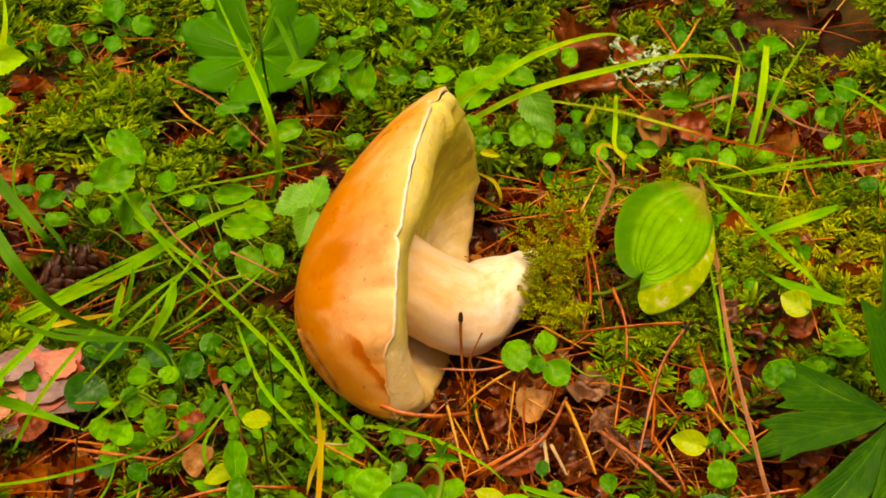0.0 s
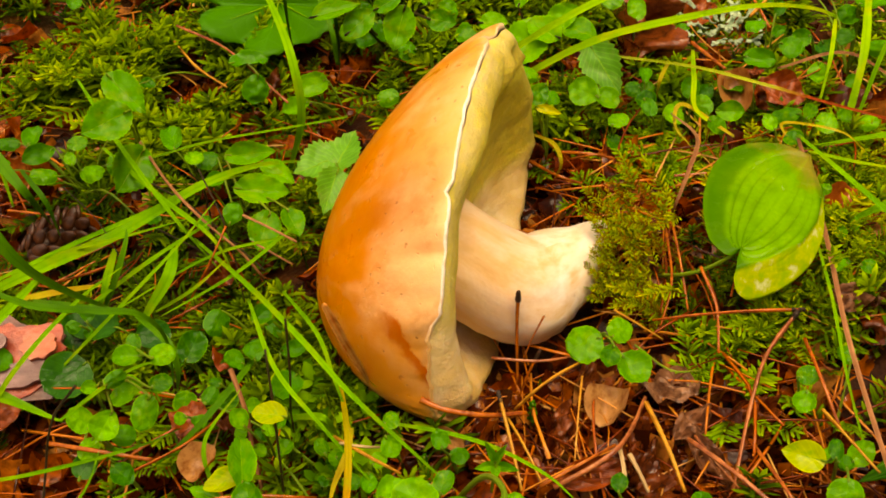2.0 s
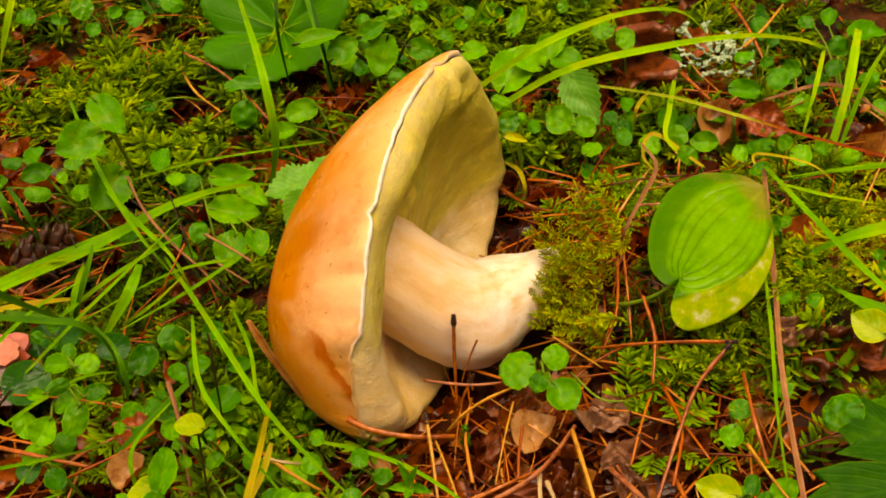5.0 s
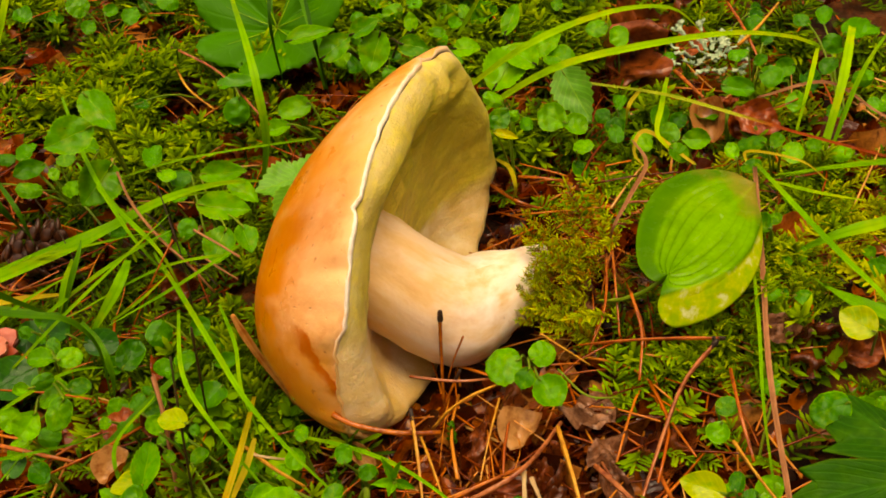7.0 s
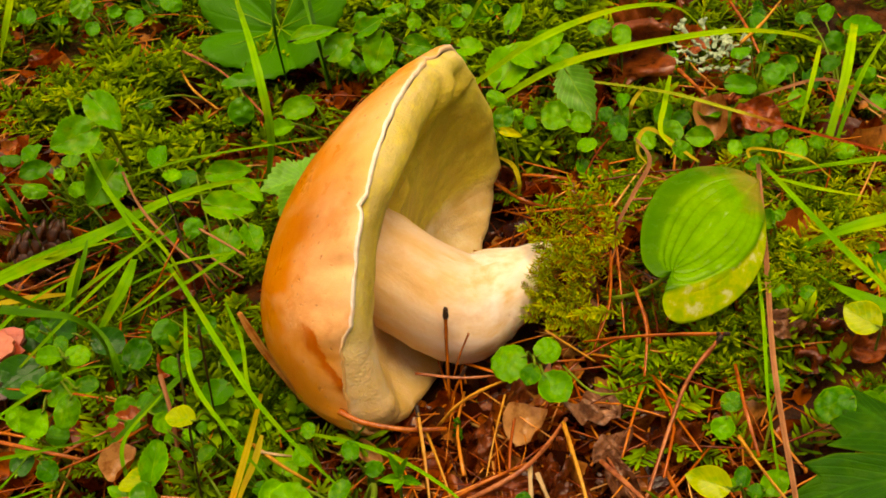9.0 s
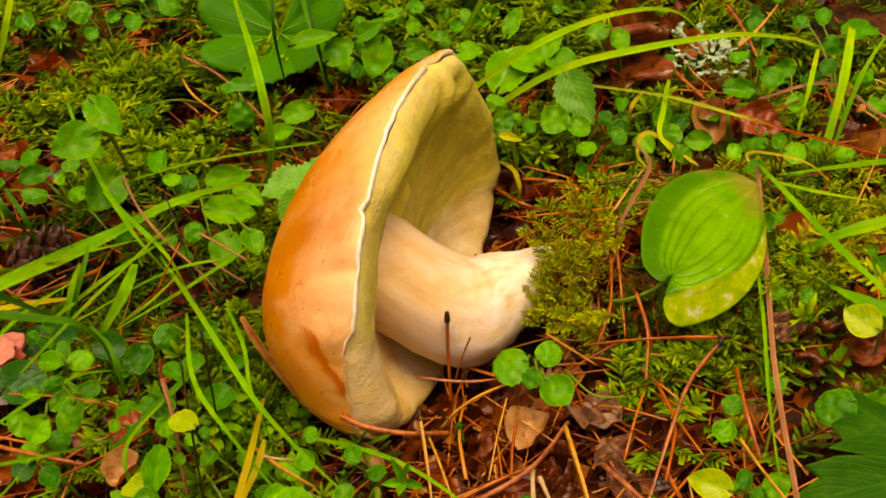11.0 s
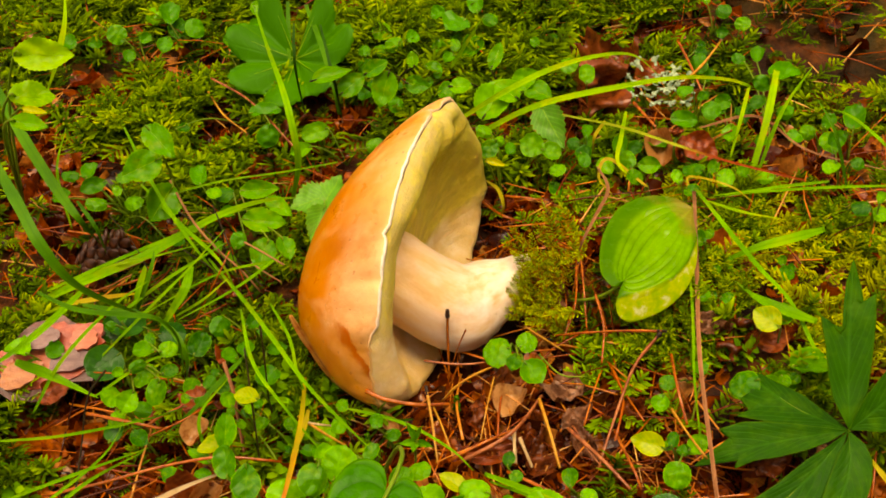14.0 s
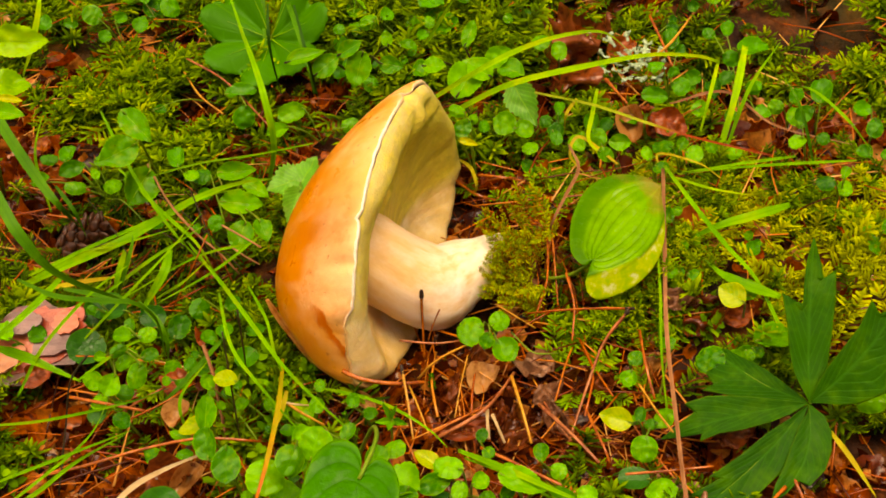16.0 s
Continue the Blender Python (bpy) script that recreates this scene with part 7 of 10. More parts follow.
sprig("twinflower_sprig", "creeping sprig with small round glossy green leaves", "plant", (0.1923, 0.0356, -0.0110), [
    ("mid", (0.1866, 0.0310, 0.0126), (0.1782, 0.0305, 0.0114), 0.0079, (-0.12, -0.27, 0.95)),
    ("twin", (0.1920, 0.0350, 0.0086), (0.1924, 0.0282, 0.0049), 0.0065, (-0.09, -0.48, 0.87)),
    ("twin", (0.1894, 0.0289, 0.0151), (0.1927, 0.0352, 0.0169), 0.0043, (-0.09, -0.23, 0.97))], "green_stem", 0.0005, "round-leaved sprigs in the moss")
sprig("twinflower_sprig", "creeping sprig with small round glossy green leaves", "plant", (0.2203, 0.0830, -0.0110), [
    ("mid", (0.2207, 0.0899, 0.0052), (0.2111, 0.0899, 0.0067), 0.0084, (0.14, -0.49, 0.86)),
    ("mid", (0.2140, 0.0681, 0.0171), (0.2124, 0.0599, 0.0110), 0.0078, (-0.07, -0.58, 0.81))], "green_stem", 0.0005, "round-leaved sprigs in the moss")
sprig("twinflower_sprig", "creeping sprig with small round glossy green leaves", "plant", (-0.1909, 0.2280, -0.0110), [
    ("mid", (-0.1927, 0.2329, 0.0082), (-0.1865, 0.2385, 0.0085), 0.0065, (0.52, -0.59, 0.62)),
    ("twin", (-0.2004, 0.2304, 0.0109), (-0.2100, 0.2327, 0.0183), 0.0120, (0.30, -0.73, 0.61)),
    ("mid", (-0.1887, 0.2086, 0.0164), (-0.1917, 0.2017, 0.0121), 0.0077, (0.34, -0.60, 0.73))], "green_stem", 0.0005, "round-leaved sprigs in the moss")
sprig("twinflower_sprig", "creeping sprig with small round glossy green leaves", "plant", (-0.2279, 0.2384, -0.0110), [
    ("mid", (-0.2313, 0.2422, 0.0030), (-0.2259, 0.2510, 0.0032), 0.0152, (0.11, -0.09, 0.99)),
    ("mid", (-0.2304, 0.2267, 0.0109), (-0.2399, 0.2294, 0.0153), 0.0114, (0.30, -0.38, 0.87))], "green_stem", 0.0005, "round-leaved sprigs in the moss")
grass("long light green grass blade arching from behind the cap", [(-0.1910, 0.0090, 0.0000), (-0.1640, 0.0070, 0.0140), (-0.1300, 0.0130, 0.0240), (-0.1030, 0.0340, 0.0260), (-0.0860, 0.0510, 0.0200), (-0.0700, 0.0680, 0.0080)], 0.0046, "grass", facing=(0, -0.7, 0.7))
grass("light green grass blade crossing under another", [(-0.1790, 0.0080, 0.0100), (-0.1530, 0.0150, 0.0170), (-0.1280, 0.0230, 0.0220), (-0.0990, 0.0410, 0.0220), (-0.0800, 0.0600, 0.0100)], 0.0018, "grass")
grass("dark curved grass blade over litter", [(-0.1550, -0.0360, 0.0500), (-0.1360, -0.0470, 0.0500), (-0.1200, -0.0460, 0.0450), (-0.1080, -0.0440, 0.0400), (-0.1040, -0.0410, 0.0250), (-0.1080, -0.0400, 0.0000)], 0.0024, "dark_grass")
grass("dark green leaning grass blade", [(-0.2260, 0.1170, 0.0600), (-0.2000, 0.0770, 0.0500), (-0.1770, 0.0460, 0.0400), (-0.1640, 0.0320, 0.0300), (-0.1670, 0.0480, 0.0000)], 0.0062, "dark_grass")
grass("broad dark grass blade leaning forward", [(-0.1650, -0.0090, 0.1000), (-0.1480, -0.0330, 0.0900), (-0.1390, -0.0450, 0.0800), (-0.1310, -0.0460, 0.0600), (-0.1200, -0.0240, 0.0200)], 0.0054, "dark_grass")
grass("narrow blade running beneath the bilberry sprig", [(-0.1420, 0.0570, 0.0300), (-0.1140, 0.0230, 0.0300), (-0.0940, 0.0010, 0.0280), (-0.0890, -0.0030, 0.0100)], 0.0018, "grass")
grass("long narrow blade arching before the cap", [(-0.1080, 0.0240, 0.0100), (-0.0800, -0.0230, 0.0280), (-0.0600, -0.0560, 0.0360), (-0.0460, -0.0770, 0.0360), (-0.0320, -0.0910, 0.0300), (-0.0190, -0.0970, 0.0150)], 0.0019, "grass")
grass("short blade bent over the moss", [(-0.0710, -0.0180, 0.0200), (-0.0570, -0.0480, 0.0300), (-0.0510, -0.0670, 0.0300), (-0.0480, -0.0710, 0.0100)], 0.0013, "grass")
grass("thin green blade lying before the cap", [(-0.0380, -0.0690, 0.0120), (-0.0210, -0.0760, 0.0140), (-0.0070, -0.0830, 0.0140), (0.0060, -0.0920, 0.0120), (0.0130, -0.0980, 0.0080)], 0.0013, "grass")
grass("orange-green withered blade of grass", [(-0.0470, -0.0780, 0.0220), (-0.0490, -0.0840, 0.0180), (-0.0530, -0.0890, 0.0120), (-0.0550, -0.0940, 0.0080)], 0.0022, "yellow_grass")
grass("arched lime green grass blade behind the cap", [(-0.0040, 0.1290, 0.0000), (0.0100, 0.1080, 0.0220), (0.0310, 0.0920, 0.0450), (0.0520, 0.1000, 0.0500), (0.0740, 0.1090, 0.0500), (0.0940, 0.1240, 0.0400), (0.1090, 0.1350, 0.0200)], 0.0032, "lime_grass")
grass("long arched lime green grass blade", [(0.0070, 0.1120, 0.0000), (0.0200, 0.1000, 0.0180), (0.0460, 0.0860, 0.0400), (0.0790, 0.0880, 0.0450), (0.1130, 0.1010, 0.0400), (0.1370, 0.1090, 0.0320), (0.1500, 0.1140, 0.0240)], 0.0034, "lime_grass", blunt=0.5)
grass("thin bent lime grass blade", [(0.1500, 0.1150, 0.0240), (0.1430, 0.0960, 0.0180), (0.1370, 0.0840, 0.0040)], 0.0022, "lime_grass", blunt=0.5)
grass("upright bright lime grass blade", [(0.1630, 0.1170, 0.0300), (0.1540, 0.0910, 0.0200), (0.1450, 0.0730, 0.0020)], 0.0045, "lime_grass", blunt=0.8)
grass("thin yellow-green grass stalk turning red", [(0.0570, 0.1120, 0.0160), (0.0850, 0.0860, 0.0240), (0.1080, 0.0660, 0.0260), (0.1310, 0.0590, 0.0200), (0.1670, 0.0620, 0.0040)], 0.0011, "turning_stalk", blunt=0.8, name='grass_stalk')
grass("green grass blade falling to the side", [(0.1120, 0.0390, 0.0220), (0.1200, 0.0050, 0.0260), (0.1280, -0.0190, 0.0260), (0.1370, -0.0350, 0.0220), (0.1440, -0.0540, 0.0120)], 0.0024, "grass", blunt=0.7)
grass("broad green grass blade in moss", [(0.1610, 0.0090, 0.0200), (0.1450, 0.0020, 0.0220), (0.1290, -0.0010, 0.0200), (0.1150, 0.0030, 0.0080)], 0.0047, "grass")
grass("broad short green grass blade", [(0.1450, -0.0440, 0.0200), (0.1320, -0.0400, 0.0240), (0.1240, -0.0330, 0.0240), (0.1210, -0.0110, 0.0120)], 0.0047, "grass")
grass("thin grass blade on the moss", [(0.1750, 0.0530, 0.0100), (0.1490, 0.0460, 0.0140), (0.1210, 0.0450, 0.0120)], 0.0015, "grass")
grass("thin yellow-green blade on the moss", [(0.1180, 0.0420, 0.0120), (0.1310, 0.0280, 0.0160), (0.1470, 0.0240, 0.0140)], 0.0013, "lime_grass")
grass("dark stalk of a lobed leaf", [(-0.0840, 0.2220, 0.0300), (-0.0700, 0.1760, 0.0300), (-0.0610, 0.1450, 0.0220), (-0.0600, 0.1430, 0.0040)], 0.0026, "dark_grass", blunt=0.8, name='leaf_stalk')
grass("dark leaf stalk in the shade", [(-0.1000, 0.2470, 0.0200), (-0.0920, 0.1940, 0.0200), (-0.0910, 0.1750, 0.0100)], 0.0023, "dark_grass", blunt=0.8, name='leaf_stalk')
grass("tall bright grass blade narrowing downward", [(-0.0780, 0.0740, 0.0000), (-0.0680, 0.0650, 0.0300), (-0.0680, 0.0700, 0.0500), (-0.0730, 0.0860, 0.0600), (-0.0820, 0.1110, 0.0660), (-0.0940, 0.1480, 0.0700)], 0.0038, "grass", blunt=0.3)
grass("thin green stalk leaning against the cap", [(-0.1340, 0.0750, 0.0100), (-0.1070, 0.0690, 0.0200), (-0.0760, 0.0620, 0.0280), (-0.0520, 0.0780, 0.0200)], 0.0009, "grass", blunt=0.8)
grass("broad pale green blade stub", [(-0.1100, 0.0080, 0.0200), (-0.1110, -0.0040, 0.0180), (-0.1190, -0.0080, 0.0080), (-0.1250, -0.0100, 0.0000)], 0.0050, "grass", blunt=0.5)
grass("short green blade in the litter", [(-0.1310, 0.0100, 0.0200), (-0.1350, 0.0020, 0.0120), (-0.1400, -0.0010, 0.0000)], 0.0032, "grass")
grass("thin blade crossing the litter", [(-0.0700, 0.0130, 0.0200), (-0.0870, -0.0100, 0.0220), (-0.1150, -0.0130, 0.0080)], 0.0012, "grass")
grass("thin blade over the moss", [(-0.0730, 0.0110, 0.0180), (-0.0970, 0.0020, 0.0200), (-0.1310, -0.0110, 0.0100)], 0.0010, "grass")
grass("pale blade lying in the litter", [(-0.1720, 0.0050, 0.0040), (-0.1520, 0.0040, 0.0080), (-0.1360, 0.0100, 0.0040)], 0.0027, "yellow_grass")
grass("pale green blade among needles", [(-0.1330, -0.0650, 0.0200), (-0.1240, -0.0550, 0.0200), (-0.1140, -0.0440, 0.0180), (-0.1040, -0.0310, 0.0060)], 0.0012, "grass")
grass("yellow curled grass blade by the stem", [(0.0190, 0.0670, 0.0120), (0.0250, 0.0490, 0.0200), (0.0270, 0.0420, 0.0160), (0.0250, 0.0460, 0.0060)], 0.0019, "yellow_grass")
grass("yellow grass blade curling over the moss", [(0.0890, 0.1050, 0.0200), (0.0840, 0.0810, 0.0220), (0.0810, 0.0620, 0.0200), (0.0940, 0.0540, 0.0120)], 0.0024, "lime_grass")
grass("small yellow blade in moss", [(0.0780, 0.0980, 0.0200), (0.0720, 0.0860, 0.0200), (0.0710, 0.0870, 0.0100)], 0.0018, "yellow_grass")
grass("withered brown grass blade drooping", [(0.0710, 0.0620, 0.0200), (0.0730, 0.0310, 0.0310), (0.0660, 0.0120, 0.0320), (0.0590, -0.0010, 0.0280), (0.0580, 0.0070, 0.0100)], 0.0017, "brown_straw", blunt=0.5)
grass("yellow withered strip on the moss", [(0.0930, 0.0520, 0.0140), (0.0770, 0.0670, 0.0200), (0.0710, 0.0540, 0.0200), (0.0770, 0.0500, 0.0120)], 0.0017, "yellow_grass")
grass("thin blade at the wood's edge", [(-0.0000, 0.1730, 0.0100), (0.0110, 0.1660, 0.0300), (0.0210, 0.1560, 0.0500)], 0.0024, "lime_grass")
grass("green blade in the back", [(-0.2420, 0.1920, 0.0000), (-0.2200, 0.1740, 0.0300), (-0.2100, 0.1800, 0.0500), (-0.2110, 0.1960, 0.0600)], 0.0048, "lime_grass")
grass("broad green blade low before the litter", [(0.0170, -0.1010, 0.0100), (0.0340, -0.1140, 0.0160), (0.0490, -0.1230, 0.0160), (0.0660, -0.1290, 0.0100)], 0.0026, "grass")
grass("thin green stem low before the litter", [(0.0190, -0.1030, 0.0080), (0.0390, -0.1150, 0.0100), (0.0600, -0.1300, 0.0060)], 0.0010, "grass", blunt=0.8)
grass("pale whitish dry straw", [(-0.1100, -0.1210, 0.0120), (-0.1000, -0.1150, 0.0180), (-0.0880, -0.1110, 0.0220), (-0.0760, -0.1000, 0.0160)], 0.0023, "pale_straw", blunt=0.4)
grass("thin green blade at the litter's edge", [(-0.1650, -0.0540, 0.0300), (-0.1560, -0.0520, 0.0200), (-0.1370, -0.0570, 0.0100)], 0.0049, "grass")
grass("light blade leaning over bark", [(-0.1490, -0.0140, 0.0300), (-0.1580, -0.0330, 0.0300), (-0.1710, -0.0430, 0.0250), (-0.1850, -0.0500, 0.0200)], 0.0035, "grass")
grass("grass blade low at the edge", [(-0.1550, -0.1210, 0.0120), (-0.1360, -0.1180, 0.0200), (-0.1230, -0.1040, 0.0200), (-0.1120, -0.0850, 0.0100)], 0.0018, "grass")
grass("fine grass blade low at the edge", [(-0.1530, -0.1120, 0.0200), (-0.1260, -0.1050, 0.0250), (-0.1050, -0.0910, 0.0200)], 0.0013, "grass")
grass("thin stalk in the shade", [(0.1800, 0.1180, 0.0000), (0.1830, 0.0790, 0.0300), (0.1890, 0.0420, 0.0400), (0.2040, 0.0420, 0.0200)], 0.0024, "grass")
grass("yellow straw by the palmate leaf", [(0.1500, -0.1030, 0.0120), (0.1550, -0.1150, 0.0100), (0.1600, -0.1270, 0.0060)], 0.0021, "yellow_grass")
grass("curled pale green grass strip", [(-0.0660, -0.0640, 0.0120), (-0.0550, -0.0750, 0.0240), (-0.0530, -0.0720, 0.0120)], 0.0023, "grass")
grass("thin curled yellow grass blade", [(0.1120, 0.0400, 0.0160), (0.1120, 0.0550, 0.0160), (0.1270, 0.0390, 0.0220), (0.1380, 0.0390, 0.0120)], 0.0011, "yellow_grass", blunt=0.5)
grass("upright orange-brown withered straw", [(-0.0510, -0.0600, 0.0200), (-0.0470, -0.0860, 0.0300), (-0.0460, -0.1050, 0.0340), (-0.0470, -0.1200, 0.0340), (-0.0500, -0.1320, 0.0300), (-0.0570, -0.1360, 0.0160)], 0.0017, "orange_straw", blunt=0.3, name='straw')
grass("thin grass blade slanting over the litter", [(-0.1500, -0.1270, 0.0200), (-0.1330, -0.1170, 0.0260), (-0.1200, -0.0940, 0.0220), (-0.1260, -0.0570, 0.0040)], 0.0011, "grass")
grass("thin grass blade low over red needles", [(-0.1650, -0.0850, 0.0200), (-0.1380, -0.0870, 0.0240), (-0.1110, -0.0740, 0.0160), (-0.1020, -0.0580, 0.0040)], 0.0011, "grass")
grass("narrow grass blade rising beside bark", [(-0.1660, -0.0580, 0.0040), (-0.1500, -0.0490, 0.0240), (-0.1320, -0.0310, 0.0340), (-0.1220, -0.0110, 0.0300)], 0.0017, "grass")
grass("thin stalk of grass crossing the long blade", [(-0.1470, -0.0310, 0.0040), (-0.1250, -0.0210, 0.0200), (-0.1060, -0.0050, 0.0300), (-0.0950, 0.0200, 0.0300)], 0.0012, "grass")
grass("narrow dark blade by the bilberry leaves", [(-0.1560, 0.0910, 0.0400), (-0.1300, 0.0430, 0.0400), (-0.1090, 0.0130, 0.0300), (-0.0970, 0.0090, 0.0060)], 0.0018, "grass")
grass("narrow blade beside the cap", [(-0.0790, -0.0310, 0.0300), (-0.0670, -0.0660, 0.0360), (-0.0540, -0.0830, 0.0300), (-0.0380, -0.0940, 0.0080)], 0.0015, "grass")
grass("short blade under round leaves", [(-0.0870, -0.0870, 0.0040), (-0.0890, -0.0780, 0.0200), (-0.0790, -0.0640, 0.0260)], 0.0013, "grass")
grass("thin upright blade in dark moss", [(-0.1850, 0.0590, 0.0040), (-0.1870, 0.0710, 0.0300), (-0.1820, 0.0860, 0.0450)], 0.0015, "grass")
grass("thin blade in front of dark litter", [(0.1960, 0.0350, 0.0200), (0.1630, 0.0290, 0.0260), (0.1360, 0.0360, 0.0200), (0.1220, 0.0510, 0.0060)], 0.0013, "grass")
grass("slender blade in the dark hollow", [(0.1470, 0.0700, 0.0040), (0.1580, 0.0820, 0.0300), (0.1730, 0.0950, 0.0450)], 0.0020, "grass")
grass("slender blade leaning in the hollow", [(0.1850, 0.0560, 0.0020), (0.1770, 0.0620, 0.0300), (0.1710, 0.0750, 0.0400)], 0.0019, "dark_grass")
grass("thin red stalk over dark litter", [(0.1250, 0.1040, 0.0080), (0.1520, 0.1020, 0.0140), (0.1700, 0.0750, 0.0120), (0.2030, 0.0610, 0.0080)], 0.0014, "brown_straw")
grass("long brown straw leaning across the moss", [(0.1110, 0.0360, 0.0230), (0.1040, -0.0160, 0.0240), (0.0990, -0.0570, 0.0180), (0.0970, -0.0980, 0.0120), (0.0960, -0.1190, 0.0100), (0.0960, -0.1450, 0.0060)], 0.0015, "brown_straw", blunt=0.9, fold=0.6, name='straw')
grass("green stalk beside the brown straw", [(0.1020, -0.0110, 0.0220), (0.0990, -0.0400, 0.0200), (0.0960, -0.0660, 0.0140), (0.0950, -0.0920, 0.0060)], 0.0012, "grass", blunt=0.5)
twig("upright brown needle pair with a blackened sheath", [(0.0040, -0.0340, 0.0260), (0.0030, -0.0360, 0.0140), (0.0020, -0.0430, -0.0060)], 0.00088, 0.00070, "needle", tip='black', name='needle_pair')
twig("rosy needle lying across the hollow", [(-0.0060, -0.0490, 0.0140), (0.0090, -0.0500, 0.0120), (0.0240, -0.0450, 0.0080)], 0.00061, 0.00049, "pink_needle")
twig("tan curved twig before the stem", [(0.0000, -0.0580, -0.0000), (0.0070, -0.0590, 0.0100), (0.0150, -0.0550, 0.0120), (0.0260, -0.0460, 0.0080)], 0.00071, 0.00057, "tan_twig", name='twig', category='twig')
twig("short upright red-brown needle", [(0.0110, -0.0410, 0.0220), (0.0070, -0.0410, 0.0120), (0.0040, -0.0410, 0.0020)], 0.00044, 0.00035, "needle")
twig("short needle with a dark tip", [(0.0090, -0.0460, 0.0120), (0.0050, -0.0480, 0.0040), (0.0020, -0.0500, -0.0040)], 0.00062, 0.00049, "needle", tip='black')
twig("orange needle under the cap's edge", [(-0.0280, -0.0630, 0.0140), (-0.0210, -0.0660, 0.0120), (-0.0090, -0.0660, 0.0080), (0.0030, -0.0630, 0.0040)], 0.00120, 0.00096, "needle")
twig("pale dry needle standing by the cap", [(-0.0050, -0.0610, 0.0120), (-0.0030, -0.0730, 0.0060), (-0.0010, -0.0880, 0.0000)], 0.00077, 0.00062, "tan_twig", tip='black')
twig("pale dry needle in litter", [(-0.0030, -0.0640, 0.0040), (0.0010, -0.0750, 0.0040), (0.0050, -0.0860, 0.0000)], 0.00061, 0.00049, "tan_twig")
twig("thick rosy twig in the litter", [(0.0080, -0.0890, 0.0020), (0.0230, -0.0850, 0.0080), (0.0310, -0.0770, 0.0080), (0.0390, -0.0610, 0.0040)], 0.00107, 0.00086, "pink_needle", name='twig', category='twig')
twig("orange twig beside a rosy one", [(0.0040, -0.0890, 0.0030), (0.0160, -0.0860, 0.0080), (0.0270, -0.0790, 0.0060)], 0.00074, 0.00059, "needle", name='twig', category='twig')
twig("bent tan twig in the litter", [(0.0380, -0.0660, 0.0080), (0.0400, -0.0760, 0.0080), (0.0420, -0.0850, 0.0060), (0.0440, -0.0940, 0.0020)], 0.00093, 0.00075, "tan_twig", name='twig', category='twig')
twig("straight red-brown needle with a black end", [(0.0870, -0.0490, 0.0240), (0.0730, -0.0440, 0.0200), (0.0600, -0.0400, 0.0160), (0.0460, -0.0350, 0.0100)], 0.00077, 0.00062, "needle", tip='black')
twig("rosy bent twig with a black end", [(0.0850, -0.0500, 0.0240), (0.0750, -0.0580, 0.0160), (0.0680, -0.0700, 0.0080), (0.0580, -0.0930, 0.0000)], 0.00094, 0.00075, "pink_needle", name='twig', category='twig', tip='black')
twig("orange needle hanging in moss", [(0.0630, -0.0230, 0.0200), (0.0650, -0.0370, 0.0160), (0.0630, -0.0510, 0.0100)], 0.00073, 0.00058, "needle")
twig("dark red needle in the moss", [(0.0900, -0.0480, 0.0100), (0.0900, -0.0660, 0.0100), (0.0920, -0.0780, 0.0040)], 0.00080, 0.00064, "needle")
twig("yellow-tan dry stalk in moss", [(0.0860, -0.0770, 0.0120), (0.0900, -0.0880, 0.0120), (0.0960, -0.0970, 0.0080)], 0.00066, 0.00053, "tan_twig", name='stalk', category='twig')
twig("tan needle beside the moss tuft", [(0.0340, -0.0330, 0.0140), (0.0410, -0.0360, 0.0100), (0.0490, -0.0380, 0.0040)], 0.00054, 0.00043, "tan_twig")
twig("red needle beside the moss tuft", [(0.0260, -0.0400, 0.0060), (0.0370, -0.0410, 0.0080), (0.0460, -0.0370, 0.0040)], 0.00054, 0.00043, "needle")
twig("tan needle hanging in the moss", [(0.0590, 0.0060, 0.0200), (0.0590, -0.0140, 0.0140), (0.0590, -0.0280, 0.0060)], 0.00058, 0.00046, "needle")
twig("needle crossing the moss", [(0.0570, 0.0010, 0.0160), (0.0550, -0.0200, 0.0120), (0.0490, -0.0340, 0.0060)], 0.00067, 0.00054, "needle")
twig("pale dry chip of straw", [(0.0280, -0.0800, 0.0060), (0.0280, -0.0860, 0.0060), (0.0280, -0.0910, 0.0020)], 0.00075, 0.00060, "pale_straw")
twig("pale dry chip of straw", [(0.0300, -0.0840, 0.0080), (0.0320, -0.0890, 0.0060), (0.0340, -0.0930, 0.0020)], 0.00065, 0.00052, "pale_straw")
twig("long rosy needle on the moss", [(-0.1360, 0.1770, 0.0120), (-0.1080, 0.1470, 0.0140), (-0.0800, 0.1100, 0.0080)], 0.00087, 0.00069, "pink_needle")
twig("tan needle on the moss", [(-0.1360, 0.1660, 0.0100), (-0.1220, 0.1390, 0.0120), (-0.1070, 0.1230, 0.0100)], 0.00085, 0.00068, "tan_twig")
twig("tan needle on the moss", [(-0.0540, -0.0710, 0.0100), (-0.0430, -0.0810, 0.0120), (-0.0350, -0.0830, 0.0060)], 0.00078, 0.00063, "tan_twig")
twig("pale needle on the moss", [(-0.0520, -0.0750, 0.0120), (-0.0450, -0.0770, 0.0120), (-0.0410, -0.0730, 0.0060)], 0.00043, 0.00034, "pale_straw")
twig("orange twig lying in the moss", [(-0.1410, -0.0630, 0.0080), (-0.1210, -0.0700, 0.0100), (-0.1080, -0.0710, 0.0060)], 0.00098, 0.00079, "needle", name='twig', category='twig')
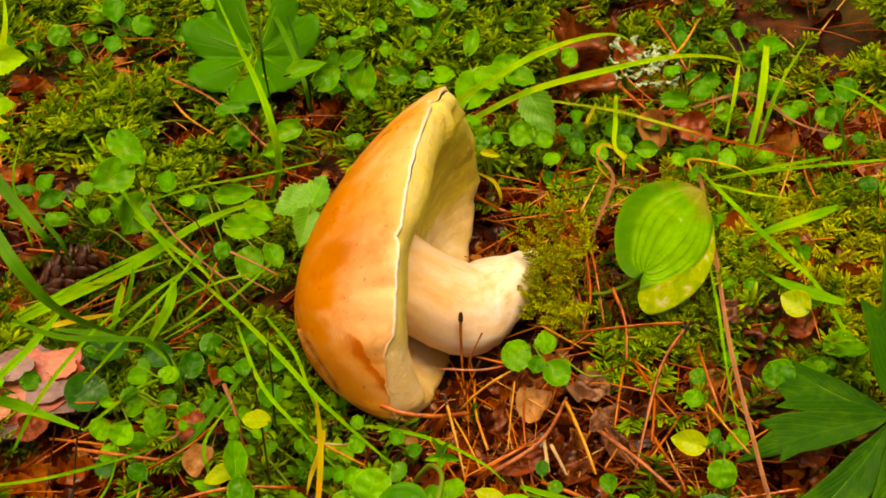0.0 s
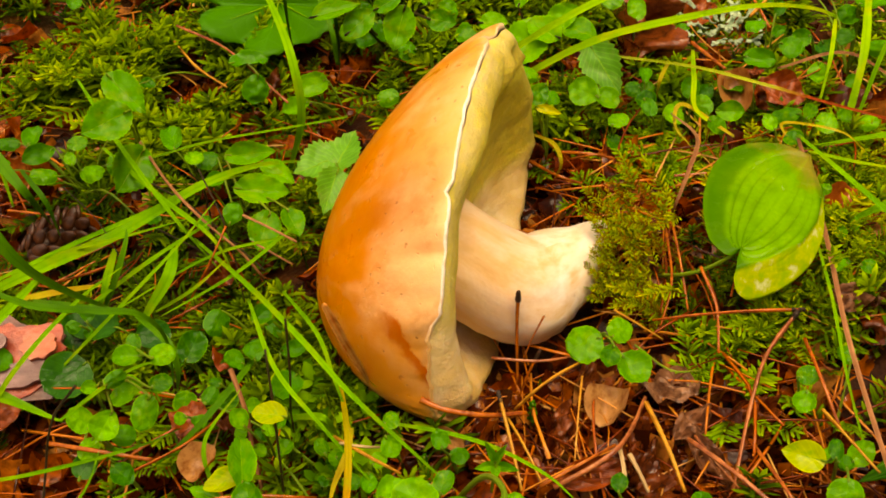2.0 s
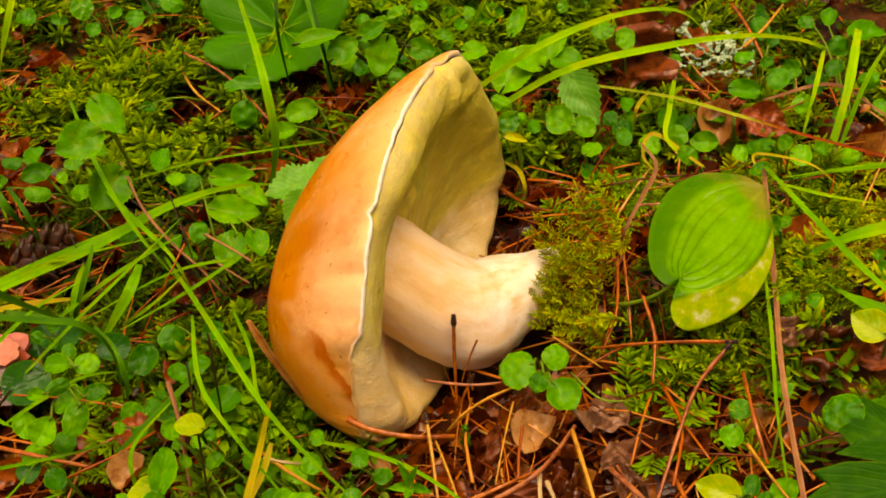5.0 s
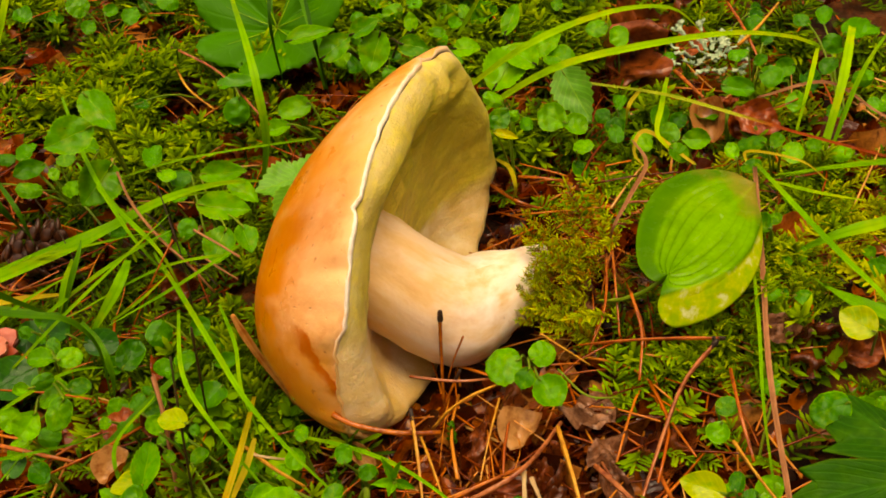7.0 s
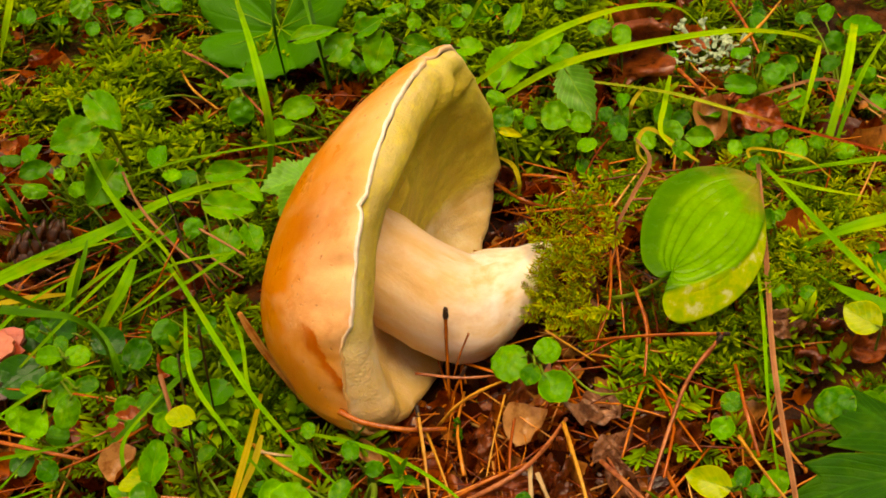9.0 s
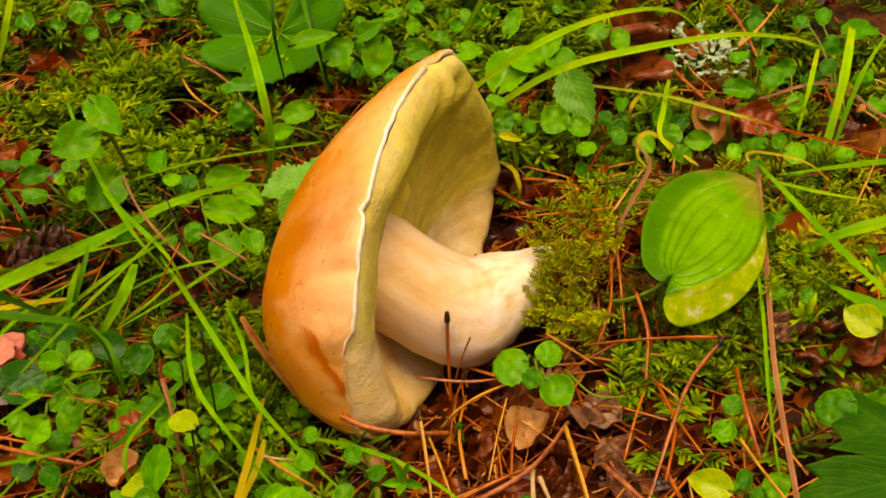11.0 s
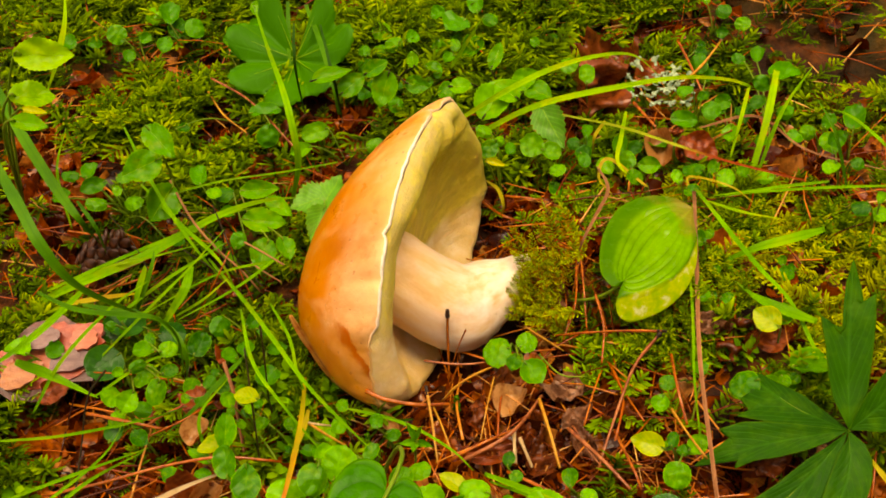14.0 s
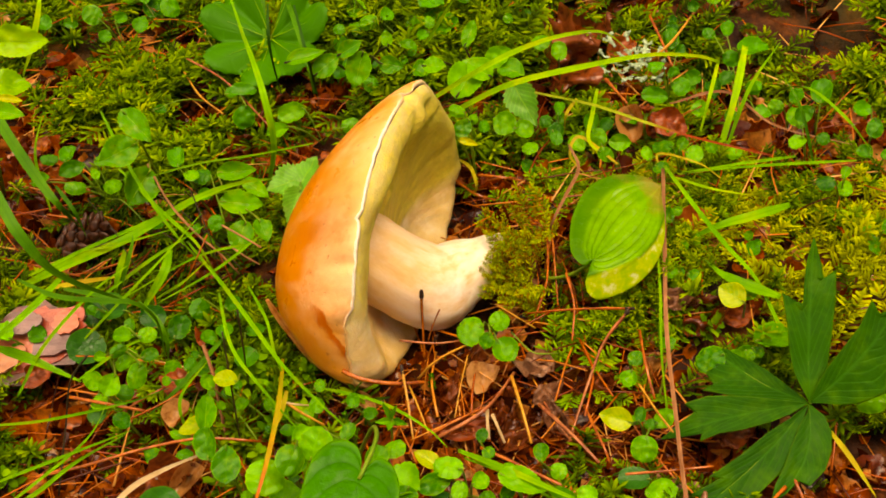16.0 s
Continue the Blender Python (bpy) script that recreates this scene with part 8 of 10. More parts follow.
twig("long orange stalk lying over the moss", [(-0.1450, -0.1030, 0.0100), (-0.1240, -0.1020, 0.0140), (-0.1010, -0.0970, 0.0160), (-0.0800, -0.0920, 0.0140), (-0.0590, -0.0890, 0.0060)], 0.00081, 0.00065, "needle", name='stalk', category='twig')
twig("orange needle under leaves", [(-0.0910, -0.0580, 0.0060), (-0.0990, -0.0700, 0.0100), (-0.1180, -0.0770, 0.0060)], 0.00071, 0.00057, "needle")
twig("dark upright moss stalk", [(-0.1210, -0.0700, 0.0400), (-0.1300, -0.0740, 0.0300), (-0.1350, -0.0830, 0.0140), (-0.1390, -0.1020, -0.0040)], 0.00068, 0.00054, "dark_stem", name='stalk', category='twig')
twig("dark upright moss stalk", [(-0.0620, -0.0610, 0.0500), (-0.0640, -0.0630, 0.0300), (-0.0670, -0.0610, 0.0120), (-0.0680, -0.0600, 0.0000)], 0.00065, 0.00052, "dark_stem", name='stalk', category='twig')
twig("dark upright moss stalk", [(-0.0680, -0.0670, 0.0450), (-0.0680, -0.0740, 0.0300), (-0.0690, -0.0800, 0.0100), (-0.0700, -0.0830, -0.0040)], 0.00065, 0.00052, "dark_stem", name='stalk', category='twig')
twig("dark bent stalk beside the cap", [(-0.1290, 0.0450, 0.0000), (-0.1010, 0.0140, 0.0100)], 0.00059, 0.00047, "dark_stem", name='stalk', category='twig')
twig("thin dark stalk leaning by the cap", [(-0.1040, 0.0360, 0.0000), (-0.1040, 0.0390, 0.0200), (-0.1060, 0.0360, 0.0300)], 0.00068, 0.00054, "dark_stem", name='stalk', category='twig')
twig("thin brown stalk under leaves", [(-0.1310, 0.0610, 0.0100), (-0.1080, 0.0370, 0.0120), (-0.0820, 0.0100, 0.0040)], 0.00060, 0.00048, "dark_stem", name='stalk', category='twig')
grass("dark green blade in the shade of the sward", [(-0.1700, 0.0470, 0.0300), (-0.1610, 0.0370, 0.0220), (-0.1620, 0.0390, 0.0040)], 0.0022, "dark_grass")
grass("narrow green blade under the broad one", [(-0.1740, 0.0170, 0.0060), (-0.1480, 0.0110, 0.0200), (-0.1260, 0.0090, 0.0260), (-0.1080, 0.0230, 0.0200)], 0.0013, "grass")
grass("green blade rising across the litter", [(-0.1560, -0.0040, -0.0040), (-0.1320, -0.0010, 0.0120), (-0.1150, 0.0020, 0.0220), (-0.1000, 0.0070, 0.0280), (-0.0940, 0.0160, 0.0260)], 0.0016, "grass")
grass("dark green blade standing in the litter", [(-0.1390, 0.0010, 0.0000), (-0.1290, -0.0020, 0.0180), (-0.1240, 0.0030, 0.0280), (-0.1240, 0.0080, 0.0300)], 0.0026, "dark_grass")
grass("dark blade lying low", [(-0.1600, -0.0020, 0.0100), (-0.1420, -0.0090, 0.0120), (-0.1290, -0.0110, 0.0100), (-0.1270, -0.0080, 0.0020)], 0.0026, "dark_grass")
grass("thin bright green grass blade by the cap", [(-0.1200, -0.0020, 0.0000), (-0.1030, -0.0070, 0.0140), (-0.0900, -0.0050, 0.0240)], 0.0012, "lime_grass")
grass("olive blade bent over the litter", [(-0.0780, -0.0360, 0.0120), (-0.0880, -0.0570, 0.0140), (-0.0970, -0.0660, 0.0100), (-0.1100, -0.0690, 0.0000)], 0.0024, "dark_grass")
grass("dark curved blade among round leaves", [(-0.1200, -0.0190, 0.0160), (-0.1070, -0.0350, 0.0200), (-0.1040, -0.0400, 0.0120), (-0.1070, -0.0400, 0.0000)], 0.0030, "dark_grass")
twig("brown stalk leaning through the blades", [(-0.1280, 0.0580, 0.0300), (-0.1120, 0.0290, 0.0300), (-0.0980, 0.0120, 0.0260), (-0.0880, 0.0060, 0.0180), (-0.0820, 0.0060, 0.0040)], 0.00055, 0.00044, "brown_straw", name="stalk", category="twig")
twig("dark thin stalk by the cap", [(-0.1020, 0.0330, 0.0340), (-0.0940, 0.0160, 0.0280), (-0.0910, 0.0090, 0.0180), (-0.0890, -0.0010, 0.0000)], 0.00050, 0.00040, "dark_stem", name="stalk", category="twig")
twig("red stalk leaning by the cap", [(-0.0900, 0.0050, 0.0300), (-0.0950, -0.0040, 0.0240), (-0.1030, -0.0060, 0.0120), (-0.1130, -0.0060, -0.0040)], 0.00050, 0.00040, "needle", name="stalk", category="twig")
twig("thin dark stalk leaning over the litter", [(-0.1540, 0.0400, 0.0260), (-0.1380, 0.0200, 0.0260), (-0.1310, 0.0100, 0.0200), (-0.1230, 0.0000, 0.0080), (-0.1220, -0.0010, -0.0040)], 0.00038, 0.00030, "dark_stem", name="stalk", category="twig")
twig("brown twig against the cap", [(-0.0860, 0.0150, 0.0260), (-0.0760, 0.0070, 0.0260), (-0.0670, 0.0010, 0.0240)], 0.00050, 0.00040, "brown_straw", name="stalk", category="twig")
twig("thin brown twig against the cap", [(-0.0840, 0.0100, 0.0180), (-0.0750, 0.0020, 0.0180), (-0.0700, 0.0010, 0.0140)], 0.00042, 0.00034, "brown_straw", name="stalk", category="twig")
twig("brown upright stalk in the moss", [(-0.0840, -0.0520, 0.0220), (-0.0800, -0.0620, 0.0140), (-0.0790, -0.0690, 0.0040), (-0.0770, -0.0780, -0.0060)], 0.00075, 0.00060, "brown_straw", name="stalk", category="twig")
twig("bent orange stalk lying on the litter", [(-0.1210, -0.0700, 0.0020), (-0.1120, -0.0680, 0.0080), (-0.1020, -0.0610, 0.0080)], 0.00070, 0.00056, "needle", name="stalk", category="twig")
twig("dry stalk crossing the litter", [(-0.1710, 0.0190, 0.0040), (-0.1580, 0.0110, 0.0060), (-0.1420, 0.0160, 0.0100)], 0.00060, 0.00048, "needle", name="stalk", category="twig")
twig("red needle under the blades", [(-0.1840, 0.0690, 0.0020), (-0.1790, 0.0790, 0.0060), (-0.1700, 0.0760, 0.0020)], 0.00070, 0.00056, "needle")
twig("red needle in the litter", [(-0.1880, 0.0600, 0.0020), (-0.1670, 0.0520, 0.0040)], 0.00070, 0.00056, "needle")
dead_leaf("dead", "big dark brown curled leaf leaning behind grass", (0.0710, 0.1370, -0.0040), (0.0860, 0.1570, 0.0200), 0.030, (0.5, -0.6, 0.6))
dead_leaf("red", "orange dead leaf standing behind the stalk", (0.1180, 0.0860, 0.0000), (0.1150, 0.0930, 0.0120), 0.0125, (0.0, -0.75, 0.65))
dead_leaf("tan", "pale yellowish withered leaf behind the stalk", (0.1050, 0.0920, -0.0000), (0.1030, 0.0960, 0.0140), 0.0085, (-0.2, -0.75, 0.65))
grass("dark green grass stem before the lobed leaf", [(-0.0785, 0.1600, 0.0520), (-0.0775, 0.1430, 0.0450), (-0.0785, 0.1410, 0.0300), (-0.0800, 0.1480, -0.0060)], 0.0017, "shade_grass")
grass("dark green grass stem before the lobed leaf", [(-0.0640, 0.1560, 0.0520), (-0.0570, 0.1280, 0.0400), (-0.0570, 0.1310, 0.0250), (-0.0610, 0.1510, -0.0060)], 0.0019, "shade_grass")
grass("flat orange strip of bark leaning against the cap", [(-0.0520, -0.0545, 0.0480), (-0.0500, -0.0550, 0.0400), (-0.0480, -0.0545, 0.0310), (-0.0445, -0.0520, 0.0140), (-0.0440, -0.0480, 0.0020)], 0.0024, "bark_strip", name="bark_strip", facing=(-0.1, -0.75, 0.65), blunt=0.45, fold=0.35)
twig("red stalk on the moss", [(0.0670, 0.0340, 0.0120), (0.0790, 0.0340, 0.0120)], 0.00063, 0.00050, "pink_needle")
twig("red needle on the moss", [(0.0280, 0.0540, 0.0120), (0.0380, 0.0490, 0.0140), (0.0480, 0.0500, 0.0100)], 0.00087, 0.00069, "needle")
twig("red needle on the moss", [(0.0320, 0.0520, 0.0100), (0.0390, 0.0480, 0.0140), (0.0450, 0.0500, 0.0120)], 0.00065, 0.00052, "needle")
twig("brown twig in the hollow", [(0.0170, 0.0580, 0.0060), (0.0260, 0.0450, 0.0080), (0.0350, 0.0440, 0.0040)], 0.00088, 0.00071, "needle", name='twig', category='twig')
twig("rosy needle in the back", [(0.0960, 0.1330, 0.0060), (0.1040, 0.1070, 0.0080)], 0.00115, 0.00092, "needle")
twig("orange needle in the back", [(0.1260, 0.1840, 0.0100), (0.1280, 0.1580, 0.0120), (0.1320, 0.1390, 0.0060)], 0.00099, 0.00079, "needle")
twig("yellow needle in the back", [(0.1240, 0.1440, 0.0100), (0.1350, 0.1560, 0.0120), (0.1480, 0.1800, 0.0100)], 0.00105, 0.00084, "tan_twig")
twig("orange needle in the back", [(0.1450, 0.0990, 0.0120), (0.1350, 0.0920, 0.0120), (0.1250, 0.0900, 0.0100)], 0.00049, 0.00039, "needle")
twig("needle by the palmate leaf", [(0.0650, -0.0810, 0.0060), (0.0700, -0.1010, 0.0080), (0.0720, -0.1060, 0.0040)], 0.00077, 0.00061, "needle")
twig("orange needle low in the litter", [(0.0770, -0.1110, 0.0040), (0.0900, -0.1120, 0.0060), (0.1080, -0.1110, 0.0060)], 0.00063, 0.00051, "needle")
twig("orange needle at the litter's edge", [(0.0250, -0.0960, 0.0040), (0.0420, -0.1080, 0.0060), (0.0570, -0.1180, 0.0060), (0.0700, -0.1270, 0.0040)], 0.00086, 0.00069, "needle")
twig("grey twig in the litter", [(0.0480, -0.0790, 0.0060), (0.0590, -0.0950, 0.0080), (0.0680, -0.1070, 0.0060)], 0.00099, 0.00079, "pink_needle", name='twig', category='twig')
twig("rosy needle on the litter", [(0.0500, -0.0780, 0.0060), (0.0540, -0.0880, 0.0060), (0.0590, -0.0940, 0.0020)], 0.00050, 0.00040, "pink_needle")
twig("tan needle in the hollow", [(0.0210, -0.0540, 0.0080), (0.0180, -0.0670, 0.0060), (0.0150, -0.0810, 0.0020)], 0.00044, 0.00035, "tan_twig")
twig("fine greenish stalk in litter", [(0.0390, -0.0430, 0.0080), (0.0470, -0.0560, 0.0100), (0.0570, -0.0540, 0.0060)], 0.00036, 0.00028, "green_stem", name='stalk', category='twig')
twig("orange needle at the edge", [(0.1340, -0.1110, 0.0060), (0.1350, -0.1210, 0.0060), (0.1380, -0.1300, 0.0020)], 0.00086, 0.00069, "needle")
twig("orange needle at the edge", [(0.1310, -0.1210, 0.0060), (0.1220, -0.1290, 0.0060), (0.1160, -0.1320, 0.0040)], 0.00095, 0.00076, "needle")
twig("red stalk above the soil", [(-0.1300, 0.0170, 0.0100), (-0.1390, 0.0090, 0.0120), (-0.1550, 0.0110, 0.0060)], 0.00077, 0.00062, "needle")
dead_leaf("tan", "thin tan dead leaf curled in the hollow", (0.0240, -0.0693, 0.0023), (0.0310, -0.0560, 0.0038), 0.0128, (-0.12, -0.05, 0.99))
dead_leaf("dead", "wet brown dead leaf in the hollow", (0.0222, -0.0493, -0.0019), (0.0348, -0.0402, -0.0022), 0.0112, (0.22, -0.28, 0.94))
dead_leaf("grey", "grey-brown folded dead leaf", (0.0563, -0.0599, 0.0059), (0.0381, -0.0534, 0.0023), 0.0114, (-0.23, -0.10, 0.97))
dead_leaf("grey", "dry folded leaf with rosy upper side", (0.0988, -0.0388, 0.0188), (0.1148, -0.0416, 0.0169), 0.0089, (0.01, -0.51, 0.86))
dead_leaf("dead", "dark brown dead leaf folded over", (0.1215, -0.0400, 0.0174), (0.1077, -0.0500, 0.0065), 0.0145, (-0.12, -0.65, 0.75))
dead_leaf("red", "rusty dead leaf under a yellow-green leaf", (0.1237, -0.0445, 0.0087), (0.1365, -0.0415, 0.0113), 0.0100, (-0.01, -0.63, 0.77))
dead_leaf("red", "red dead leaf in the moss", (0.1131, 0.0898, 0.0113), (0.1312, 0.0845, 0.0049), 0.0143, (0.09, -0.63, 0.77))
dead_leaf("tan", "yellowish dead leaf in the moss", (0.1046, 0.0810, 0.0031), (0.1038, 0.0989, 0.0129), 0.0132, (-0.28, -0.47, 0.84))
dead_leaf("dead", "brown wet leaf in the litter", (0.0098, -0.0718, -0.0068), (0.0170, -0.0577, 0.0031), 0.0085, (0.09, -0.60, 0.79))
dead_leaf("dead", "brown wet leaf in the litter", (0.0324, -0.0850, -0.0024), (0.0365, -0.0667, 0.0025), 0.0099, (-0.01, -0.26, 0.97))
dead_leaf("red", "dark red leaf in the litter", (0.0089, -0.0843, -0.0014), (0.0316, -0.0823, 0.0009), 0.0095, (-0.02, -0.62, 0.79))
dead_leaf("grey", "greyish wet leaf in the litter", (0.0500, -0.0759, 0.0045), (0.0582, -0.0901, -0.0044), 0.0080, (-0.08, -0.56, 0.82))
dead_leaf("red", "red bit of dead leaf", (0.0416, -0.0079, 0.0085), (0.0484, -0.0116, 0.0078), 0.0059, (-0.16, -0.47, 0.87))
dead_leaf("grey", "papery dead leaf beside the moss tuft", (0.0447, -0.0181, 0.0041), (0.0508, -0.0060, 0.0118), 0.0094, (-0.03, -0.52, 0.85))
dead_leaf("tan", "brown dead leaf hanging by a sprig", (-0.0881, -0.0739, 0.0141), (-0.0955, -0.0824, 0.0099), 0.0099, (-0.18, -0.31, 0.93))
dead_leaf("dead", "brown dead leaf among needles", (-0.1055, 0.0141, 0.0002), (-0.0914, 0.0174, -0.0004), 0.0110, (0.17, -0.56, 0.81))
dead_leaf("red", "rusty leaf under the moss", (-0.0934, -0.0352, 0.0027), (-0.0918, -0.0197, 0.0010), 0.0085, (0.30, 0.08, 0.95))
dead_leaf("dead", "brown leaf in the shade", (-0.0909, 0.1085, 0.0051), (-0.0997, 0.1017, -0.0050), 0.0106, (-0.12, -0.77, 0.63))
dead_leaf("red", "rusty leaf by the lobed leaf", (-0.1075, 0.1825, 0.0124), (-0.1156, 0.1702, 0.0038), 0.0107, (0.34, -0.68, 0.65))
dead_leaf("dead", "large dark brown leaf in the back", (0.0713, 0.1267, -0.0182), (0.0815, 0.1642, 0.0025), 0.0211, (0.28, -0.52, 0.81))
dead_leaf("dead", "dark brown leaf in the back", (0.0757, 0.1832, -0.0085), (0.1091, 0.1924, 0.0046), 0.0334, (-0.23, -0.42, 0.88))
dead_leaf("red", "rusty leaf in the back", (0.1009, 0.1696, -0.0057), (0.1181, 0.1803, -0.0026), 0.0142, (0.17, -0.51, 0.85))
dead_leaf("dead", "brown leaf beneath the lobed leaf", (-0.0921, 0.1311, -0.0050), (-0.0750, 0.1474, 0.0011), 0.0160, (0.28, -0.58, 0.76))
dead_leaf("tan", "small tan leaf under the cap", (-0.0249, -0.0647, 0.0017), (-0.0168, -0.0710, -0.0015), 0.0054, (0.00, -0.45, 0.89))
dead_leaf("red", "rusty dead leaf in the gap", (0.1095, 0.0082, 0.0080), (0.1361, 0.0174, 0.0040), 0.0169, (0.22, -0.24, 0.95))
dead_leaf("dead", "brown dead leaf in moss", (-0.0836, -0.0989, 0.0049), (-0.1089, -0.1109, 0.0073), 0.0134, (0.22, -0.27, 0.94))
dead_leaf("tan", "tan dead leaf in moss", (-0.0810, -0.0986, 0.0067), (-0.0884, -0.1150, 0.0091), 0.0086, (0.41, -0.05, 0.91))
dead_leaf("dead", "purplish wet dead leaf in litter", (0.1122, -0.0936, -0.0020), (0.1281, -0.0906, 0.0020), 0.0126, (-0.15, -0.38, 0.91))
dead_leaf("grey", "purplish wet leaf in the litter", (0.0887, -0.1107, -0.0028), (0.1029, -0.1270, 0.0027), 0.0180, (-0.01, 0.31, 0.95))
dead_leaf("dead", "brown leaf by the cap", (-0.0919, -0.0561, 0.0029), (-0.0847, -0.0479, 0.0013), 0.0106, (0.32, -0.09, 0.94))
dead_leaf("red", "dead leaf in the moss", (-0.1026, -0.0597, 0.0003), (-0.0967, -0.0476, 0.0040), 0.0110, (-0.20, -0.19, 0.96))
dead_leaf("red", "rusty leaf by the bark", (-0.1682, -0.0485, 0.0022), (-0.1539, -0.0460, 0.0055), 0.0098, (-0.08, -0.61, 0.79))
dead_leaf("dead", "brown leaf in the hollow behind the stem", (0.0086, 0.0710, -0.0014), (0.0245, 0.0706, 0.0010), 0.0121, (-0.13, -0.57, 0.81))
dead_leaf("grey", "grey leaf in the hollow", (0.0461, -0.0730, -0.0016), (0.0584, -0.0637, 0.0014), 0.0084, (0.02, -0.33, 0.95))
dead_leaf("dead", "brown leaf in the hollow", (0.0623, -0.0731, -0.0049), (0.0786, -0.0626, 0.0011), 0.0129, (-0.01, -0.49, 0.87))
dead_leaf("dead", "brown leaf in the litter", (0.0348, -0.0934, -0.0024), (0.0413, -0.0758, -0.0015), 0.0126, (0.56, -0.24, 0.79))


def moss_shoot(base, top, label):
    """A single upright shoot with small leaves set round it in a spiral."""
    e = empty("moss_shoot", base, label, "moss", "single moss shoots by the mushroom")
    b, t = Vector(base), Vector(top)
    d = t - b
    part("stem", tube_bm([b, b.lerp(t, 0.5) + Vector((0.0006, 0, 0)), t], 0.0004, 0.0003, 5, 8), M["green_stem"], e)
    n = 26
    for i in range(n):
        h = 0.18 + 0.82 * i / n
        p = b + d * h
        out = Vector((math.cos(i * 2.4), math.sin(i * 2.4), 0.55 + 0.5 * h)).normalized()
        leaf_at(LEAF["mid"][i % 5], p, p + out * (0.0021 * (1.15 - 0.35 * h)), 0.0013, (-out.x * 0.5, -out.y * 0.5, 1), e)


moss_shoot((-0.0165, -0.0520, -0.0090), (-0.0155, -0.0480, 0.0020), "dark green leafy moss shoot before the cap")
moss_shoot((0.0050, -0.0580, -0.0090), (0.0055, -0.0560, -0.0005), "small dark green moss shoot among needles")
moss_shoot((-0.0290, -0.0760, -0.0090), (-0.0285, -0.0740, 0.0010), "small green moss shoot by the thin blade")
sprig("seedling", "pale green star-shaped seedling with pointed leaves", "plant", (-0.0100, -0.0860, -0.0080), [
    ("point", (-0.0080, -0.0860, 0.0110), (-0.0045, -0.0875, 0.0215), 0.0024, (-0.6, -0.6, 0.5)),
    ("point", (-0.0080, -0.0860, 0.0110), (-0.0105, -0.0850, 0.0205), 0.0026, (0.5, -0.7, 0.5)),
    ("point", (-0.0080, -0.0860, 0.0105), (-0.0140, -0.0885, 0.0130), 0.0028, (0.0, -0.5, 0.9)),
    ("point", (-0.0080, -0.0860, 0.0105), (-0.0015, -0.0900, 0.0125), 0.0028, (0.1, -0.5, 0.9)),
    ("point", (-0.0080, -0.0862, 0.0105), (-0.0085, -0.0935, 0.0140), 0.0030, (0.0, -0.4, 0.9))], "green_stem", 0.0005)
bud = empty("bud", (0.1110, 0.0870, 0.0000), "rosy pink withered bud on a short stalk in the moss", "plant")
part("stalk", tube_bm([(0.1110, 0.0870, 0.0000), (0.1105, 0.0890, 0.0070), (0.1120, 0.0935, 0.0115)], 0.0008, 0.0006, 6, 10), M["green_stem"], bud)
for i in range(5):
    q = 1.2566 * i
    leaf_at(LEAF["red"][i % 2], (0.1120, 0.0935, 0.0110), (0.1120 + 0.0040 * math.cos(q), 0.0935 + 0.0030 * math.sin(q), 0.0150), 0.0034, (-math.cos(q), -math.sin(q), 0.8), bud, "petal", "rosy withered petal")


def palmate_leaf(root, hub, leaflets, label):
    """A deeply cut leaf: leaflets of (tip, bow, margins) that end in sharp teeth."""
    e = empty("wood_anemone", root, label, "plant")
    h = Vector(hub)
    for n, (tip, bow, sides) in enumerate(leaflets):
        lift = lambda t, q, p, n=n: 0.9 * abs(q) * math.sin(math.pi * min(1.0, t + 0.1)) + 0.30 * math.cos(abs(q) * 3 * math.pi) * t * (1 - 0.6 * t) + 0.7 * noise.noise(p * 0.09 + Vector((n * 7, 0, 0))) - 0.10 * n
        vein_leaf("leaflet", M["palmate"], e, h, tip, (0.05, -0.45, 0.88), sides, bow, lift, round_off=False, nt=60, nq=12, rib="green_stem", rib_r=0.00020)
    part("stalk", tube_bm([root, Vector(root).lerp(h, 0.6) + Vector((0.004, 0.006, 0.004)), h], 0.0008, 0.0006), M["green_stem"], e)


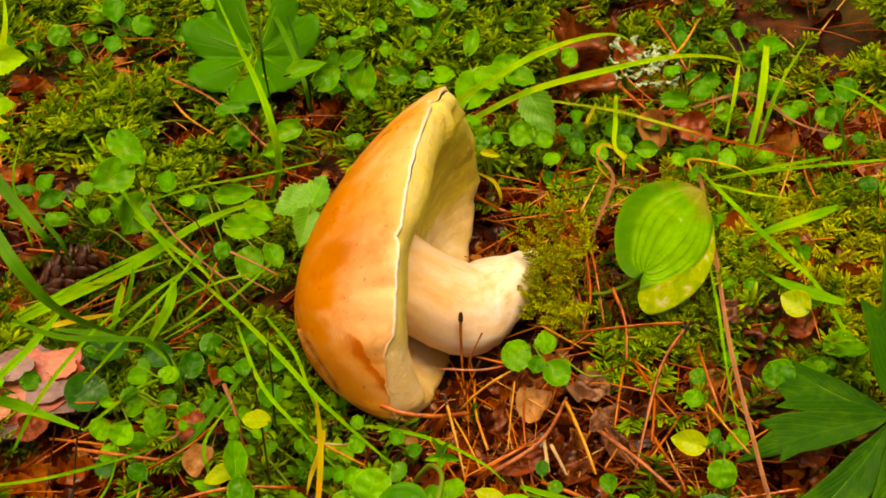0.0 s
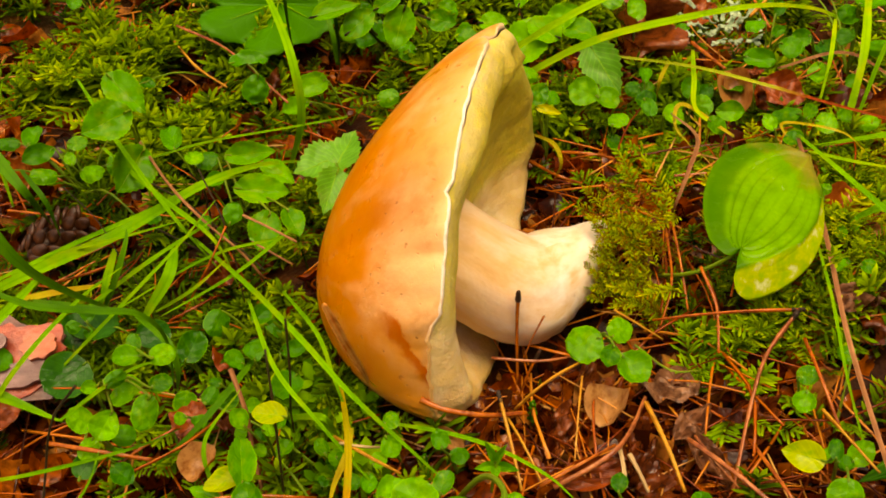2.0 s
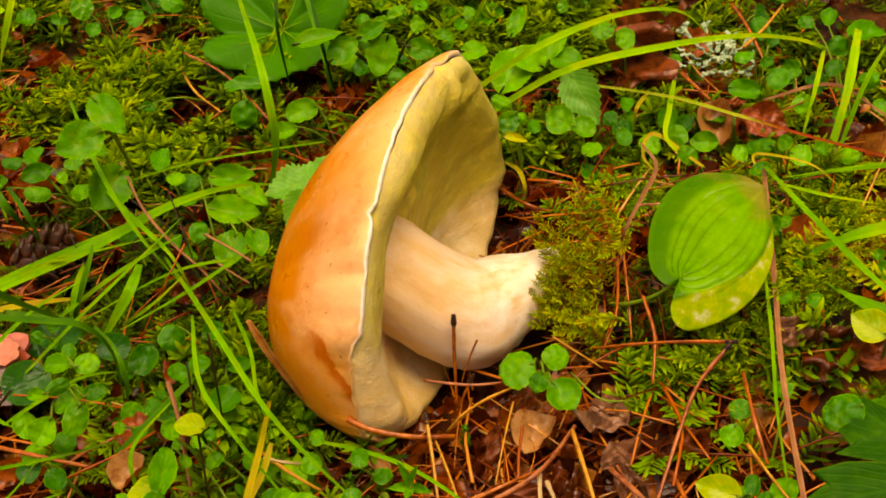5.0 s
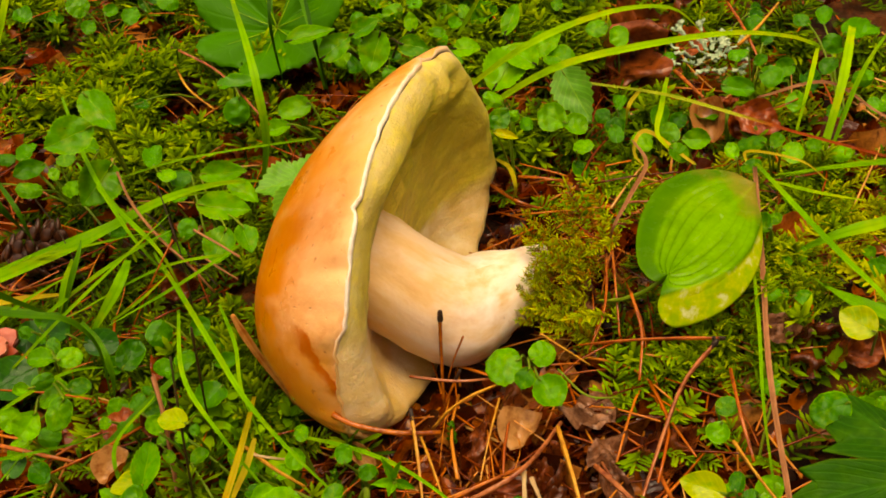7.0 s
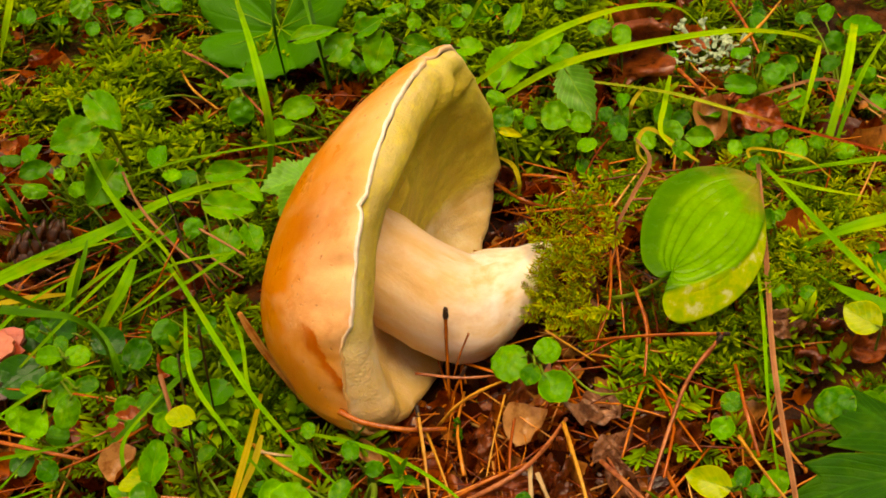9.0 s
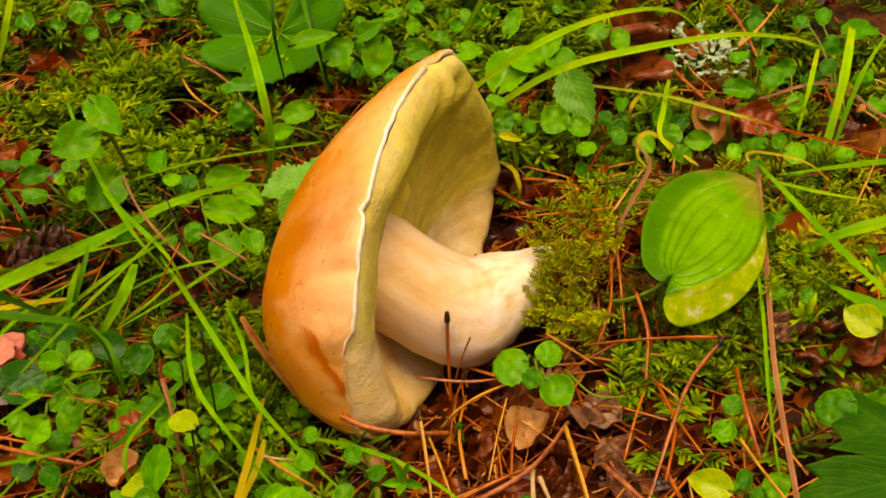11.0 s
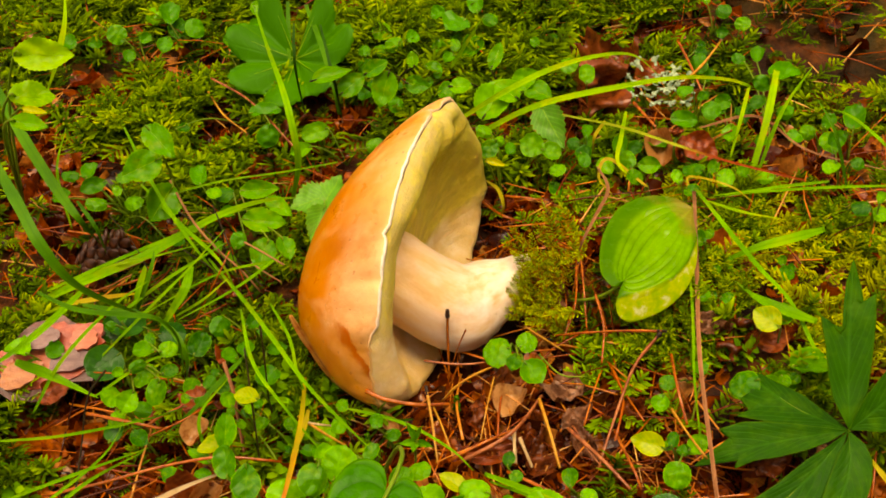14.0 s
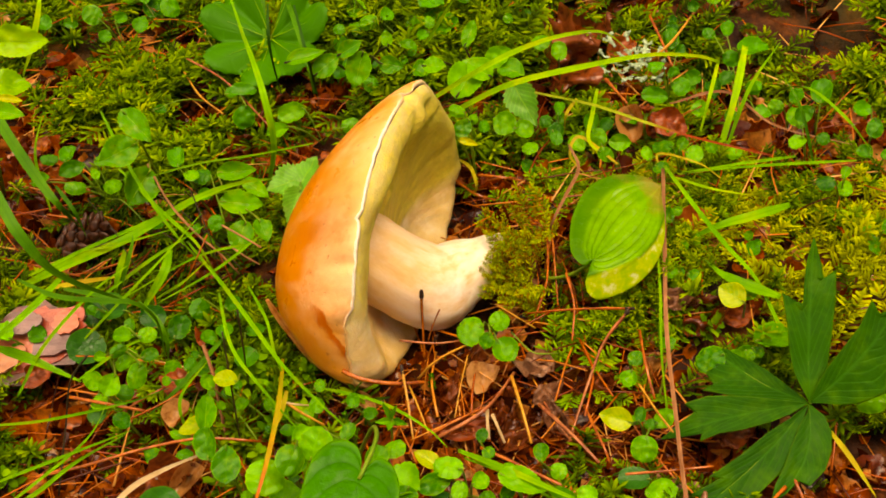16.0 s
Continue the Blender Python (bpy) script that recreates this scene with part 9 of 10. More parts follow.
def lobed_leaf(root, hub, radius, normal, head, label):
    """A rounded leaf with shallow toothed lobes, folded like a fan."""
    e = empty("lady_mantle", root, label, "plant")
    h, z = Vector(hub), Vector(normal).normalized()
    y = (Vector(head) - z * Vector(head).dot(z)).normalized()
    x = y.cross(z)
    bm = bmesh.new()
    uv = bm.loops.layers.uv.verify()
    na, nr = 84, 9
    grid = []
    for i in range(na + 1):
        a = math.radians(-162 + 324 * i / na)
        lobe = abs(math.sin(a * 3.5 + 1.57))
        rim = radius * (0.70 + 0.3 * lobe ** 0.7 + 0.03 * ((i * 0.5) % 1.0 > 0.4))
        row = []
        for j in range(nr + 1):
            s = j / nr
            p = h + (y * math.cos(a) + x * math.sin(a)) * rim * s
            row.append(bm.verts.new(p + z * radius * (0.16 * s * s + 0.30 * s * lobe + 0.06 * noise.noise(p * 60))))
        grid.append(row)
    for i in range(na):
        for j in range(nr):
            f = bm.faces.new((grid[i][j], grid[i + 1][j], grid[i + 1][j + 1], grid[i][j + 1]))
            for lp, (a, b) in zip(f.loops, ((i, j), (i + 1, j), (i + 1, j + 1), (i, j + 1))):
                lp[uv].uv = (b / nr, (a * 7 / na) % 1.0 if a < na else 1.0)
    bmesh.ops.remove_doubles(bm, verts=bm.verts, dist=1e-6)
    ob = part("blade", bm, M["mantle"], e)
    sol = ob.modifiers.new("thickness", "SOLIDIFY")
    sol.thickness = 0.0003
    for i in range(7):
        a = math.radians(-154.3 + 51.43 * i)
        w = (y * math.cos(a) + x * math.sin(a)) * radius
        part("vein", tube_bm([h + w * f + z * radius * (0.16 * f * f + 0.30 * f * abs(math.sin(a * 3.5 + 1.57)) + 0.012) for f in (0.02, 0.25, 0.45, 0.65)], 0.00036, 0.00008, 5, 8), M["midrib"], ob)
    part("stalk", tube_bm([root, Vector(root).lerp(h, 0.5) + Vector((0, 0.004, 0.002)), h], 0.0009, 0.0007), M["green_stem"], e)


def lichen_tuft(middle, size, label):
    """Pale forked ribbons with frilled, widening ends."""
    rnd3 = random.Random(5)
    bm = bmesh.new()

    def ribbon(p, d, ln, w, depth):
        side = d.cross(Vector((rnd3.gauss(0, 0.5), rnd3.gauss(0, 0.5), 1))).normalized()
        up = side.cross(d)
        last = None
        for i in range(6):
            t = i / 5
            q = p + d * (ln * t) + up * (0.12 * ln * math.sin(5 * t + depth))
            ww = w * (0.7 + 0.5 * t) * (1 + 0.35 * rnd3.uniform(-1, 1))
            curl = up * (0.5 * ww)
            row = [bm.verts.new(q - side * ww + curl), bm.verts.new(q), bm.verts.new(q + side * ww + curl)]
            if last:
                for a in (0, 1):
                    bm.faces.new((last[a], last[a + 1], row[a + 1], row[a]))
            last = row
        if depth:
            for sg in (-1, 1, rnd3.uniform(-0.4, 0.4))[: 2 + (rnd3.random() < 0.4)]:
                ribbon(q, (d + side * (sg * 0.8) + Vector((0, 0, rnd3.gauss(0.1, 0.35)))).normalized(), ln * rnd3.uniform(0.5, 0.8), w * 0.9, depth - 1)

    for i in range(22):
        a = i * 2.4
        p = Vector(middle) + Vector((math.cos(a) * 0.0035 * (i % 5), math.sin(a) * 0.006 * (i % 5), 0))
        ribbon(p, Vector((math.cos(a), math.sin(a), 0.45)).normalized(), size * rnd3.uniform(0.5, 0.9), 0.0008, 2)
    ob = single("lichen", label, "lichen", bm, M["lichen"])
    sol = ob.modifiers.new("thickness", "SOLIDIFY")
    sol.thickness = 0.0004
    return ob


def bark_piece(middle, turn, label):
    """A flake of pine bark in three scaly layers."""
    e = empty("bark_piece", middle, label, "bark")
    rnd4 = random.Random(8)
    for n, (dx, dy, w, h, col) in enumerate(((0, 0, 0.026, 0.017, "bark_dark"), (0.001, 0.001, 0.023, 0.013, "bark"), (-0.004, 0.001, 0.012, 0.009, "bark_pale"), (0.010, 0.004, 0.010, 0.007, "bark"), (0.009, -0.006, 0.009, 0.005, "bark_grey"), (-0.012, -0.005, 0.009, 0.006, "bark_orange"), (0.016, 0.001, 0.006, 0.005, "bark_pale"), (-0.001, 0.007, 0.008, 0.004, "bark_grey"))):
        bm = bmesh.new()
        ring = []
        for i in range(30):
            a = 2 * math.pi * i / 30
            k2 = 1 + 0.28 * noise.noise(Vector((math.cos(a) * 1.7, math.sin(a) * 1.7, n * 3.1))) + 0.08 * rnd4.uniform(-1, 1)
            ring.append(bm.verts.new((dx + w * k2 * math.cos(a), dy + h * k2 * math.sin(a), 0.0009 * n + 0.05 * abs(dx + w * math.cos(a)))))
        f = bm.faces.new(ring)
        up = bmesh.ops.extrude_face_region(bm, geom=[f])
        bmesh.ops.translate(bm, verts=[q for q in up["geom"] if isinstance(q, bmesh.types.BMVert)], vec=(0, 0, 0.0016))
        bmesh.ops.recalc_face_normals(bm, faces=bm.faces)
        m = Matrix.Translation(middle) @ Euler((0.35, -0.05, turn)).to_matrix().to_4x4()
        bmesh.ops.transform(bm, matrix=m, verts=bm.verts)
        ob = new("flake", mesh_of("flake", bm, M[col], False))
        ob.parent = e
        ob.matrix_parent_inverse = e.matrix_world.inverted()


for nm, dark, light in (("bark_dark", (0.05, 0.014, 0.009), (0.15, 0.045, 0.028)), ("bark", (0.27, 0.030, 0.012), (0.45, 0.082, 0.034)), ("bark_pale", (0.42, 0.075, 0.030), (0.56, 0.16, 0.07)), ("bark_grey", (0.11, 0.048, 0.046), (0.24, 0.12, 0.11)), ("bark_orange", (0.30, 0.070, 0.012), (0.46, 0.16, 0.03))):
    k = Mat(nm, 0.25, 0.8)
    k.color(k.ramp(k.noise(120, 5, stretch=(1, 3, 1)), [(0.3, dark), (0.7, light)])).bump(k.noise(300, 4), 0.8, 0.0008)
    M[nm] = k.m


def pine_cone(middle, d, label):
    """An old rotting cone: a core with spiral rows of thick scales."""
    e = empty("pine_cone", middle, label, "pine cone")
    m0, d = Vector(middle), Vector(d).normalized()
    a = d.orthogonal().normalized()
    b = d.cross(a)
    part("core", tube_bm([m0 - d * 0.012, m0, m0 + d * 0.013], 0.005, 0.003, 8, 8, 0.2), M["cone"], e)
    bm = bmesh.new()
    bmesh.ops.create_icosphere(bm, subdivisions=2, radius=1.0)
    for q in bm.verts:
        q.co = Vector((q.co.x * 0.0028, q.co.y * 0.0038 * (1 + 0.3 * q.co.y), q.co.z * 0.0013 + (0.0006 if q.co.length < 0.5 else 0)))
    me = mesh_of("scale", bm, M["cone"])
    for i in range(44):
        t = i / 44
        ang = i * 2.399
        r = 0.0075 * math.sin(math.pi * (0.15 + 0.75 * t)) + 0.001
        out = a * math.cos(ang) + b * math.sin(ang)
        y = (out * 0.8 + d * 0.7).normalized()
        x = y.cross(d).normalized()
        z = x.cross(y)
        m = Matrix((x, y, z)).transposed().to_4x4()
        m = m @ Euler((0.5 * noise.noise(Vector((i, 1, 0.3))), 0.5 * noise.noise(Vector((i, 2, 0.7))), 0)).to_matrix().to_4x4()
        m.translation = m0 + d * (0.024 * t - 0.012) + out * r
        ob = new("scale", me)
        ob.parent, ob.matrix_parent_inverse, ob.matrix_basis = e, e.matrix_world.inverted(), m


k = Mat("rotten_cone", 0.35, 0.5)
k.color(k.ramp(k.noise(150, 4), [(0.3, (0.014, 0.005, 0.002)), (0.7, (0.10, 0.030, 0.010))])).bump(k.noise(400, 3), 0.7, 0.0006)
M["cone"] = k.m
palmate_leaf((0.1580, -0.0900, -0.0120), (0.1438, -0.0947, 0.0180), [
    ((0.1509, -0.0503, 0.0570), 1.0, ([(6.0, 3.6), (10.6, 5.9), (18.5, 7.8), (28.5, 9.1), (39.5, 11.1), (36.5, 7.4), (32.5, 3.4), (41.0, 3.2), (51.2, 2.2)], [(6.0, -3.4), (12.4, -5.8), (23.5, -6.9), (35.6, -7.8), (48.2, -8.2), (45.0, -5.2), (43.5, -4.0), (50.5, -2.9)])),
    ((0.1739, -0.0794, 0.0500), -2.0, ([(6.0, 2.0), (13.7, 3.8), (20.8, 4.2), (32.2, 5.2), (42.2, 8.2), (39.5, 3.2)], [(3.4, -3.7), (6.2, -7.6), (11.2, -12.2), (20.3, -16.4), (26.0, -12.0), (33.0, -13.0), (34.0, -6.5), (40.0, -4.0)])),
    ((0.1158, -0.0605, 0.0120), 2.5, ([(4.5, 4.3), (15.3, 9.0), (23.9, 13.2), (34.8, 17.5), (32.5, 13.0), (39.0, 10.5), (36.8, 6.6)], [(8.7, -1.3), (19.6, -2.8), (32.0, -2.4), (38.7, -2.5)])),
    ((0.0920, -0.0952, 0.0020), -1.8, ([(7.2, 2.4), (15.4, 3.5), (25.4, 3.7), (33.3, 3.0), (40.9, 4.3), (38.1, 1.7), (45.2, 1.1)], [(6.0, -2.2), (16.6, -6.3), (25.9, -9.4), (33.6, -11.2), (42.6, -10.6), (38.5, -7.3), (46.0, -4.0)])),
    ((0.0931, -0.1302, 0.0000), 2.6, ([(7.0, 3.2), (15.0, 7.6), (22.9, 10.5), (36.5, 10.6), (45.6, 11.4), (54.4, 12.7), (51.3, 9.2), (56.8, 6.5)], [(8.5, -0.7), (18.1, -2.3), (31.1, -3.0), (45.6, -5.0), (41.7, -1.8), (54.4, -4.8), (50.0, -1.2), (57.0, 0.4)])),
    ((0.1253, -0.1257, 0.0040), 5.2, ([(2.0, 6.4), (6.5, 10.5), (12.8, 12.6), (20.3, 12.9), (27.7, 10.0), (27.0, 6.4), (33.8, 3.5)], [(3.5, 0.6), (8.3, -0.5), (17.2, -0.6), (25.7, -0.4), (32.6, -0.9)]))],
    "plant with one dark green deeply cut palmate leaf")
lobed_leaf((-0.0960, 0.2250, -0.0120), (-0.0880, 0.1860, 0.0150), 0.0370, (-0.05, -0.50, 0.85), (-0.15, -1, -0.5), "rounded lobed dull green leaf in the shade")
lichen_tuft((0.1130, 0.1460, 0.0040), 0.0050, "pale grey-green branching lichen on dark litter")
pine_cone((-0.1675, 0.0480, -0.0050), (0.75, 0.5, 0.1), "old dark rotting pine cone in the moss")
bark_piece((-0.1680, -0.0280, 0.0030), 0.35, "rosy flaking pine bark piece lying in the moss")

# ---- moss and litter that nobody could count ----


def frond_template(seed, pairs=8, width=0.033, reach=0.34):
    """A feathery moss shoot along y, one unit long: blunt, finely toothed side shoots, older and shaded at its base."""
    rnd = random.Random(seed)
    verts, faces, tipward = [], [], []

    def shoot(base, d, ln, width, count, along):
        """A lance-shaped side shoot, keeled, with a toothed edge."""
        d = d.normalized()
        side = d.cross(Vector((0, 0, 1))).normalized()
        side = (side + Vector((0, 0, rnd.uniform(-0.5, 0.5)))).normalized()
        n = len(verts)
        droop = rnd.uniform(-0.12, 0.22)
        for i in range(count + 1):
            t = i / count
            p = base + d * (ln * t) + Vector((0, 0, droop * ln * math.sin(3.0 * t)))
            w = width * (0.40 + 2.3 * t - 2.35 * t * t) * (1.34 if i % 2 else 0.80)
            keel = Vector((0, 0, 0.40 * w))
            verts.extend((p - side * w - keel + d * (0.25 * w), p + keel * 0.6, p + side * w - keel + d * (0.25 * w)))
            tipward.extend([0.30 * along + 0.70 * t] * 3)
            if i:
                a = n + 3 * i
                for q in (a, a + 1):
                    faces.extend(((q - 3, q - 2, q + 1), (q - 3, q + 1, q)))
        verts.append(base + d * (ln * 1.09) + Vector((0, 0, droop * ln * 0.1)))
        tipward.append(1.0)
        a = n + 3 * count
        faces.extend(((a, a + 1, len(verts) - 1), (a + 1, a + 2, len(verts) - 1)))

    for i in range(pairs):
        t = 0.12 + 0.84 * i / pairs
        p = Vector((0, t, 0.25 * math.sin(t * 2.2)))
        ln = reach * math.sin(math.pi * (0.22 + 0.70 * t)) * rnd.uniform(0.8, 1.2)
        for sg in (-1, 1):
            d = Vector((sg * rnd.uniform(0.8, 1.1), rnd.uniform(0.45, 0.9), rnd.uniform(-0.3, 0.35)))
            shoot(p, d, ln * rnd.uniform(0.7, 1.2), width, 4, t)
    for i in (1, 2.4):
        shoot(Vector((0, 0.3 * i, 0.25 * math.sin(0.66 * i))), Vector((0, 1, 0.3 * math.cos(0.66 * i))), 0.32, width, 4, 0.3 * i)
    return np.array([tuple(q) for q in verts]), np.array(faces), np.array(tipward)


def tuft_template(seed):
    """An upright moss shoot along z, one unit high: arms in loose whorls, the topmost spread like a star."""
    rnd = random.Random(seed)
    verts, faces, tipward = [], [], []
    for h, count, ln, rise in ((0.97, 7, 0.30, 0.75), (0.84, 8, 0.40, 0.30), (0.66, 8, 0.42, 0.05), (0.46, 6, 0.36, -0.10)):
        turn = rnd.uniform(0, 6.28)
        for i in range(count):
            a = turn + (i + rnd.uniform(-0.25, 0.25)) * 6.283 / count
            d = Vector((math.cos(a), math.sin(a), rise + rnd.uniform(-0.25, 0.25))).normalized()
            side = Vector((-math.sin(a), math.cos(a), rnd.uniform(-0.4, 0.4))).normalized()
            l2, w, n = ln * rnd.uniform(0.65, 1.25), rnd.uniform(0.026, 0.040), len(verts)
            p0 = Vector((0, 0, h + rnd.uniform(-0.06, 0.06)))
            for j in range(4):
                t = j / 4
                p = p0 + d * (l2 * t) - Vector((0, 0, 0.16 * l2 * t * t))
                ww = w * (0.35 + 2.6 * t - 2.4 * t * t) * (1.30 if j % 2 else 0.85)
                verts.extend((p - side * ww - Vector((0, 0, 0.4 * ww)), p + Vector((0, 0, 0.25 * ww)), p + side * ww - Vector((0, 0, 0.4 * ww))))
                tipward.extend([0.55 * h * (0.4 + 0.6 * t) + 0.45 * t * h] * 3)
                if j:
                    b2 = n + 3 * j
                    for q in (b2, b2 + 1):
                        faces.extend(((q - 3, q - 2, q + 1), (q - 3, q + 1, q)))
            verts.append(p0 + d * (l2 * 1.05) - Vector((0, 0, 0.18 * l2)))
            tipward.append(min(1.0, 0.2 + 0.85 * h))
            b2 = n + 9
            faces.extend(((b2, b2 + 1, len(verts) - 1), (b2 + 1, b2 + 2, len(verts) - 1)))
    n = len(verts)
    for z2 in (0.0, 0.98):
        verts.extend((Vector((-0.022, -0.012, z2)), Vector((0.022, -0.012, z2)), Vector((0, 0.024, z2))))
        tipward.extend([0.15] * 3)
    for i in range(3):
        j = (i + 1) % 3
        faces.extend(((n + i, n + j, n + 3 + j), (n + i, n + 3 + j, n + 3 + i)))
    return np.array([tuple(q) for q in verts]), np.array(faces), np.array(tipward)


def star_template(seed, leaves=14):
    """An upright leafy moss shoot along z, one unit high, with spreading oval leaves."""
    rnd = random.Random(seed)
    verts, faces, tipward = [], [], []
    for i in range(leaves):
        t = i / leaves
        a = i * 2.4 + rnd.uniform(-0.3, 0.3)
        p = Vector((0, 0, 0.25 + 0.75 * t))
        out = Vector((math.cos(a), math.sin(a), rnd.uniform(0.1, 0.5) + 0.6 * t))
        side = Vector((-math.sin(a), math.cos(a), 0))
        ln, w = rnd.uniform(0.26, 0.38) * (1.1 - 0.4 * t), 0.095
        n = len(verts)
        dip = Vector((0, 0, -0.035))
        verts += [p, p + out * ln * 0.30 + side * w * 0.8, p + out * ln * 0.30 - side * w * 0.8, p + out * ln * 0.68 + side * w * 0.85 + dip * 0.4, p + out * ln * 0.68 - side * w * 0.85 + dip * 0.4, p + out * ln + dip * 2, p + out * ln * 0.5 + dip]
        tipward += [t * 0.6] + [0.2 + 0.8 * t] * 4 + [0.3 + 0.7 * t] * 2
        faces += [(n, n + 1, n + 6), (n, n + 6, n + 2), (n + 1, n + 3, n + 6), (n + 2, n + 6, n + 4), (n + 3, n + 5, n + 6), (n + 4, n + 6, n + 5)]
    n = len(verts)
    verts += [Vector((-0.02, 0, 0)), Vector((0.02, 0, 0)), Vector((0, 0, 1))]
    tipward += [0, 0, 1]
    faces.append((n, n + 1, n + 2))
    return np.array([tuple(q) for q in verts]), np.array(faces), np.array(tipward)


def scatter(name, templates, poses, material, label, category):
    """All copies joined into one mesh of stuff; poses are 4x4 matrices."""
    vs, fs, us, at = [], [], [], 0
    for i, m in enumerate(poses):
        v, f, u = templates[i % len(templates)]
        a = np.array(m)
        vs.append(v @ a[:3, :3].T + a[:3, 3])
        fs.append(f + at)
        us.append(u)
        at += len(v)
    v, f, u = np.concatenate(vs), np.concatenate(fs), np.concatenate(us)
    me = bpy.data.meshes.new(name)
    me.vertices.add(len(v))
    me.vertices.foreach_set("co", v.ravel())
    me.loops.add(f.size)
    me.loops.foreach_set("vertex_index", f.ravel().astype(np.int32))
    me.polygons.add(len(f))
    me.polygons.foreach_set("loop_start", np.arange(0, f.size, 3, dtype=np.int32))
    me.update(calc_edges=True)
    # drives the painted darkening from tip to base
    tip_layer = me.uv_layers.new(name="growth")
    tip_layer.data.foreach_set("uv", np.repeat(u[f.ravel()], 2).astype(np.float32))
    me.materials.append(material)
    return tagged(new(name, me), label, category, kind="stuff")


def in_cap(x, y):
    """Ground taken up by the mushroom."""
    d = Vector((x, y, 0)) - Vector((HUB.x, HUB.y, 0))
    a, b = d.dot(AX), d.dot(AU)
    if -0.008 < a < 0.05 and (b / 0.07) ** 2 + (max(a, 0) / 0.048) ** 2 < 1:
        return True
    return abs(y + 0.011) < 0.019 and -0.01 < x < 0.036


def hollow(x, y):
    """1 where bare needle litter shows: before the stem, in the gap behind it and low beside the cap."""
    a = math.exp(-(((x - 0.047) / 0.050) ** 4) - (((y + 0.075) / 0.035) ** 4))
    b = math.exp(-(((x - 0.048) / 0.038) ** 4) - (((y - 0.025) / 0.036) ** 4))
    c2 = math.exp(-(((x - 0.005) / 0.03) ** 4) - (((y + 0.07) / 0.03) ** 4))
    d2 = math.exp(-(((x + 0.115) / 0.055) ** 4) - (((y + 0.085) / 0.030) ** 4))
    e2 = math.exp(-(((x + 0.130) / 0.050) ** 4) - (((y - 0.030) / 0.038) ** 4))
    bare = 0.93 * a + 0.75 * b + 0.78 * c2 + 0.45 * d2 + 0.62 * e2
    for px, py, r in BARE:
        bare += 0.9 * math.exp(-(((x - px) ** 2 + (y - py) ** 2) / (r * r)) ** 2)
    return min(1.0, bare)


def strewn(x, y):
    """Where needles gather: round the mushroom and low beside it."""
    return math.exp(-(((x - 0.05) / 0.075) ** 4) - (((y + 0.03) / 0.10) ** 4)) + 0.7 * math.exp(-(((x + 0.11) / 0.06) ** 4) - (((y + 0.075) / 0.04) ** 4))


rnd = random.Random(11)
LOW = []  # leaves and flakes that lie low: moss stays short under them
for o in scene.objects:
    if o.type == "MESH" and o.name.split(".")[0] in ("leaf", "dead_leaf", "flake"):
        corners = [o.matrix_world @ Vector(q) for q in o.bound_box] if o.parent is None else [o.parent.matrix_world @ o.matrix_parent_inverse @ o.matrix_basis @ Vector(q) for q in o.bound_box]
        c3 = sum(corners, Vector()) / 8
        LOW.append((c3.x, c3.y, c3.z, 0.5 * max((q - c3).length for q in corners)))
LOW = np.array(LOW)


def shaded(x, y):
    """How much a moss shoot is held down by a leaf above it."""
    d = np.hypot(LOW[:, 0] - x, LOW[:, 1] - y) < LOW[:, 3] * 1.1
    return 0.5 if bool(np.any(d & (LOW[:, 2] < soil(x, y) + 0.045))) else 1.0


feather, leafy, tawny, tufts = [], [], [], []


def moss_pose(x, y, length, lift, heading):
    z = soil(x, y) + rnd.uniform(-0.002, 0.004)
    held = shaded(x, y)
    length, lift = length * (0.6 + 0.4 * held), lift * held
    return Matrix.LocRotScale((x, y, z), Euler((lift, rnd.uniform(-0.4, 0.4), heading)), (length * rnd.uniform(0.8, 1.2), length, length))


def low_moss(x, y):
    """1 where the moss is thin and short: round the litter on the near side."""
    return (0.35 if x < -0.03 else 1.0) / (1 + math.exp((y - 0.010 - 0.25 * max(0.0, x)) / 0.010))


def clump(x, y):
    """Cushions of moss: below zero in the gaps between them."""
    return 1.2 * noise.noise(Vector((x * 15, y * 15, 4.0))) + 1.0 * noise.noise(Vector((x * 42, y * 42, 7.0)))


tries = 0
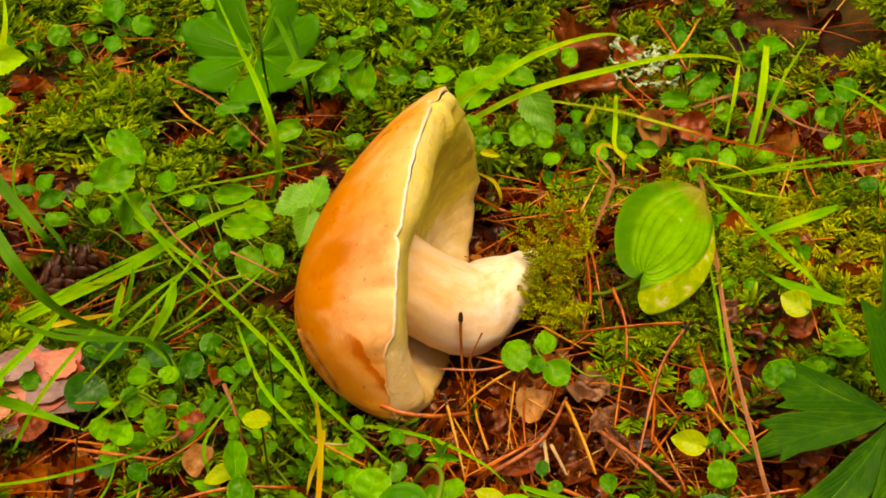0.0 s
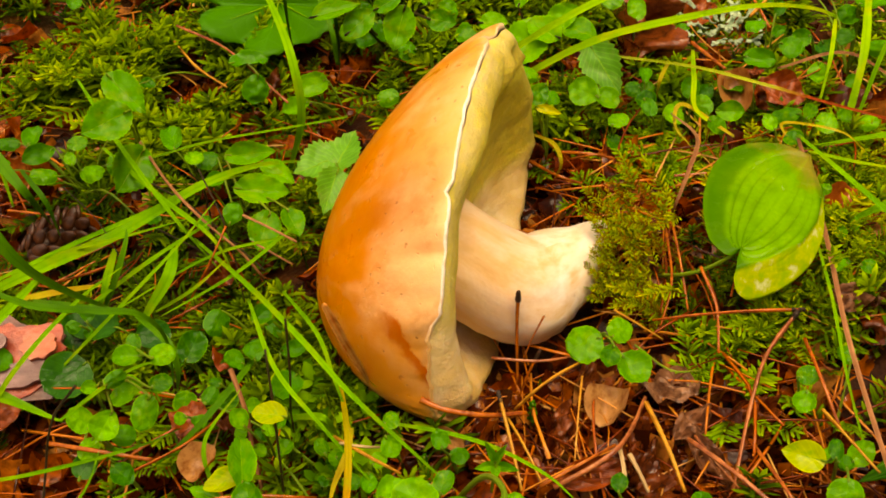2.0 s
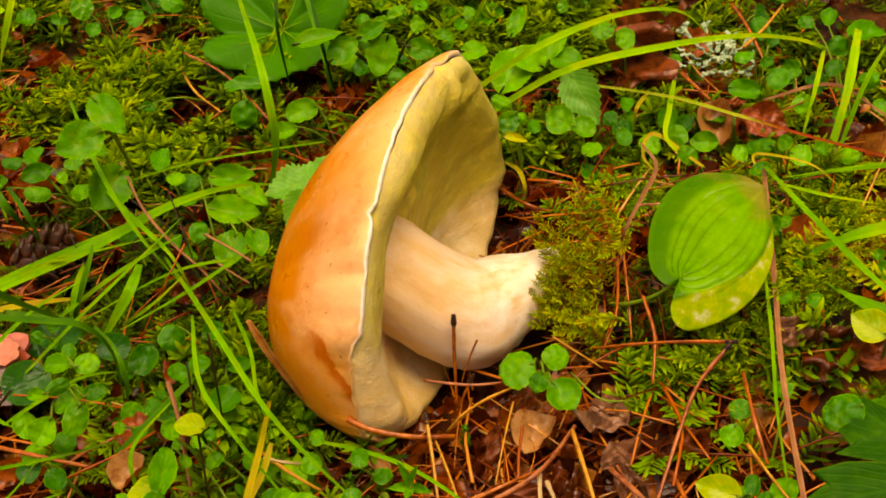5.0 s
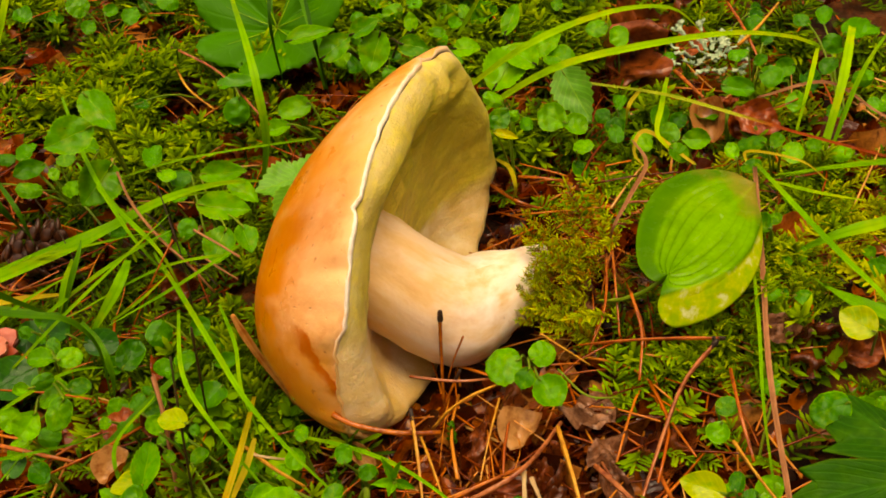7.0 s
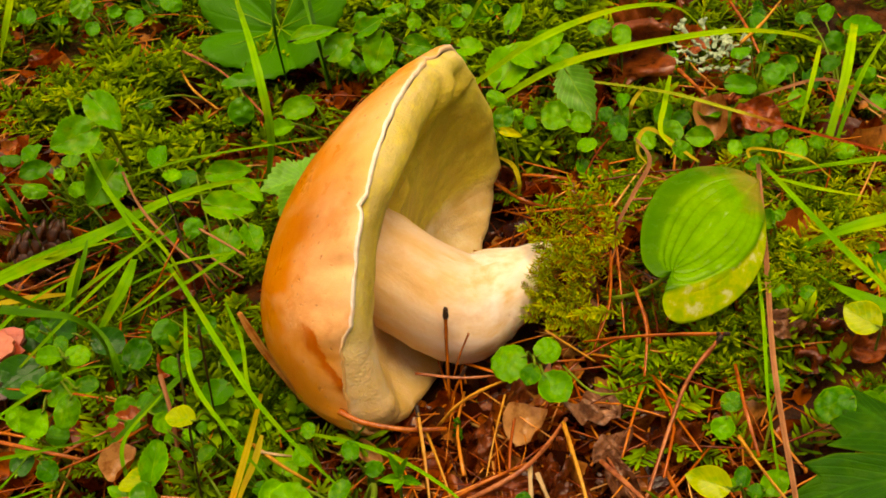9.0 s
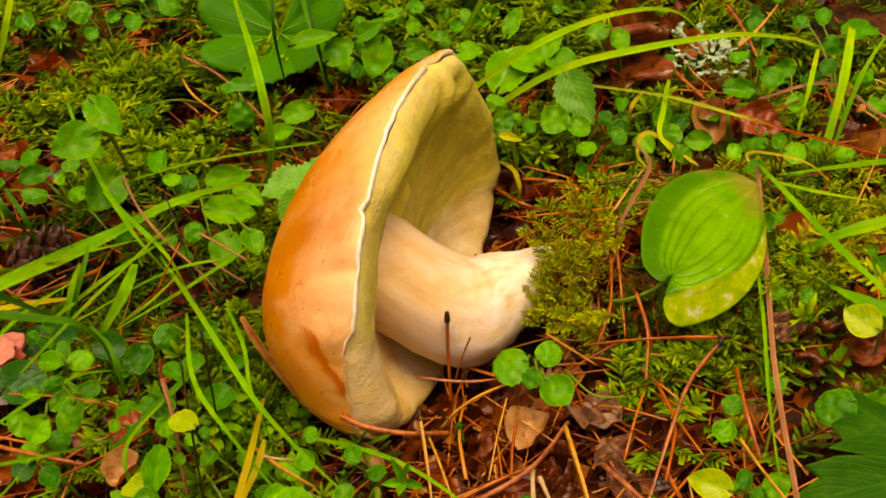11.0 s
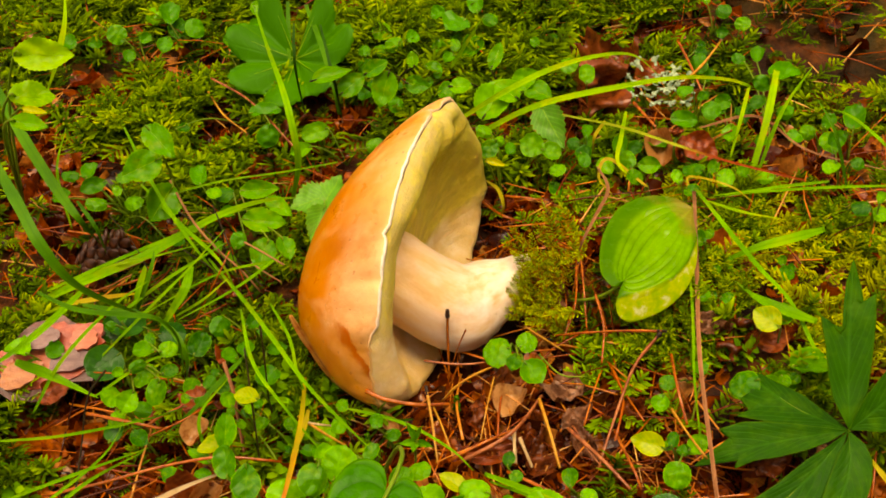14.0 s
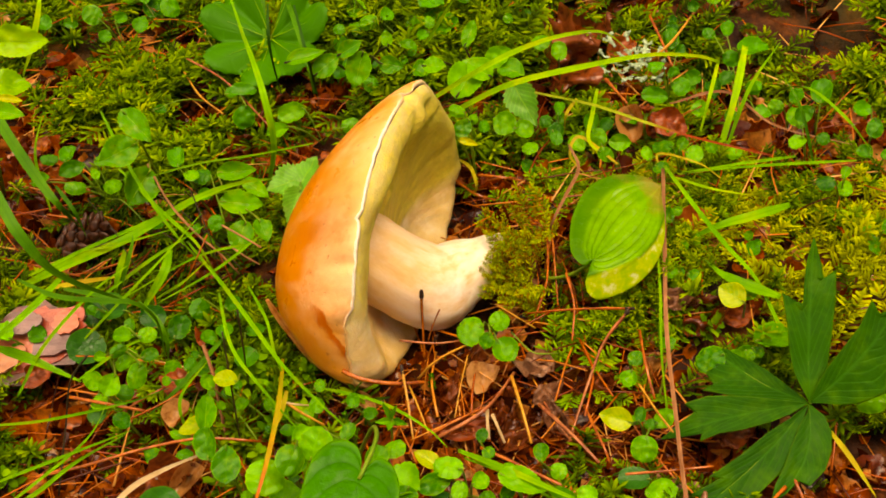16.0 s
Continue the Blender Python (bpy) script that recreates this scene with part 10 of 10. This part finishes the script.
while len(feather) + len(tufts) < 5400 and tries < 110000:
    tries += 1
    if rnd.random() < 0.88:
        y = rnd.uniform(-0.13, 0.36)
        x = rnd.uniform(-0.20 - 0.36 * (y + 0.1), 0.19 + 0.26 * (y + 0.1))
    else:
        x, y = rnd.gauss(0, 0.42), rnd.gauss(0.08, 0.45)
    if in_cap(x, y):
        continue
    lump = clump(x, y)
    if rnd.random() < hollow(x, y) * (0.6 if y > 0.10 else 1.0) or rnd.random() > 0.42 - 0.34 * (y > 0.08) + (3.4 if y > 0.06 else 2.4) * lump - 0.25 * low_moss(x, y):
        continue
    leafy_here = noise.noise(Vector((x * 11, y * 11, 9.0))) + (0.35 if (x < -0.03 and y < -0.03) else 0.0) - 0.05
    if leafy_here > 0.12 and rnd.random() < (0.40 if (x < -0.02 and y < 0.02) else 0.12):
        h = rnd.uniform(0.012, 0.022) * shaded(x, y)
        leafy.append(Matrix.LocRotScale((x, y, soil(x, y) - 0.001), Euler((rnd.gauss(0, 0.35), rnd.gauss(0, 0.35), rnd.uniform(0, 6.3))), (h, h, h)))
    elif rnd.random() < (0.40 if y > 0.07 else 0.45 if x < -0.06 else 0.15):
        h = rnd.uniform(0.013, 0.027) * (0.55 + 0.45 * shaded(x, y)) * (1.15 if y > 0.08 else 0.85)
        tufts.append(Matrix.LocRotScale((x, y, soil(x, y) - 0.002), Euler((rnd.gauss(-0.1, 0.30), rnd.gauss(0, 0.30), rnd.uniform(0, 6.3))), (h, h, h)))
    else:
        m = moss_pose(x, y, (1 - 0.40 * max(low_moss(x, y), min(1.0, 1.3 * hollow(x, y)))) * (1 + 0.75 * min(1.0, max(0.0, (y - 0.06) / 0.10))) * rnd.uniform(0.014, 0.028), rnd.uniform(0.15, 1.3), rnd.uniform(0, 6.28))
        m.translation.z += 0.010 * max(-0.5, min(1.0, lump)) * shaded(x, y)
        feather.append(m)

fronds = [frond_template(i, 9, 0.027, 0.30) for i in range(8)]
stars = [star_template(i) for i in range(5)]
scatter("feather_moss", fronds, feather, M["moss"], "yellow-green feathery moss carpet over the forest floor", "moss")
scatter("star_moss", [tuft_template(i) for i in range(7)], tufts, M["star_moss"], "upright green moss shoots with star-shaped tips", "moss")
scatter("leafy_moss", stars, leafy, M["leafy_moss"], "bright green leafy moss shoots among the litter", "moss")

# tawny moss pulled up round the foot of the stem
for i in range(80):
    t = rnd.random()
    x, y = 0.0475 + abs(rnd.gauss(0, 0.0075)) - 0.007 * t, 0.012 - 0.040 * t + rnd.gauss(0, 0.0018)
    z = 0.0215 - 0.010 * t + rnd.uniform(-0.014, 0.004)
    ln = rnd.uniform(0.009, 0.019)
    tawny.append(Matrix.LocRotScale((x, y, z), Euler((rnd.uniform(-0.5, 0.9), rnd.uniform(-0.9, 0.9), rnd.gauss(1.2, 1.0))), (ln * 0.9, ln, ln * 0.9)))
for i in range(44):
    ln, y = rnd.uniform(0.008, 0.014), rnd.uniform(-0.025, 0.004)
    tawny.append(Matrix.LocRotScale((0.0375 + 0.25 * (y + 0.011) + rnd.gauss(0, 0.0018), y, 0.0130 + 0.4 * (y + 0.011) + rnd.uniform(-0.004, 0.004)), Euler((rnd.uniform(0.3, 0.9), rnd.uniform(-0.9, 0.9), rnd.gauss(1.3, 0.6))), (ln, ln, ln)))
for i in range(60):
    x, y = rnd.gauss(0.060, 0.014), rnd.gauss(0.03, 0.018)
    if not in_cap(x, y):
        tawny.append(moss_pose(x, y, rnd.uniform(0.012, 0.018), rnd.uniform(0.1, 0.9), rnd.uniform(0, 6.28)))
scatter("tawny_moss", [frond_template(i + 20, 11, 0.021, 0.21) for i in range(6)], tawny, M["brown_moss"], "tawny moss tuft clinging to the foot of the stem", "moss")


# flat fronds creeping over the litter
creeping = []
for x0, x1, y0, y1, n in ((0.052, 0.105, -0.070, -0.022, 34), (0.030, 0.062, 0.020, 0.050, 26), (0.045, 0.115, 0.045, 0.105, 110), (-0.13, -0.055, -0.075, -0.015, 70)):
    for i in range(n):
        x, y = rnd.uniform(x0, x1), rnd.uniform(y0, y1)
        if not in_cap(x, y):
            m = moss_pose(x, y, rnd.uniform(0.010, 0.018), rnd.uniform(0.0, 0.45), rnd.uniform(0, 6.28))
            m.translation.z += rnd.uniform(0.003, 0.007)
            creeping.append(m)
scatter("creeping_moss", [frond_template(i + 40, 8, 0.034, 0.36) for i in range(5)], creeping, M["bright_moss"], "bright green feathery moss fronds creeping over wet litter", "moss")

# moss coloured as if shaded, for the dim ground at the back and left
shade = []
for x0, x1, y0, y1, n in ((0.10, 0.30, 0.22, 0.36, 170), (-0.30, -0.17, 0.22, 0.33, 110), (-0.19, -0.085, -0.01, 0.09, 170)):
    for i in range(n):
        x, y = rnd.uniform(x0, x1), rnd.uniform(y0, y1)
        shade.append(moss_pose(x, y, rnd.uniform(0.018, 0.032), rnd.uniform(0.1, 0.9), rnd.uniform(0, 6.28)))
scatter("shade_moss", fronds, shade, M["shade_moss"], "feathery moss with shade put into its dark green colour", "moss")

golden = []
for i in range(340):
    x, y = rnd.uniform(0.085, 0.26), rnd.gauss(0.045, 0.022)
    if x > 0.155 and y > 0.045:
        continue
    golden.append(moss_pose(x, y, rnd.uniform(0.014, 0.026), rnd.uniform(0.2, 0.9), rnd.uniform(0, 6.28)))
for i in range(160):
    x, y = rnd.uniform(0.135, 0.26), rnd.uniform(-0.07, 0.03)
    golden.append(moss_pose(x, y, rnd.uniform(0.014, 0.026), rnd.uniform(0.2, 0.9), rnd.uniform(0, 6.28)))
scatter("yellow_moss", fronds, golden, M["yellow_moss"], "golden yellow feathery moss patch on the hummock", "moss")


def needle_template(seed):
    rnd2 = random.Random(seed)
    b = tube_bm([(0, 0, 0), (rnd2.uniform(-0.06, 0.06), 0.5, 0.04), (rnd2.uniform(-0.1, 0.1), 1, 0)], 0.012, 0.008, 4, 5)
    bmesh.ops.triangulate(b, faces=b.faces)
    b.verts.index_update()
    v = np.array([tuple(q.co) for q in b.verts])
    f = np.array([[q.index for q in p.verts] for p in b.faces])
    b.free()
    return v, f, np.full(len(v), 0.5)


def flake_template(seed):
    """A curled scrap of dead leaf, one unit across."""
    rnd2 = random.Random(seed)
    v, f = [], []
    for i in range(5):
        for j in range(5):
            x, y = i / 4 - 0.5, j / 4 - 0.5
            k2 = 1 - 0.35 * (abs(x) * abs(y) * 4) + rnd2.uniform(-0.14, 0.14)
            v.append((x * k2, y * k2 * (0.55 + 0.25 * (seed % 3)), 1.1 * x * x * (1 if seed % 2 else -0.6) + rnd2.uniform(-0.05, 0.05) + 0.5 * x * y + 0.25 * abs(y)))
    for i in range(4):
        for j in range(4):
            a = i * 5 + j
            f += [(a, a + 5, a + 6), (a, a + 6, a + 1)]
    return np.array(v), np.array(f), np.full(len(v), 0.5)


scraps = []
while len(scraps) < 5200:
    x, y = rnd.uniform(-0.3, 0.3), rnd.uniform(-0.21, 0.36)
    if in_cap(x, y) or rnd.random() > (0.12 + hollow(x, y)) * (0.75 if y > 0.075 else 1.0) * (1.0 - 0.9 * min(1.0, pit(x, y))) * (0.3 if x < -0.08 and -0.02 < y < 0.10 else 1.0):
        continue
    s2 = rnd.uniform(0.003, 0.008) + (0.009 * rnd.random() ** 2) * (1.5 if y > 0.06 else 1.0) + 0.011 * rnd.random() ** 3 * min(1.0, hollow(x, y))
    scraps.append(Matrix.LocRotScale((x, y, soil(x, y) + rnd.uniform(0.0, 0.009 if y > 0.06 else 0.005)), Euler((rnd.gauss(0, 0.6), rnd.gauss(0, 0.6), rnd.uniform(0, 6.28))), (s2, s2, s2)))
k = Mat("leaf_scraps", 0.16, 0.6)
c = k.ramp(k.island(), [(0.0, (0.016, 0.004, 0.001)), (0.30, (0.14, 0.019, 0.0015)), (0.55, (0.38, 0.064, 0.003)), (0.80, (0.58, 0.145, 0.010)), (1.0, (0.64, 0.28, 0.06))])
k.color(k.mix(k.ramp(k.noise(300, 4), [(0.4, (0, 0, 0)), (0.7, (0.8, 0.8, 0.8))]), c, (0.04, 0.010, 0.003))).bump(k.noise(350, 3), 0.5, 0.001)
k.glow_through(0.35, (1.0, 0.6, 0.2))
M["leaf_scraps"] = k.m
scatter("leaf_litter", [flake_template(i) for i in range(9)], scraps, M["leaf_scraps"], "wet brown scraps of dead leaves on the soil", "leaf litter")

litter = []
while len(litter) < 2500:
    x, y = rnd.uniform(-0.3, 0.3), rnd.uniform(-0.21, 0.36)
    if in_cap(x, y) or (y > 0.09 and x > 0.0 and rnd.random() < 0.2):
        continue
    if rnd.random() > 0.05 + 0.07 * (y > 0.04) + 0.36 * hollow(x, y) * (0.25 + 0.75 * strewn(x, y)) + 0.10 * strewn(x, y) + 0.12 * noise.noise(Vector((x * 13, y * 13, 2.0))):
        continue
    ln = rnd.uniform(0.018, 0.042)
    litter.append(Matrix.LocRotScale((x, y, soil(x, y) + rnd.uniform(0.001, 0.014)), Euler((rnd.gauss(0, 0.14), 0, rnd.uniform(0, 6.28))), (ln * rnd.uniform(0.7, 1.5), ln, ln)))
needles = [needle_template(i) for i in range(5)]
k = Mat("needle_litter", 0.22, 0.5)
k.color(k.ramp(k.island(), [(0.0, (0.05, 0.010, 0.002)), (0.30, (0.22, 0.034, 0.003)), (0.65, (0.48, 0.105, 0.007)), (0.88, (0.60, 0.20, 0.02)), (1.0, (0.72, 0.38, 0.10))]))
M["needle_litter"] = k.m
scatter("needle_litter", needles, litter, M["needle_litter"], "red-brown fallen pine needles strewn over the ground", "pine needles")
